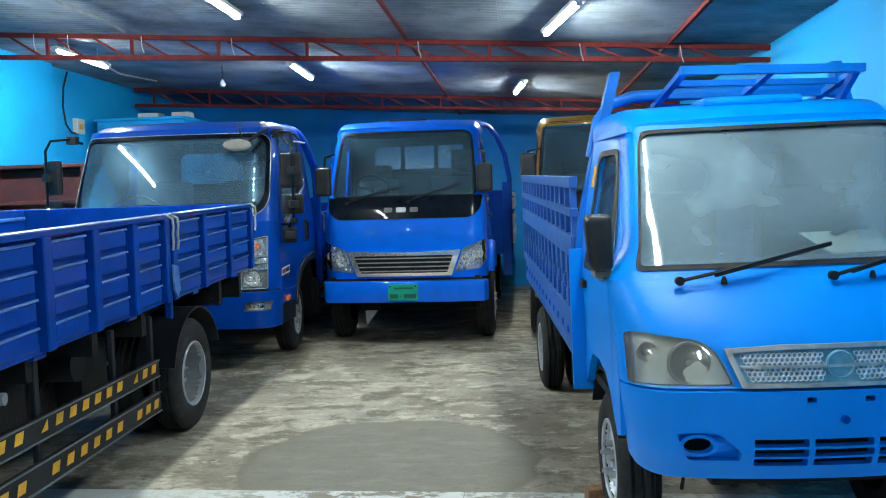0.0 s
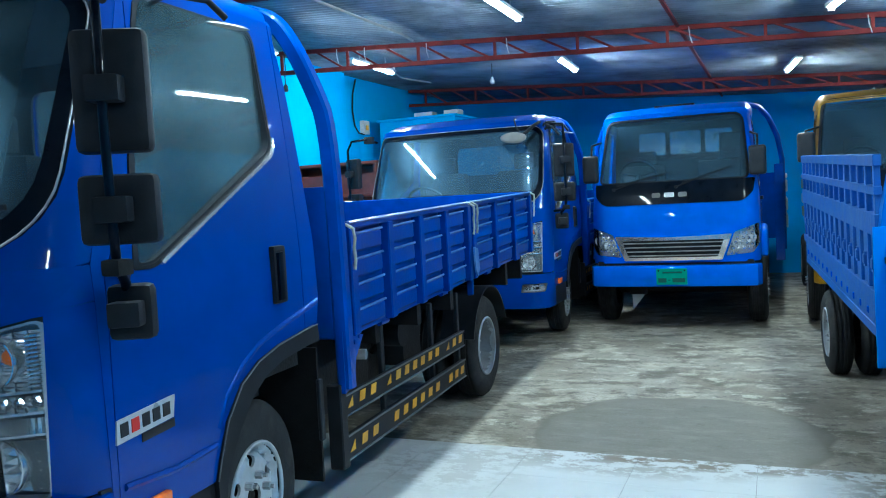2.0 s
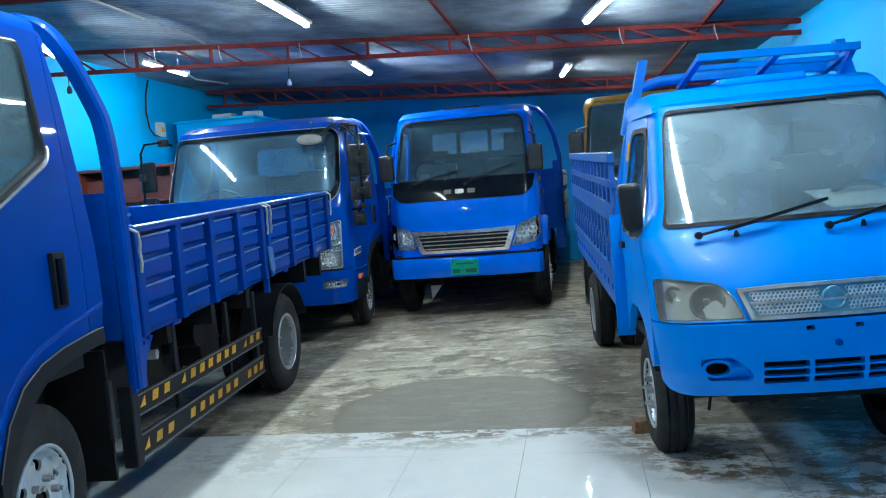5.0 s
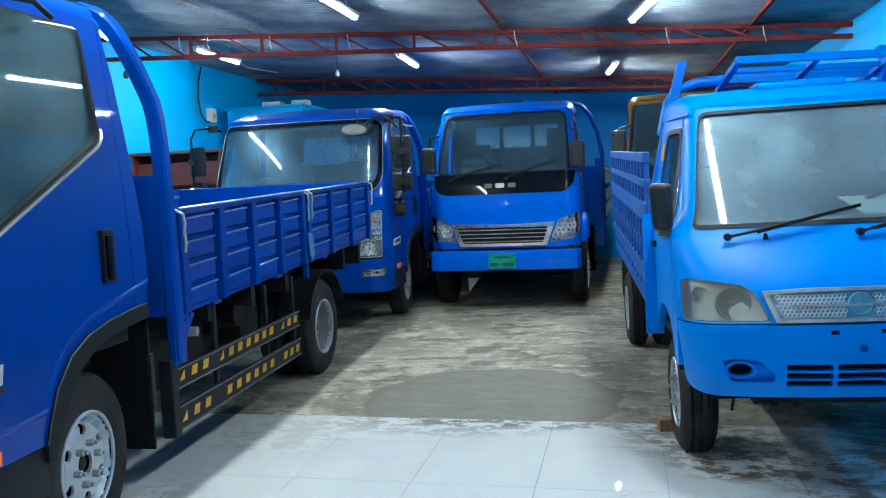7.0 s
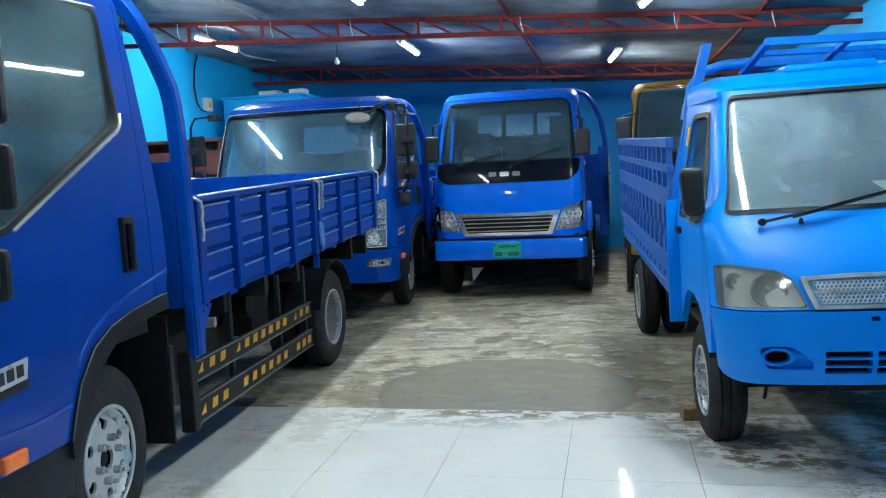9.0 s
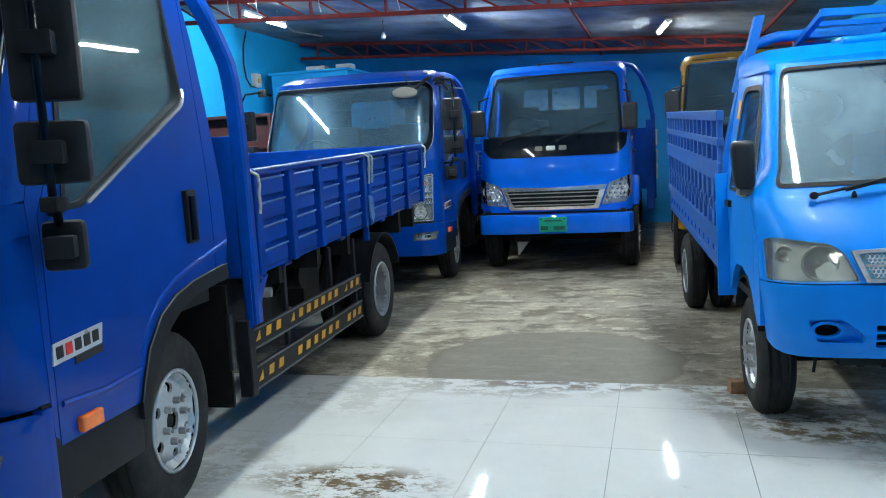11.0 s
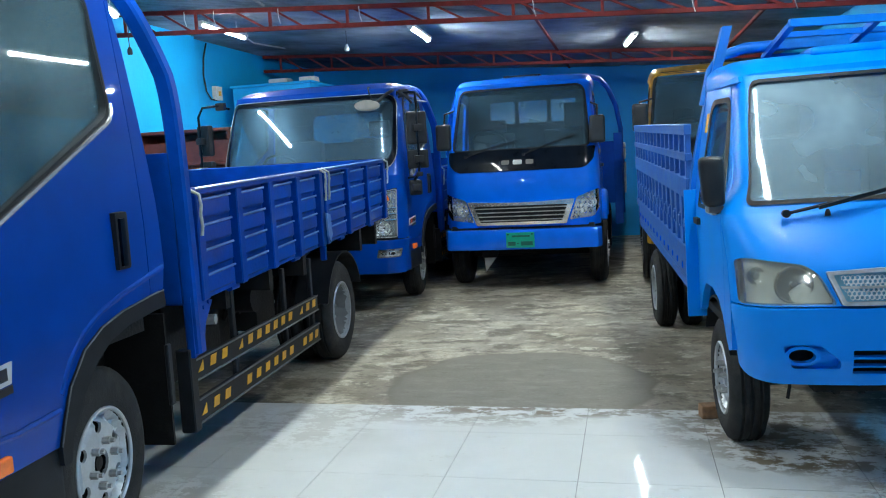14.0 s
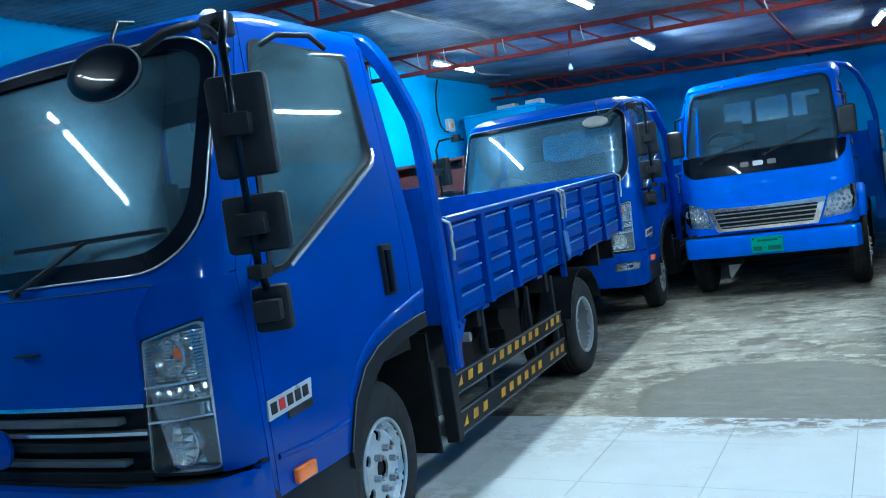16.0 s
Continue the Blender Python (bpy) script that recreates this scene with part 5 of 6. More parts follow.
# ---------------------------------------------------------------- narrow-cab truck (blue, and the yellow one)
def narrow_truck(m, paint, label, glass, bed_paint, mx=0.86, ztop=2.285, hw=0.775, mz=1.775, bw=1.10):
    T = thing("light_truck", m, label, "truck", "narrow-cab trucks")
    W, C = 0.87, 0.15

    def wx(z):
        return W - 0.095 * max(0.0, (z - 1.3) / 1.1) ** 1.2

    def fy(z):
        if z > 1.48:
            return 0.11 + 0.36 * (z - 1.48) / 0.85
        return 0.04 + 0.07 * max(0, (z - 1.05) / 0.43) ** 2 + 0.03 * max(0, (0.9 - z) / 0.2)

    def front(u, v, w):
        d = abs(u) - (W - C)
        return Vector((u * wx(v) / W, fy(v) + corner(d, C) + 0.05 * (u / W) ** 2 - w, v))

    uc = [q * 0.01 for q in (-86, -84, -82, -80, -78, -76, -74, *range(-72, 74, 6), 74, 76, 78, 80, 82, 84, 86)]
    ws = rounded([(-hw, 1.615), (hw, 1.615), (hw, ztop), (-hw, ztop)], [0.06, 0.06, 0.1, 0.1], 5)
    part("windscreen_frame", panel([(-W, 1.50), (W, 1.50), (W, 2.36), (-W, 2.36)], [ws], front, 0.03, uc, steps(1.5, 2.36, 16)), paint, T, "", 35)
    part("windscreen_seal", panel(rounded([(-hw - 0.025, 1.595), (hw + 0.025, 1.595), (hw + 0.025, ztop + 0.025), (-hw - 0.025, ztop + 0.025)], [0.08, 0.08, 0.12, 0.12], 5), [ws], lambda u, v, w: front(u, v, w + 0.006), 0.02, uc, steps(1.5, 2.36, 8)), M_BLACK, T, "black rubber windscreen seal", 35)
    g = part("windscreen", panel(ws, (), lambda u, v, w: front(u, v, w - 0.012), 0.004, uc, steps(1.5, 2.4, 18)), glass, T, "clear windscreen, slightly dusty", 60)
    g.visible_shadow = False
    bp = rounded([(-0.72, 1.365), (0.72, 1.365), (0.82, 1.46), (0.85, 1.60), (-0.85, 1.60), (-0.82, 1.46)], [0.08, 0.08, 0.03, 0.02, 0.02, 0.03], 4)
    part("scuttle_panel", panel(bp, (), lambda u, v, w: front(u, v, w + 0.01), 0.02, uc, steps(1.36, 1.60, 8)), M_GLOSSBLACK, T, "gloss black panel under the windscreen", 35)
    lamp_out = {s: rounded([(s * 0.535, 0.80), (s * 0.80, 0.83), (s * 0.858, 0.92), (s * 0.858, 1.135), (s * 0.622, 1.05)], 0.02, 3) for s in (-1, 1)}
    part("front_panel", panel(rounded([(-W, 0.74), (W, 0.74), (W, 1.50), (-W, 1.50)], 0.01, 1), list(lamp_out.values()), front, 0.03, uc, steps(0.74, 1.5, 18)), paint, T, "", 35)
    for x, w1, mt in ((-0.20, 0.085, M_TAUPE), (-0.07, 0.10, M_STEEL), (0.075, 0.085, M_TAUPE)):
        part("lettering_bar", panel(rounded([(x, 1.435), (x + w1, 1.435), (x + w1, 1.485), (x, 1.485)], 0.012, 2), (), lambda u, v, w: front(u, v, w + 0.028), 0.015), mt, T, "plain chrome bar in place of lettering")
    # grille
    gr = rounded([(-0.50, 0.765), (0.50, 0.765), (0.585, 0.99), (0.60, 1.035), (0.25, 1.02), (0.0, 1.015), (-0.25, 1.02), (-0.60, 1.035), (-0.585, 0.99)], 0.01, 2)
    inn = rounded([(-0.455, 0.80), (0.455, 0.80), (0.52, 0.98), (-0.52, 0.98)], 0.015, 2)
    G = part("grille", panel(gr, [inn], lambda u, v, w: front(u, v, w + 0.035), 0.035, uc), M_CHROME, T, "chrome framed grille with four bars", 30)
    part("grille_backing", panel(inn, (), lambda u, v, w: front(u, v, w + 0.008), 0.005, uc), M_BLACK, G)
    for k in range(4):
        z = 0.812 + k * 0.045
        L = 0.455 + 0.065 * (z - 0.80) / 0.18
        part("grille_bar", panel([(-L, z), (L, z), (L, z + 0.012), (-L, z + 0.012)], (), lambda u, v, w: front(u, v, w + 0.024), 0.014, uc), M_STEEL, G, "dull chrome bar")
    for s in (-1, 1):
        o = lamp_out[s]
        H = part("headlamp", panel(o, (), lambda u, v, w: front(u, v, w - 0.06), 0.01, uc, (0.9, 1.0)), M_REFL, T, "clear swept-back headlamp", 35)
        for x, z, rr in ((0.665, 0.93, 0.07), (0.775, 0.985, 0.06)):
            bm = bmesh.new()
            lathe(bm, [(0.055, rr), (0.025, rr * 0.95), (0.025, rr * 0.85), (0.05, rr * 0.4), (0.03, rr * 0.25), (0.03, 0.01)], 18, front(s * x, z, 0.0), "y")
            part("reflector", bm, M_REFL, H, "", 35)
        for k in range(36):
            u, v = 0.58 + 0.052 * (k % 6) + 0.02 * (k // 6 % 2), 0.835 + 0.048 * (k // 6)
            if v > 0.80 + (u - 0.535) * 0.2 + 0.01 and v < 1.035 + (u - 0.622) * 0.3 and u < 0.845 and v < 0.90 + (u - 0.535) * 1.2:
                bm = bmesh.new()
                lathe(bm, [(0.02, 0.024), (0.0, 0.023), (-0.01, 0.013), (-0.013, 0.003)], 6, front(s * u, v, -0.03), "y")
                part("lens_facet", bm, M_CHROME, H)
        lg = part("lens", panel(o, (), lambda u, v, w: front(u, v, w + 0.004), 0.004, uc, (0.9, 1.0)), M_LENS, H, "clear plastic lens", 50)
        lg.visible_shadow = False
        # cab side
        f = lambda u, v, w, s=s: Vector((s * (wx(v) + w + 0.002), u, v))
        fr = [(fy(z) + C + 0.05, z) for z in (0.76, 1.0, 1.2, 1.48, 1.7, 1.9, 2.1, 2.34)]
        win = rounded([(0.43, 1.52), (1.12, 1.56), (1.12, 2.20), (0.66, 2.20)], [0.04, 0.05, 0.06, 0.05], 4)
        arch = [(0.47, 0.76), (0.52, 0.90), (0.62, 1.0), (0.78, 1.06), (0.95, 1.06), (1.10, 1.0), (1.20, 0.90), (1.25, 0.76), (1.32, 0.76)]
        dr = part("door", panel(arch + [(1.32, 2.30), (1.22, 2.34)] + fr[::-1], [win], f, 0.035, (), steps(0.76, 2.34, 12)), paint, T, "cab side and door with window", 35)
        part("door_seal", panel(rounded([(0.395, 1.495), (1.145, 1.535), (1.145, 2.225), (0.64, 2.225)], [0.04, 0.05, 0.06, 0.05], 4), [win], lambda u, v, w: f(u, v, w + 0.005), 0.015), M_BLACK, dr, "black window seal")
        g = part("side_window", panel(win, (), lambda u, v, w: f(u, v, w - 0.012), 0.004), glass, dr, "clear side window")
        g.visible_shadow = False
        bm = bx(*sorted((s * (W - 0.005), s * (W + 0.02))), 1.05, 1.18, 1.35, 1.39, 0.008)
        part("door_handle", bm, M_BLACK, dr, "", 40)
        bm = bmesh.new()
        tube(bm, [(s * (W + 0.02 if bw > 1 else W - 0.02), y, z) for y, z in arch[:-1]], 0.045, 8, False, 0.7)
        part("wheel_flare", bm, paint, T, "painted wheel arch flare", 50)
        # mirror
        bm = bmesh.new()
        tube(bm, [(s * 0.82, 0.36, 1.62), (s * mx, 0.24, 1.66), (s * mx, 0.22, 1.8)], 0.014, 8)
        tube(bm, [(s * 0.79, 0.45, 2.08), (s * mx, 0.28, 2.04), (s * mx, 0.23, 1.9)], 0.012, 8)
        part("mirror_arm", bm, M_BLACK, T, "", 50)
        bm = bx(s * mx - 0.085, s * mx + 0.085, 0.12, 0.22, mz - 0.15, mz + 0.15, 0.0499, 5)
        mh = part("mirror_head", bm, M_SHELL, T, "dark grey rounded mirror housing", 50)
        bm = bx(s * mx - 0.075, s * mx + 0.075, 0.221, 0.226, mz - 0.13, mz + 0.13, 0.002, 1)
        part("mirror_glass", bm, M_MIRROR, mh)
    # bumper
    bm = bmesh.new()
    prof = [(-0.88, 0.12), (-0.84, 0.02), (-0.5, -0.02), (0.5, -0.02), (0.84, 0.02), (0.88, 0.12), (0.86, 0.16), (-0.86, 0.16)]
    vs = [[bm.verts.new((x, y, z)) for x, y in prof] for z in (0.495, 0.51, 0.70, 0.715)]
    for v in vs[0] + vs[3]:
        v.co.x *= 0.992
        v.co.y += 0.008
    for a, b in zip(vs, vs[1:]):
        for k in range(len(prof)):
            bm.faces.new((a[k], a[(k + 1) % 8], b[(k + 1) % 8], b[k]))
    bm.faces.new(vs[0][::-1])
    bm.faces.new(vs[-1])
    part("bumper", bm, paint, T, "plain steel channel bumper", 30)
    # Black box set in for the shade over the bumper.
    bm = bx(-0.80, 0.80, 0.10, 0.30, 0.70, 0.76)
    part("bumper_gap_shade", bm, M_BLACK, T)
    if paint is M_CBLUE:
        bm = bx(-0.165, 0.15, -0.034, -0.024, 0.515, 0.685, 0.004, 1)
        P = part("number_plate", bm, M_PLATE, T, "green number plate with plain bars")
        for x0, x1, z0, z1 in ((-0.10, 0.10, 0.635, 0.655), (-0.145, -0.06, 0.54, 0.585), (-0.045, -0.02, 0.56, 0.57), (0.0, 0.13, 0.54, 0.585)):
            bm = bx(x0, x1, -0.038, -0.032, z0, z1)
            part("plate_bar", bm, M_INK, P)
        part("torn_flap", panel([(-0.495, 0.365), (-0.355, 0.36), (-0.485, 0.19)], (), lambda u, v, w: Vector((u, 0.40 + w, v)), 0.004), M_PVC, T, "pale torn flap hanging under the bumper")
        bm = bx(-0.52, -0.33, 0.395, 0.415, 0.36, 0.46)
        part("flap_hanger", bm, M_DARK, T)
        for x in (-0.14, 0.125):
            bm = bmesh.new()
            lathe(bm, [(0, 0.009), (-0.01, 0.008)], 8, (x, -0.032, 0.665), "y")
            part("plate_screw", bm, M_DARK, P)

    part("cab_roof", roof_sheet(0.805, lambda u: front(u * W / 0.805, 2.355, 0).y - 0.006, 1.33, 2.45, 0.085, 0.30, 0.10, 0.015), paint, T, "", 50)
    bm = bx(-0.77, 0.77, 0.66, 1.30, 2.30, 2.325)
    part("headliner", bm, M_DASH, T)
    bm = bx(-0.24, 0.20, 0.80, 1.15, 2.44, 2.475, 0.015)
    part("roof_hatch", bm, M_BLACK, T, "dark roof ventilator hatch", 40)
    panes = paint is not M_YELLOW
    rw = [rounded([(x0, 1.92), (x1, 1.92), (x1, 2.21), (x0, 2.21)], 0.03, 3) for x0, x1 in ((-0.50, -0.17), (-0.14, 0.23), (0.26, 0.58))] if panes else []
    part("cab_rear_wall", panel(rounded([(-0.84, 0.95), (0.84, 0.95), (0.79, 2.36), (-0.79, 2.36)], 0.05, 3), rw, lambda u, v, w: Vector((u, 1.32 + w, v)), 0.03), paint, T)
    rt = [rounded([(x0, 1.93), (x1, 1.93), (x1, 2.20), (x0, 2.20)], 0.03, 3) for x0, x1 in ((-0.49, -0.18), (-0.13, 0.22), (0.27, 0.57))] if panes else []
    part("cab_rear_trim", panel(rounded([(-0.81, 0.97), (0.81, 0.97), (0.77, 2.31), (-0.77, 2.31)], 0.05, 3), rt, lambda u, v, w: Vector((u, 1.28 + w, v)), 0.012), M_GREY, T, "dark cab rear lining")
    for o in rw:
        g = part("rear_window", panel(o, (), lambda u, v, w: Vector((u, 1.31 + w, v)), 0.004), M_GLASS_REAR, T, "dusty rear window pane")
        g.visible_shadow = False
    bm = bx(-0.83, 0.83, 0.2, 1.3, 0.95, 1.0)
    part("cab_floor", bm, M_DARK, T)
    bm = bx(-0.80, 0.80, 0.27, 0.52, 1.28, 1.565, 0.06)
    part("dashboard", bm, M_DASH, T, "", 40)
    seat(T, -0.42, 0.80, 1.42, 0.48, (0.02, 0.40, 0.56))
    seat(T, 0.42, 0.80, 1.42, 0.48, (0.13, 0.42, 0.72))
    steering(T, -0.40, 0.54, 1.68, 0.2)
    wiper(T, front(-0.62, 1.54, 0.03), front(-0.02, 1.70, 0.025), front(-0.32, 1.635, 0.03))
    wiper(T, front(0.05, 1.54, 0.03), front(0.63, 1.73, 0.025), front(0.36, 1.65, 0.03))
    # bed, hoop and chassis
    if paint is not M_YELLOW:
        bm = bmesh.new()
        for s in (-1, 1):
            tube(bm, [(s * bw, 1.52, 0.75), (s * bw, 1.52, 1.80), (s * (bw - 0.05), 1.50, 2.08), (s * (bw - 0.14), 1.47, 2.30), (s * (bw - 0.24), 1.45, 2.42), (s * 0.70, 1.44, 2.47)], 0.03, 10)
        tube(bm, [(-0.71, 1.44, 2.47), (0.71, 1.44, 2.47)], 0.03, 10)
        part("roll_hoop", bm, bed_paint, T, "tubular hoop behind the cab", 50)
    for s in (-1, 1):
        bm = bx(*sorted((s * (bw - 0.09), s * (bw + 0.01))), 1.46, 1.54, 0.62, 1.75, 0.006, 1)
        part("bed_front_post", bm, bed_paint, T)
        for z in (1.0, 1.2, 1.42, 1.58):
            bm = bx(*sorted((s * (bw + 0.02), s * (bw + 0.05))), 1.55, 5.1, z, z + (0.14 if z < 1.5 else 0.05), 0.006, 1)
            part("side_slat", bm, M_RIM if z > 0.9 and s > 0 else bed_paint, T, "grey painted bed slat")
        for k in range(8):
            bm = bx(*sorted((s * bw, s * (bw + 0.025))), 1.56 + k * 0.48, 1.62 + k * 0.48, 0.92, 1.66, 0.004, 1)
            part("slat_post", bm, bed_paint, T)
    bm = bx(-bw - 0.01, bw + 0.01, 1.50, 5.12, 0.88, 0.94)
    part("bed_floor", bm, bed_paint, T)
    bm = bx(-bw + 0.08, bw - 0.08, 1.48, 1.51, 0.94, 1.65)
    part("headboard", bm, bed_paint, T)
    for s in (-1, 1):
        bm = bx(*sorted((s * 0.33, s * 0.41)), 0.3, 5.1, 0.58, 0.78)
        part("chassis_rail", bm, M_DARK, T)
        wheel(T, s * 0.92, 0.86, out=s)
        wheel(T, s * 0.90, 4.0, out=s, dual=True)
    for y in (0.86, 4.0):
        bm = bmesh.new()
        tube(bm, [(-0.7, y, 0.387), (0.7, y, 0.387)], 0.06, 10)
        part("axle", bm, M_DARK, T, "", 50)
    bm = bx(-0.5, 0.5, 0.35, 1.2, 0.45, 0.9, 0.04)
    part("engine_sump", bm, M_DARK, T, "", 40)
    return T


TRUCK_C = narrow_truck(pose(-0.905, 5.2, 0, 0, 0, 0), M_CBLUE, "bright blue narrow-cab truck with green number plate", M_GLASS_CLEAR, M_BED)
TRUCK_E = narrow_truck(pose(1.335, 5.3, 0, 0, 0, 0), M_YELLOW, "yellow narrow-cab truck half hidden behind a gated bed", M_GLASS_CLEAR, M_YELLOW, 0.92, 2.345, 0.82, 1.87, 0.80)


# ---------------------------------------------------------------- light-blue pickup with stake bed
def pickup(m):
    T = thing("pickup_truck", m, "light blue mini truck with stake-sided bed and roof rack", "truck")
    W, C = 0.745, 0.16

    def wx(z):
        return W - 0.11 * max(0.0, (z - 1.15) / 0.75) ** 1.3 - 0.006 * max(0, (0.62 - z) / 0.12) - 0.012 * min(1.0, max(0.0, (1.22 - z) / 0.2))

    def fy(z):
        if z > 1.24:
            return 0.27 + 0.40 * (z - 1.24) / 0.60
        if z > 0.98:
            return 0.04 + 0.23 * ((z - 0.98) / 0.26) ** 1.25
        return 0.0 + 0.04 * ((z - 0.84) / 0.14 if z > 0.84 else 0) + 0.05 * max(0, (0.62 - z) / 0.12)

    def cc(z):                      # corner radius and bow: tighter round the windscreen
        k = min(1.0, max(0.0, (z - 1.02) / 0.22))
        return C - 0.07 * k, 0.10 - 0.05 * k

    def tuck(z):                    # how far the pillars stand in above the belt line
        return 0.063 * min(1.0, max(0.0, (z - 1.22) / 0.14))

    def front(u, v, w):
        c, bow = cc(v)
        a = abs(u)
        q = math.copysign(a - tuck(v) * max(0.0, a - 0.60) / (W - 0.60), u)
        return Vector((q * wx(v) / W, fy(v) + corner(abs(u) - (W - c), c) + bow * (u / W) ** 2 - w, v))

    uc = [q * 0.01 for q in (-74, -73, -72, -71, -70, -69, -68, -67, -66, -64, -62, -60, *range(-57, 58, 6), 60, 62, 64, 66, 67, 68, 69, 70, 71, 72, 73, 74)]
    ws = rounded([(-0.645, 1.275), (0.645, 1.275), (0.615, 1.815), (-0.615, 1.815)], [0.03, 0.03, 0.06, 0.06], 5)
    part("windscreen_frame", panel([(-W, 1.22), (W, 1.22), (W, 1.86), (-W, 1.86)], [ws], front, 0.03, uc, steps(1.22, 1.86, 14)), M_SKY, T, "", 35)
    part("windscreen_seal", panel(rounded([(-0.664, 1.256), (0.664, 1.256), (0.634, 1.832), (-0.634, 1.832)], [0.04, 0.04, 0.07, 0.07], 5), [ws], lambda u, v, w: front(u, v, w + 0.008), 0.02, uc, steps(1.2, 1.86, 14)), M_SEAL, T, "worn dark grey rubber windscreen seal", 35)
    g = part("windscreen", panel(ws, (), lambda u, v, w: front(u, v, w - 0.01), 0.004, uc, steps(1.2, 1.86, 14)), M_GLASS_DUSTY, T, "very dusty windscreen with wiped smears", 60)
    g.visible_shadow = False
    lamp_out = {s: rounded([(s * 0.365, 0.85), (s * 0.728, 0.85), (s * 0.730, 1.033), (s * 0.68, 1.042), (s * 0.47, 1.012), (s * 0.42, 0.97)], [0.02, 0.02, 0.02, 0.03, 0.06, 0.04], 4) for s in (-1, 1)}
    part("nose_panel", panel([(-W, 0.845), (W, 0.845), (W, 1.22), (-W, 1.22)], list(lamp_out.values()), front, 0.03, uc, steps(0.845, 1.22, 18)), M_SKY, T, "glossy light blue nose panel", 35)
    def lower(u, v, w):             # the bumper draws in towards its lower edge
        p = front(u, v, w)
        p.x *= 1.0 - 0.05 * max(0.0, 0.80 - v) / 0.29 * min(1.0, max(0.0, abs(u) - 0.5) / 0.2)
        return p
    vent = []
    for x0, x1 in ((-0.315, -0.125), (-0.105, 0.105), (0.125, 0.315)):
        for z in (0.563, 0.600, 0.637):
            vent.append(rounded([(x0, z), (x1, z), (x1, z + 0.029), (x0, z + 0.029)], 0.006, 2))
    fogs = [[(s * 0.505 + 0.052 * math.cos(a), 0.637 + 0.03 * math.sin(a)) for a in (2 * math.pi * k / 20 for k in range(20))] for s in (-1, 1)]
    tris = [rounded([(s * 0.59, 0.685), (s * 0.44, 0.69), (s * 0.36, 0.62), (s * 0.36, 0.583), (s * 0.55, 0.583)], 0.02, 3) for s in (-1, 1)]
    notches = [rounded([(x, 0.795), (x + 0.035, 0.795), (x + 0.035, 0.815), (x, 0.815)], 0.003, 1) for x in (-0.13, 0.075)]
    B = part("bumper", panel(rounded([(-W, 0.535), (-0.735, 0.518), (-0.70, 0.508), (0.70, 0.508), (0.735, 0.518), (W, 0.535), (W, 0.838), (-W, 0.838)], 0.012, 3), vent + tris + notches, lambda u, v, w: lower(u, v, w + 0.018), 0.045, uc, steps(0.515, 0.838, 9)), M_SKY, T, "light blue moulded bumper with air slots", 35)
    part("bumper_back", panel([(-0.62, 0.535), (0.62, 0.535), (0.62, 0.83), (-0.62, 0.83)], (), lambda u, v, w: front(u, v, w - 0.05), 0.02, uc), M_BLACK, T)
    for s, o in zip((-1, 1), fogs):
        big = [(s * 0.505 + 0.068 * math.cos(a), 0.637 + 0.043 * math.sin(a)) for a in (2 * math.pi * k / 24 for k in range(24))]
        part("fog_lamp_rim", panel(big, [o], lambda u, v, w: front(u, v, w + 0.006), 0.03, uc), M_SKY, B, "", 35)
        part("fog_lamp_recess", panel(rounded([(s * 0.60, 0.695), (s * 0.43, 0.70), (s * 0.35, 0.625), (s * 0.35, 0.573), (s * 0.56, 0.573)], 0.02, 3), [o], lambda u, v, w: front(u, v, w - 0.022), 0.01, uc), M_SKY, B, "", 35)
        ol = lamp_out[s]
        H = part("headlamp", panel(ol, (), lambda u, v, w: front(u, v, w - 0.05), 0.01, uc, (0.9, 0.96)), M_LAMP_BOWL, T, "clouded yellowed headlamp", 35)
        bm = bmesh.new()
        lathe(bm, [(0.06, 0.074), (0.032, 0.073), (0.036, 0.06), (0.044, 0.04), (0.046, 0.016), (0.034, 0.012), (0.032, 0.004)], 28, front(s * 0.515, 0.929, 0.0), "y")
        part("reflector", bm, M_DASH, H, "", 50)
        bm = bmesh.new()
        c = front(s * 0.515, 0.929, 0.0)
        tube(bm, [(c.x + 0.075 * math.cos(q), c.y + 0.034, c.z + 0.075 * math.sin(q)) for q in (2 * math.pi * k / 28 for k in range(28))], 0.006, 6, True)
        part("bowl_rim", bm, M_CONDUIT, H, "", 50)
        bm = bmesh.new()
        lathe(bm, [(0.05, 0.04), (0.035, 0.038), (0.05, 0.02), (0.03, 0.012)], 18, front(s * 0.655, 0.965, 0.0), "y")
        part("indicator_bowl", bm, M_STEEL, H, "", 35)
        lg = part("lens", panel(ol, (), lambda u, v, w: front(u, v, w + 0.006), 0.005, uc, (0.9, 0.96)), M_LENS_OLD, H, "clouded plastic lens", 45)
        lg.visible_shadow = False
    bm = bmesh.new()
    lathe(bm, [(0, 0.016), (-0.012, 0.014), (-0.012, 0.006)], 14, front(0.0, 0.735, 0.02), "y")
    part("tow_hole", bm, M_BLUE, B, "", 40)
    # grille with honeycomb
    go = rounded([(-0.35, 0.85), (0.35, 0.85), (0.40, 0.985), (0.20, 0.995), (-0.20, 0.995), (-0.40, 0.985)], 0.008, 2)
    gi = rounded([(-0.333, 0.864), (0.333, 0.864), (0.374, 0.972), (0.2, 0.980), (-0.2, 0.980), (-0.374, 0.972)], 0.008, 2)
    G = part("grille", panel(go, [gi], lambda u, v, w: front(u, v, w + 0.018), 0.02, uc), M_STEEL, T, "dull chrome grille with honeycomb mesh", 35)
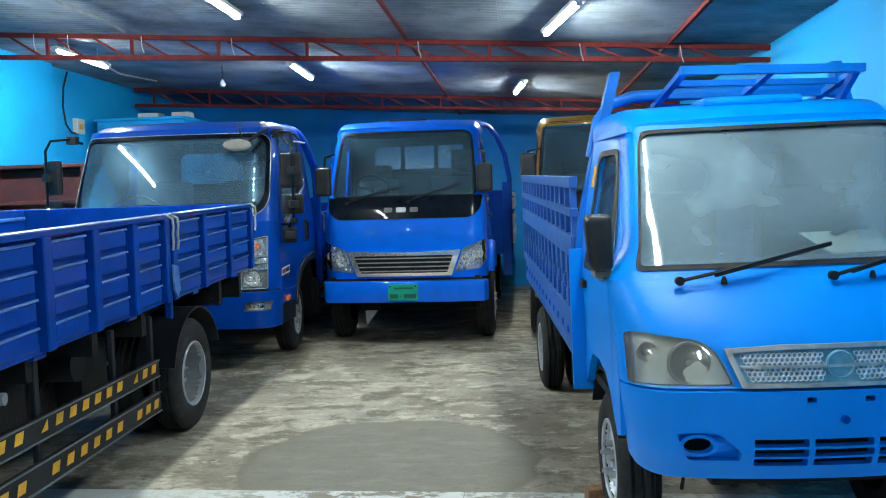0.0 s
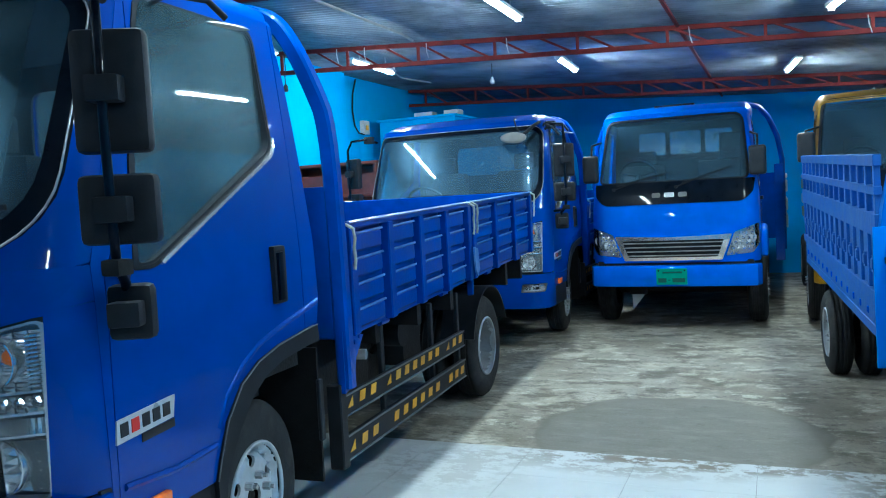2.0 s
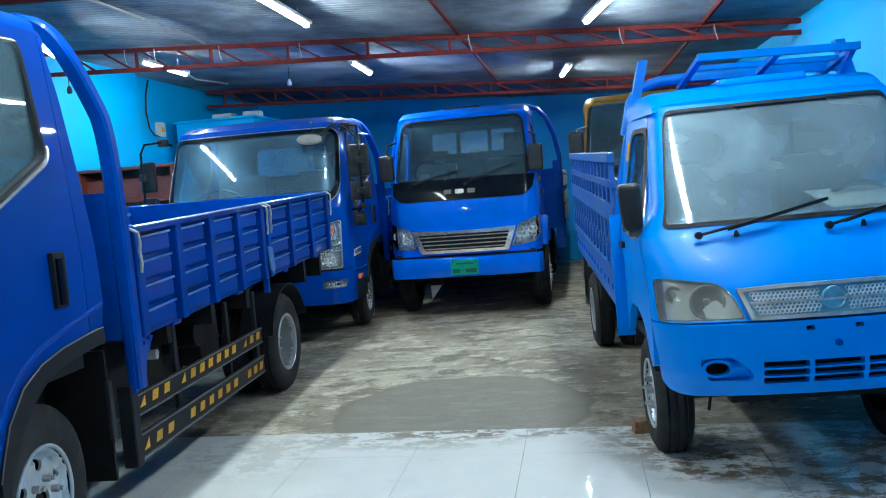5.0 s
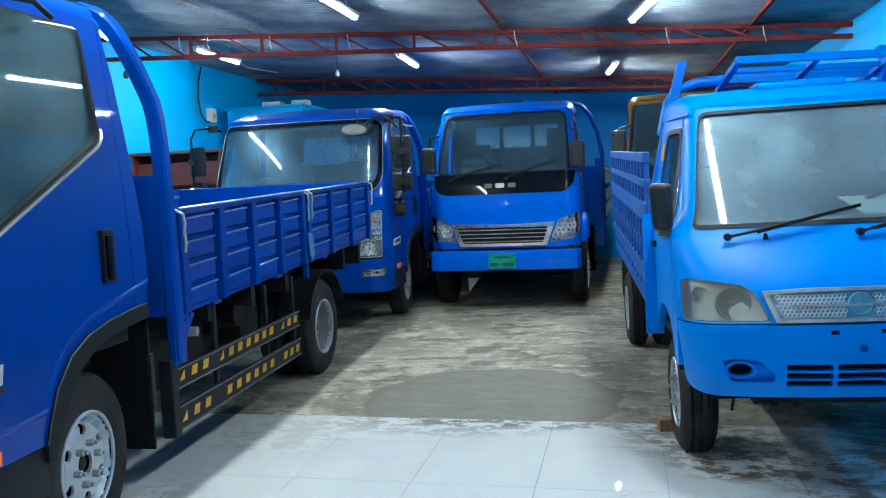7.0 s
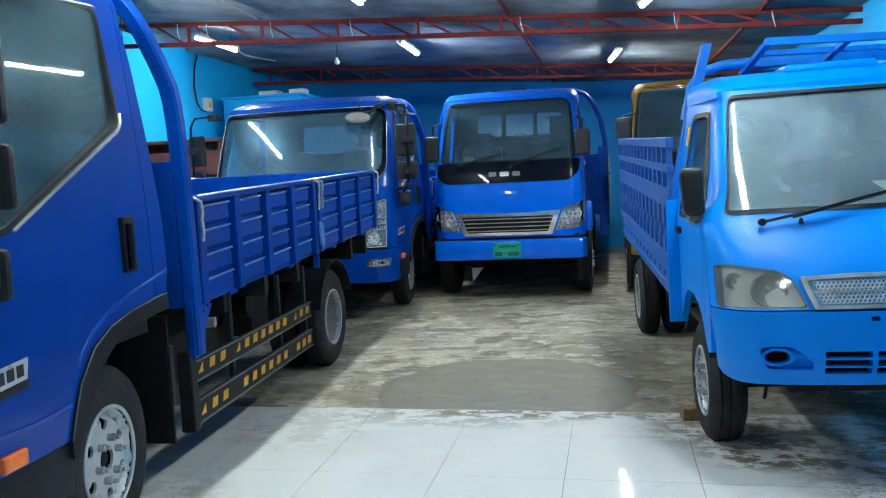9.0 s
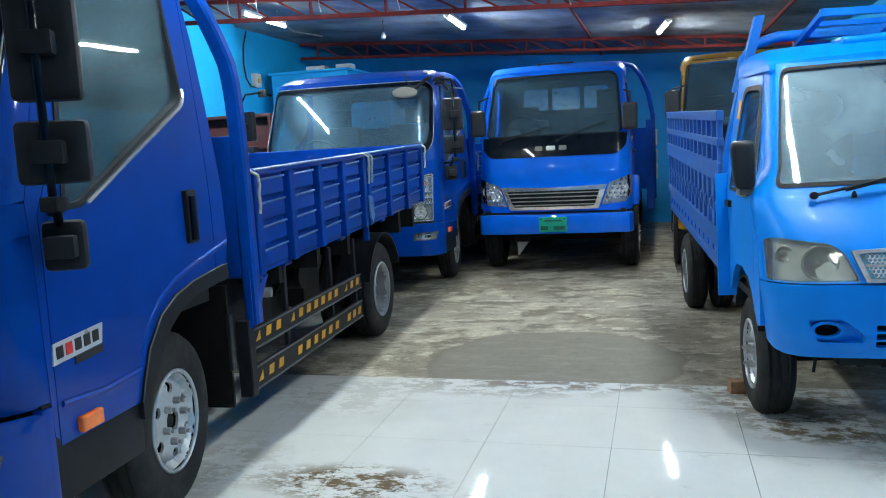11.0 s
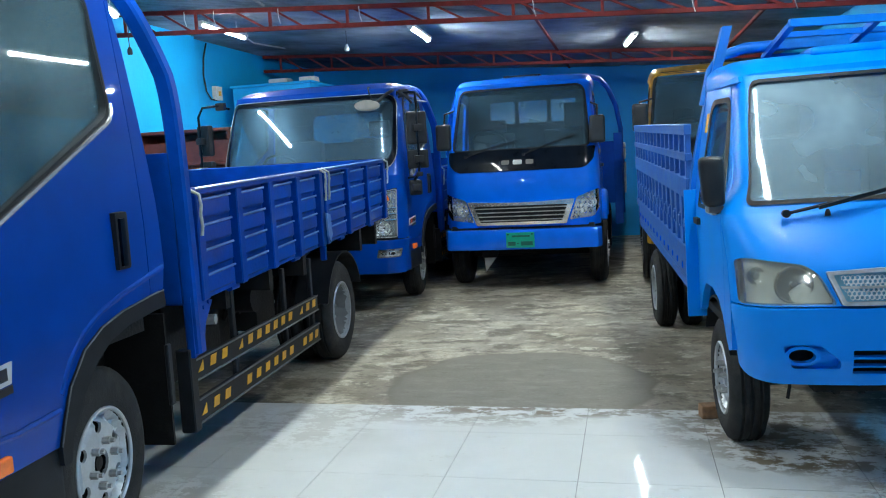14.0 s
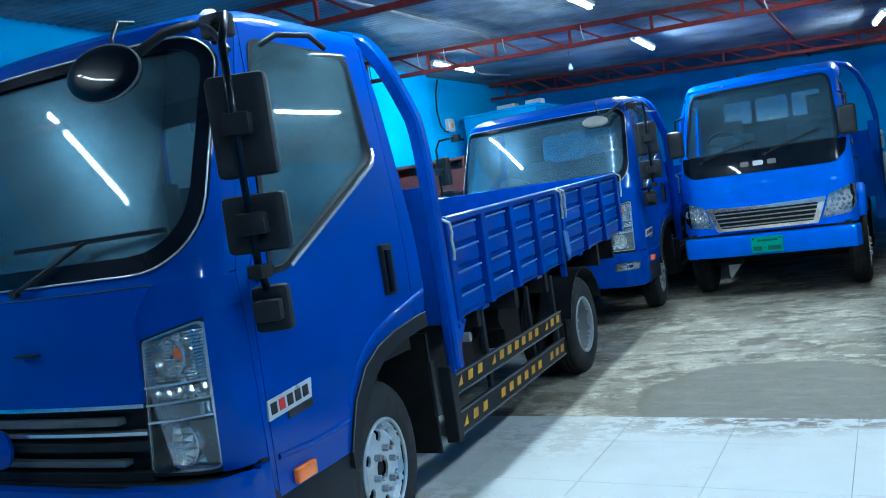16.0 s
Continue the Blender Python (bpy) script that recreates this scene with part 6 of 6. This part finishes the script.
    part("grille_backing", panel(gi, (), lambda u, v, w: front(u, v, w + 0.004), 0.004, uc), M_GRILLE, G, "weathered pale blue backing")
    bm = bmesh.new()
    for row in range(6):
        for col in range(-19, 20):
            cx = col * 0.0182 + (0.0091 if row % 2 else 0)
            cz = 0.880 + row * 0.0158
            if abs(cx) > 0.315 + 0.03 * (cz - 0.868) / 0.1 or abs(cx) < 0.055:
                continue
            pts = [front(cx + 0.0105 * math.cos(radians(60 * k + 30)), cz + 0.0105 * math.sin(radians(60 * k + 30)), 0.012) for k in range(6)]
            inner = [front(cx + 0.0078 * math.cos(radians(60 * k + 30)), cz + 0.0078 * math.sin(radians(60 * k + 30)), 0.012) for k in range(6)]
            a = [bm.verts.new(p) for p in pts]
            b = [bm.verts.new(p) for p in inner]
            c = [bm.verts.new(p + Vector((0, 0.008, 0))) for p in inner]
            for k in range(6):
                bm.faces.new((a[k], a[(k + 1) % 6], b[(k + 1) % 6], b[k]))
                bm.faces.new((b[k], b[(k + 1) % 6], c[(k + 1) % 6], c[k]))
    tagged(part("honeycomb", bm, M_BADGE, G, "dull chrome honeycomb mesh"), kind="stuff")
    part("grille_mid_bar", panel([(-0.345, 0.916), (0.345, 0.916), (0.35, 0.926), (-0.35, 0.926)], (), lambda u, v, w: front(u, v, w + 0.018), 0.01, uc), M_STEEL, G)
    bm = bmesh.new()
    lathe(bm, [(0.0, 0.05), (-0.014, 0.05), (-0.017, 0.047), (-0.012, 0.043), (-0.012, 0.01)], 28, front(0, 0.925, 0.005), "y")
    part("grille_emblem", bm, M_GRILLE, G, "plain round pale emblem", 40)
    # cab sides
    for s in (-1, 1):
        def f(u, v, w, s=s):
            y0 = fy(v) + sum(cc(v))
            lean = tuck(v) * wx(v) / W * min(1.0, max(0.0, (1.12 - u) / (1.12 - y0)))
            return Vector((s * (wx(v) - lean + w + 0.002), u, v))
        fr = [(fy(z) + sum(cc(z)) + 0.001, z) for z in (0.62, 0.75, 0.84, 0.98, 1.05, 1.15, 1.24, 1.4, 1.6, 1.86)]
        pil = [(y, z) for y, z in fr]
        part("front_wing", panel([(0.335, 0.60), (0.40, 0.66), (0.40, 1.20), (0.425, 1.24), (0.625, 1.55), (0.835, 1.86)] + pil[::-1], (), f, 0.03, (), steps(0.6, 1.86, 12)), M_SKY, T, "", 35)
        win = rounded([(0.465, 1.235), (1.0, 1.235), (1.0, 1.74), (0.78, 1.74)], [0.03, 0.04, 0.05, 0.05], 4)
        arch = [(0.405, 0.665), (0.46, 0.74), (0.56, 0.80), (0.72, 0.83), (0.90, 0.82), (1.0, 0.76), (1.08, 0.66), (1.16, 0.62)]
        dr = part("door", panel(arch + [(1.16, 1.82), (0.811, 1.82), (0.63, 1.55), (0.43, 1.235), (0.405, 1.195)], [win], f, 0.035, (), steps(0.6, 1.86, 12)), M_SKY, T, "light blue cab door", 35)
        part("window_seal", panel(rounded([(0.44, 1.215), (1.025, 1.215), (1.025, 1.765), (0.765, 1.765)], [0.03, 0.04, 0.05, 0.05], 4), [win], lambda u, v, w: f(u, v, w + 0.004), 0.015), M_BLACK, dr, "black window seal")
        g = part("side_window", panel(win, (), lambda u, v, w: f(u, v, w - 0.012), 0.004), M_GLASS_FILM, dr, "dusty grey side window")
        g.visible_shadow = False
        bm = bx(*sorted((s * (W - 0.02), s * (W + 0.012))), 0.52, 0.72, 1.205, 1.235, 0.006)
        part("sill_trim", bm, M_STEEL, dr, "grey sill strip", 40)
        bm = bx(*sorted((s * (W - 0.015), s * (W + 0.016))), 0.98, 1.10, 1.12, 1.155, 0.008)
        part("door_handle", bm, M_BLACK, dr, "", 40)
        part("roof_gutter", panel([(0.60, 1.82), (1.18, 1.82), (1.18, 1.85), (0.66, 1.85)], (), lambda u, v, w: f(u, v, w + 0.004), 0.02), M_SKY, T)
        part("sticker", panel([(1.04, 1.60), (1.075, 1.60), (1.075, 1.70), (1.04, 1.70)], (), lambda u, v, w: f(u, v, w + 0.004), 0.003), M_WARN, dr, "yellow sticker")
        # mirror
        bm = bx(s * 0.772 - 0.055, s * 0.772 + 0.055, 0.345, 0.44, 1.255, 1.485, 0.046, 5)
        for v in bm.verts:          # the shell narrows and leans inwards towards its foot
            k = (1.49 - v.co.z) / 0.24
            v.co.x = s * 0.772 + (v.co.x - s * 0.772) * (1.0 - 0.16 * k * k) + s * 0.012 * (0.5 - k)
            v.co.y += 0.012 * k
        mh = part("mirror_head", bm, M_SHELL, T, "dark grey rounded door mirror housing", 50)
        bm = bx(s * 0.772 - 0.045, s * 0.772 + 0.045, 0.445, 0.452, 1.285, 1.46, 0.002, 1)
        part("mirror_glass", bm, M_MIRROR, mh)
        bm = bx(*sorted((s * 0.70, s * 0.79)), 0.41, 0.50, 1.225, 1.255, 0.010, 3)
        part("mirror_foot", bm, M_TAUPE, mh, "dusty grey mirror foot", 40)
        bm = bmesh.new()
        tube(bm, [(s * 0.71, 0.52, 1.26), (s * 0.76, 0.45, 1.28), (s * 0.79, 0.41, 1.32)], 0.018, 8)
        part("mirror_arm", bm, M_BLACK, mh, "", 50)
        # wheel housing
        bm = bmesh.new()
        sweep(bm, [(0.86 + 0.38 * math.cos(radians(q)), 0.36 + 0.40 * math.sin(radians(q))) for q in range(25, 156, 13)], *sorted((s * 0.42, s * 0.70)), 0.012)
        part("wheel_housing", bm, M_BLACK, T, "", 40)

    part("cab_roof", roof_sheet(0.66, lambda u: front(u * W / 0.66, 1.855, 0).y - 0.006, 1.20, 1.957, 0.085, 0.26, 0.095, 0.012, 0.09), M_SKY, T, "", 50)
    bm = bx(-0.22, 0.22, 0.80, 1.05, 1.925, 1.975, 0.03, 3)
    part("roof_vent", bm, M_SKY, T, "low raised panel on the cab roof", 50)
    part("cab_rear_wall", panel(rounded([(-0.73, 0.62), (0.73, 0.62), (0.64, 1.86), (-0.64, 1.86)], 0.05, 3), [rounded([(-0.45, 1.35), (0.45, 1.35), (0.43, 1.72), (-0.43, 1.72)], 0.05, 3)], lambda u, v, w: Vector((u, 1.16 + w, v)), 0.03), M_SKY, T)
    g = part("rear_window", panel(rounded([(-0.46, 1.34), (0.46, 1.34), (0.44, 1.73), (-0.44, 1.73)], 0.05, 3), (), lambda u, v, w: Vector((u, 1.14 + w, v)), 0.004), M_GLASS_DUSTY, T, "dusty rear window")
    g.visible_shadow = False
    bm = bx(-0.70, 0.70, 0.30, 1.15, 0.66, 0.70)
    part("cab_floor", bm, M_DARK, T)
    # Unseen block added to keep light off the floor under the cab.
    part("unseen_underbody", bx(-0.40, 0.40, 0.62, 1.95, 0.34, 0.64, 0.04), M_DARK, T, "unseen dark block under the cab", 40)
    bm = bx(-0.42, 0.42, 0.16, 0.26, 0.445, 0.50, 0.012)
    for x in (-0.34, -0.24, 0.24, 0.34):
        box(bm, x, x + 0.03, 0.17, 0.20, 0.432, 0.447, 0.004, 1)
    part("front_cross_member", bm, M_DARK, T, "", 40)
    bm = bx(-0.67, 0.67, 0.36, 0.62, 1.0, 1.24, 0.05)
    part("dashboard", bm, M_DASH, T, "", 40)
    seat(T, -0.33, 0.70, 1.0, 0.46)
    seat(T, 0.33, 0.70, 1.0, 0.46)
    steering(T, 0.33, 0.60, 1.25, 0.17)
    part("paper_sheet", panel([(0.20, 0.37), (0.50, 0.37), (0.52, 0.52), (0.08, 0.52)], (), lambda u, v, w: Vector((u, v + 0.02, 1.262 + 0.75 * max(0, v - 0.38) + w)), 0.003, (), (0.40, 0.46)), M_PAPER, T, "cream paper lying on the dashboard")
    wiper(T, (-0.50, 0.225, 1.22), (0.10, 0.29, 1.335), (-0.15, 0.24, 1.285))
    wiper(T, (0.07, 0.205, 1.22), (0.60, 0.31, 1.34), (0.35, 0.24, 1.285))
    for x in (-0.33, 0.23):
        bm = bmesh.new()
        lathe(bm, [(0.0, 0.013), (0.015, 0.012), (0.03, 0.006)], 8, front(x, 1.20, 0), "z")
        part("washer_jet", bm, M_BLACK, T, "", 50)
    # stake bed, rising a little to the rear
    rk = lambda y: (y - 1.25) * 0.033

    def bed(x0, x1, y0, y1, z0, z1, bev=0.004):
        b = bx(x0, x1, y0, y1, z0, z1, bevel=bev, seg=1)
        for v in b.verts:
            v.co.z += rk(v.co.y)
        return b
    part("bed_floor", bed(-0.76, 0.76, 1.22, 4.62, 0.70, 0.76), M_STAKE, T)
    for s in (-1, 1):
        X = lambda a, b: sorted((s * a, s * b))
        G = part("stake_side", bed(*X(0.735, 0.755), 1.22, 4.62, 0.70, 0.95), M_STAKE, T, "scuffed light blue stake side")
        for z0, z1 in ((1.60, 1.66), (1.455, 1.50), (1.245, 1.36), (0.90, 0.96)):
            part("rail", bed(*X(0.735, 0.775), 1.22, 4.62, z0, z1), M_STAKE, G)
        n = 15
        for k in range(n):
            y = 1.24 + k * (4.60 - 1.29) / (n - 1)
            part("stake", bed(*X(0.738, 0.768), y, y + 0.05, 0.90, 1.64), M_STAKE, G)
            if k < n - 1:
                part("stake_panel", bed(*X(0.742, 0.752), y + 0.08, y + 0.235, 0.94, 1.26), M_STAKE, G)
                part("stamped_boss", bed(*X(0.75, 0.772), y + 0.11, y + 0.19, 1.05, 1.13, 0.018), M_STAKE, G)
                bm = bed(*X(0.752, 0.762), y + 0.13, y + 0.165, 0.79, 0.83)
                part("rivet", bm, M_CBLUE, G)
        # raked front board
        part("front_post", panel([(1.14, 0.62), (1.24, 0.62), (1.24, 2.16), (1.17, 2.16)], (), lambda u, v, w: Vector((s * (0.785 - 0.02 * max(0, v - 0.6) - 0.19 * max(0, (v - 1.25) / 0.9) ** 1.2 + w), u, v)), 0.05, (), steps(0.62, 2.16, 8)), M_RACK, T, "light blue board post at the bed front")
        bm = bx(*X(0.70, 0.80), 1.13, 1.15, 0.60, 1.30)
        part("post_flange", bm, M_SKY, T)
    part("tailgate", bed(-0.76, 0.76, 4.60, 4.63, 0.70, 1.30), M_STAKE, T)
    bm = bmesh.new()
    tube(bm, [(-0.66, 1.22, 1.75), (-0.62, 1.22, 1.93), (-0.56, 1.22, 2.01), (-0.44, 1.22, 2.04), (0.44, 1.22, 2.04), (0.56, 1.22, 2.01), (0.62, 1.22, 1.93), (0.66, 1.22, 1.75)], 0.03, 10)
    part("roll_hoop", bm, M_RACK, T, "light blue hoop over the cab rear", 50)
    # roof rack
    bm = bmesh.new()
    bar(bm, (-0.325, 0.78, 2.092), (0.475, 0.78, 2.066), 0.045, 0.036)
    R = part("roof_rack", bm, M_RACK, T, "medium blue welded roof rack frame")
    for a, b in (((-0.31, 0.79, 2.088), (-0.325, 1.30, 1.988)), ((0.455, 0.79, 2.064), (0.44, 1.30, 1.968)), ((0.08, 0.79, 2.076), (0.06, 1.30, 1.978)),
                 ((-0.31, 0.95, 2.058), (0.45, 0.95, 2.036)), ((-0.315, 1.12, 2.024), (0.445, 1.12, 2.002)), ((-0.32, 1.29, 1.99), (0.44, 1.29, 1.97)),
                 ((-0.32, 1.28, 1.99), (-0.325, 1.24, 1.93)), ((0.45, 0.80, 2.06), (0.415, 0.90, 1.93)), ((0.07, 1.26, 1.985), (0.07, 1.22, 1.93))):
        bm = bmesh.new()
        bar(bm, a, b, 0.034, 0.026)
        part("rack_bar", bm, M_RACK, R)
    # chassis and wheels
    for s in (-1, 1):
        bm = bx(*sorted((s * 0.30, s * 0.37)), 0.25, 4.6, 0.48, 0.62)
        part("chassis_rail", bm, M_DARK, T)
        wheel(T, s * 0.69, 0.86, 0.325, 0.19, s, False, 5)
        wheel(T, s * 0.74, 3.70, 0.335, 0.17, s, True, 5)
    for y in (0.86, 3.70):
        bm = bmesh.new()
        tube(bm, [(-0.6, y, 0.33), (0.6, y, 0.33)], 0.05, 10)
        part("axle", bm, M_DARK, T, "", 50)
    bm = bmesh.new()
    tube(bm, [(-0.5, 0.3, 0.50), (0.5, 0.3, 0.50)], 0.03, 8)
    tube(bm, [(-0.48, 0.35, 0.50), (-0.47, 0.36, 0.42), (-0.48, 0.36, 0.36)], 0.008, 6)
    tube(bm, [(-0.2, 0.32, 0.50), (-0.15, 0.36, 0.46), (0.0, 0.4, 0.5)], 0.02, 6)
    part("tow_bar", bm, M_DARK, T, "", 50)
    bm = bx(-0.30, 0.30, 0.55, 1.1, 0.46, 0.66, 0.04)
    part("engine_sump", bm, M_DARK, T, "", 40)
    return T


M_RACK = mat("rack_blue_paint", (0.003, 0.135, 0.53), 0.45, 0.0, 0.15, 8, 0.1, 30, 0, (0.05, 0.16, 0.42), 0.4, spec=0.2)
M_LAMP_BOWL = mat("dull_lamp_bowl", (0.55, 0.56, 0.53), 0.35, 0.2, 0.1, 20, 0.1, 60)
M_GRILLE = mat("weathered_blue_plastic", (0.10, 0.30, 0.44), 0.4, 0.0, 0.3, 14, 0.0, 60, 0, (0.4, 0.45, 0.46), 0.5)
M_STAKE = mat("scuffed_light_blue_paint", (0.007, 0.085, 0.35), 0.5, 0.0, 0.2, 9, 0.3, 30, 0, (0.06, 0.15, 0.36), 0.6)
TRUCK_D = pickup(pose(1.46, -0.12, 0, 0, -1.0, 4.0))


# ---------------------------------------------------------------- loose things and fittings
def shelf_unit():
    T = thing("shelf_unit", pose(-4.78, 5.1, 0), "red-brown wooden shelf unit against the blue wall", "shelf")
    for nm, b in (("side_board", (-0.60, -0.565, -0.2, 0.2, 0, 2.0)), ("side_board", (0.565, 0.60, -0.2, 0.2, 0, 2.0)), ("top_board", (-0.62, 0.62, -0.22, 0.2, 2.0, 2.035)),
                  ("back_board", (-0.565, 0.565, 0.17, 0.19, 0.05, 2.0)), ("shelf_board", (-0.565, 0.565, -0.2, 0.17, 1.62, 1.66)), ("shelf_board", (-0.565, 0.565, -0.2, 0.17, 1.15, 1.185)),
                  ("shelf_board", (-0.565, 0.565, -0.2, 0.17, 0.6, 0.635)), ("plinth", (-0.565, 0.565, -0.18, 0.17, 0.0, 0.08)), ("front_panel", (-0.565, 0.565, -0.1, -0.08, 1.66, 1.90))):
        part(nm, bx(*b, bevel=0.004, seg=1), M_WOOD, T)


shelf_unit()


def loft_box():
    T = thing("partition_box", pose(-4.35, 8.4, 0), "light blue boarded store room box in the corner", "partition")
    bm = bx(-1.02, 0.20, -1.0, 1.0, 0, 2.74, 0.01, 1)
    part("body", bm, M_WALL, T)
    bm = bx(-1.05, 0.23, -1.03, 1.0, 2.74, 2.775, 0.005, 1)
    part("top_edge", bm, M_WALL, T)


loft_box()
for x, w in ((-4.86, 0.3), (-4.38, 0.24)):
    bm = bx(x, x + w, 7.55, 7.75, 2.775, 2.85, 0.012)
    tagged(part("storage_box", bm, M_PVC), "dusty pale carton lying on the store box", "box")


def switch_box():
    T = thing("switch_box", pose(-5.57, 7.24, 2.57), "pale electrical switch box on the blue wall", "switch box")
    part("case", bx(0, 0.07, -0.09, 0.09, 0, 0.2, 0.008), M_PVC, T)
    part("switch", bx(0.07, 0.085, -0.03, 0.03, 0.06, 0.13, 0.004, 1), M_WARN, T, "yellowish switch")


switch_box()
bm = bmesh.new()
tube(bm, [(-5.53, 7.02, 3.36), (-5.55, 6.95, 3.15), (-5.56, 6.93, 2.9), (-5.56, 6.98, 2.68), (-5.55, 7.08, 2.58), (-5.53, 7.2, 2.57)], 0.012, 8)
tagged(part("wall_cable", bm, M_CABLE, None, "", 50), "slack black power cable down the blue wall", "cable")
bm = bmesh.new()
tube(bm, [(-3.32, YF, roof_z(-3.32) - 0.035), (-3.32, 3.95, roof_z(-3.32) - 0.035), (-3.36, 4.3, roof_z(-3.36) - 0.04)], 0.014, 8)
tagged(part("conduit_pipe", bm, M_CONDUIT, None, "", 50), "pale conduit pipe clipped under the roof", "pipe")
bm = bmesh.new()
tube(bm, [(-3.95, 5.05, 3.1), (-4.2, 5.6, 3.12), (-4.4, 6.2, 3.16), (-4.5, 7.4, 3.25)], 0.012, 8)
tagged(part("ceiling_cable", bm, M_CONDUIT, None, "", 50), "pale cable strung below the roof", "cable")


def bulb():
    T = thing("pendant_bulb", pose(-3.21, 6.4, 3.02), "small unlit white bulb on a short flex", "bulb")
    bm = bmesh.new()
    lathe(bm, [(-0.04, 0.012), (-0.03, 0.03), (0.0, 0.035), (0.03, 0.02), (0.05, 0.015)], 12, (0, 0, 0), "z")
    part("globe", bm, M_RIM, T, "", 50)
    bm = bmesh.new()
    tube(bm, [(0, 0, 0.04), (0, 0, roof_z(-3.21) - 3.02)], 0.005, 6)
    part("flex", bm, M_CABLE, T)


bulb()
bm = bx(-0.055, 0.055, -0.04, 0.04, 0, 0.075, 0.008)
o = tagged(part("brick", bm, M_CLAY), "worn brown brick wedged at a wheel", "brick")
o.matrix_basis = pose(0.68, 0.985, 0.0, 0, 0, 12)
def hanging_switch():
    T = thing("hanging_socket", pose(-4.76, 4.0, 2.836), "small dark lamp socket hanging on a flex", "socket")
    bm = bmesh.new()
    tube(bm, [(0, 0, 0.03), (-0.01, 0.01, 0.12), (0.01, 0.0, 0.2), (0, 0, roof_z(-4.76) - 2.836)], 0.005, 6)
    part("flex", bm, M_CABLE, T)
    bm = bmesh.new()
    lathe(bm, [(-0.045, 0.02), (-0.03, 0.028), (0.01, 0.026), (0.035, 0.012)], 12, (0, 0, 0), "z")
    part("socket", bm, M_BLACK, T, "", 50)


hanging_switch()
# hanging ties on the trusses
for x in (-4.4, -4.05, -3.3, -2.4, -0.6, 0.9, 1.8):
    bm = bmesh.new()
    z = roof_z(x) - 0.04
    tube(bm, [(x, 4.52, z), (x + 0.01, 4.50, z - 0.09), (x + 0.03, 4.50, z - 0.16)], 0.005, 6)
    tagged(part("wire_tie", bm, M_PVC), "loose pale wire tie on the truss", "wire")


# ---------------------------------------------------------------- floor
def floor():
    bm = bx(XL - 0.3, XR, 1.1, YB, -0.12, 0.0)
    tagged(part("floor_concrete", bm, M_CONC), "stained grey-brown rough concrete floor", "floor", kind="structure")
    bm = bx(XL, XR, YF, 1.1, -0.12, -0.006)
    g = tagged(part("floor_tiled", bm, M_GROUT), "white glazed floor tiles with thin dark joints, dirty", "floor", kind="structure")
    T, gap = 0.636, 0.003
    for i in range(-9, 5):
        for j in range(-13, 3):
            x0, x1 = max(XL, i * T + gap / 2), min(XR, (i + 1) * T - gap / 2)
            y0, y1 = max(YF, j * T + gap / 2), min(1.1 - 0.004, (j + 1) * T - gap / 2)
            if x1 - x0 < 0.02 or y1 - y0 < 0.02:
                continue
            part("tile", bx(x0, x1, y0, y1, -0.006, 0.002), M_TILE, g)


floor()
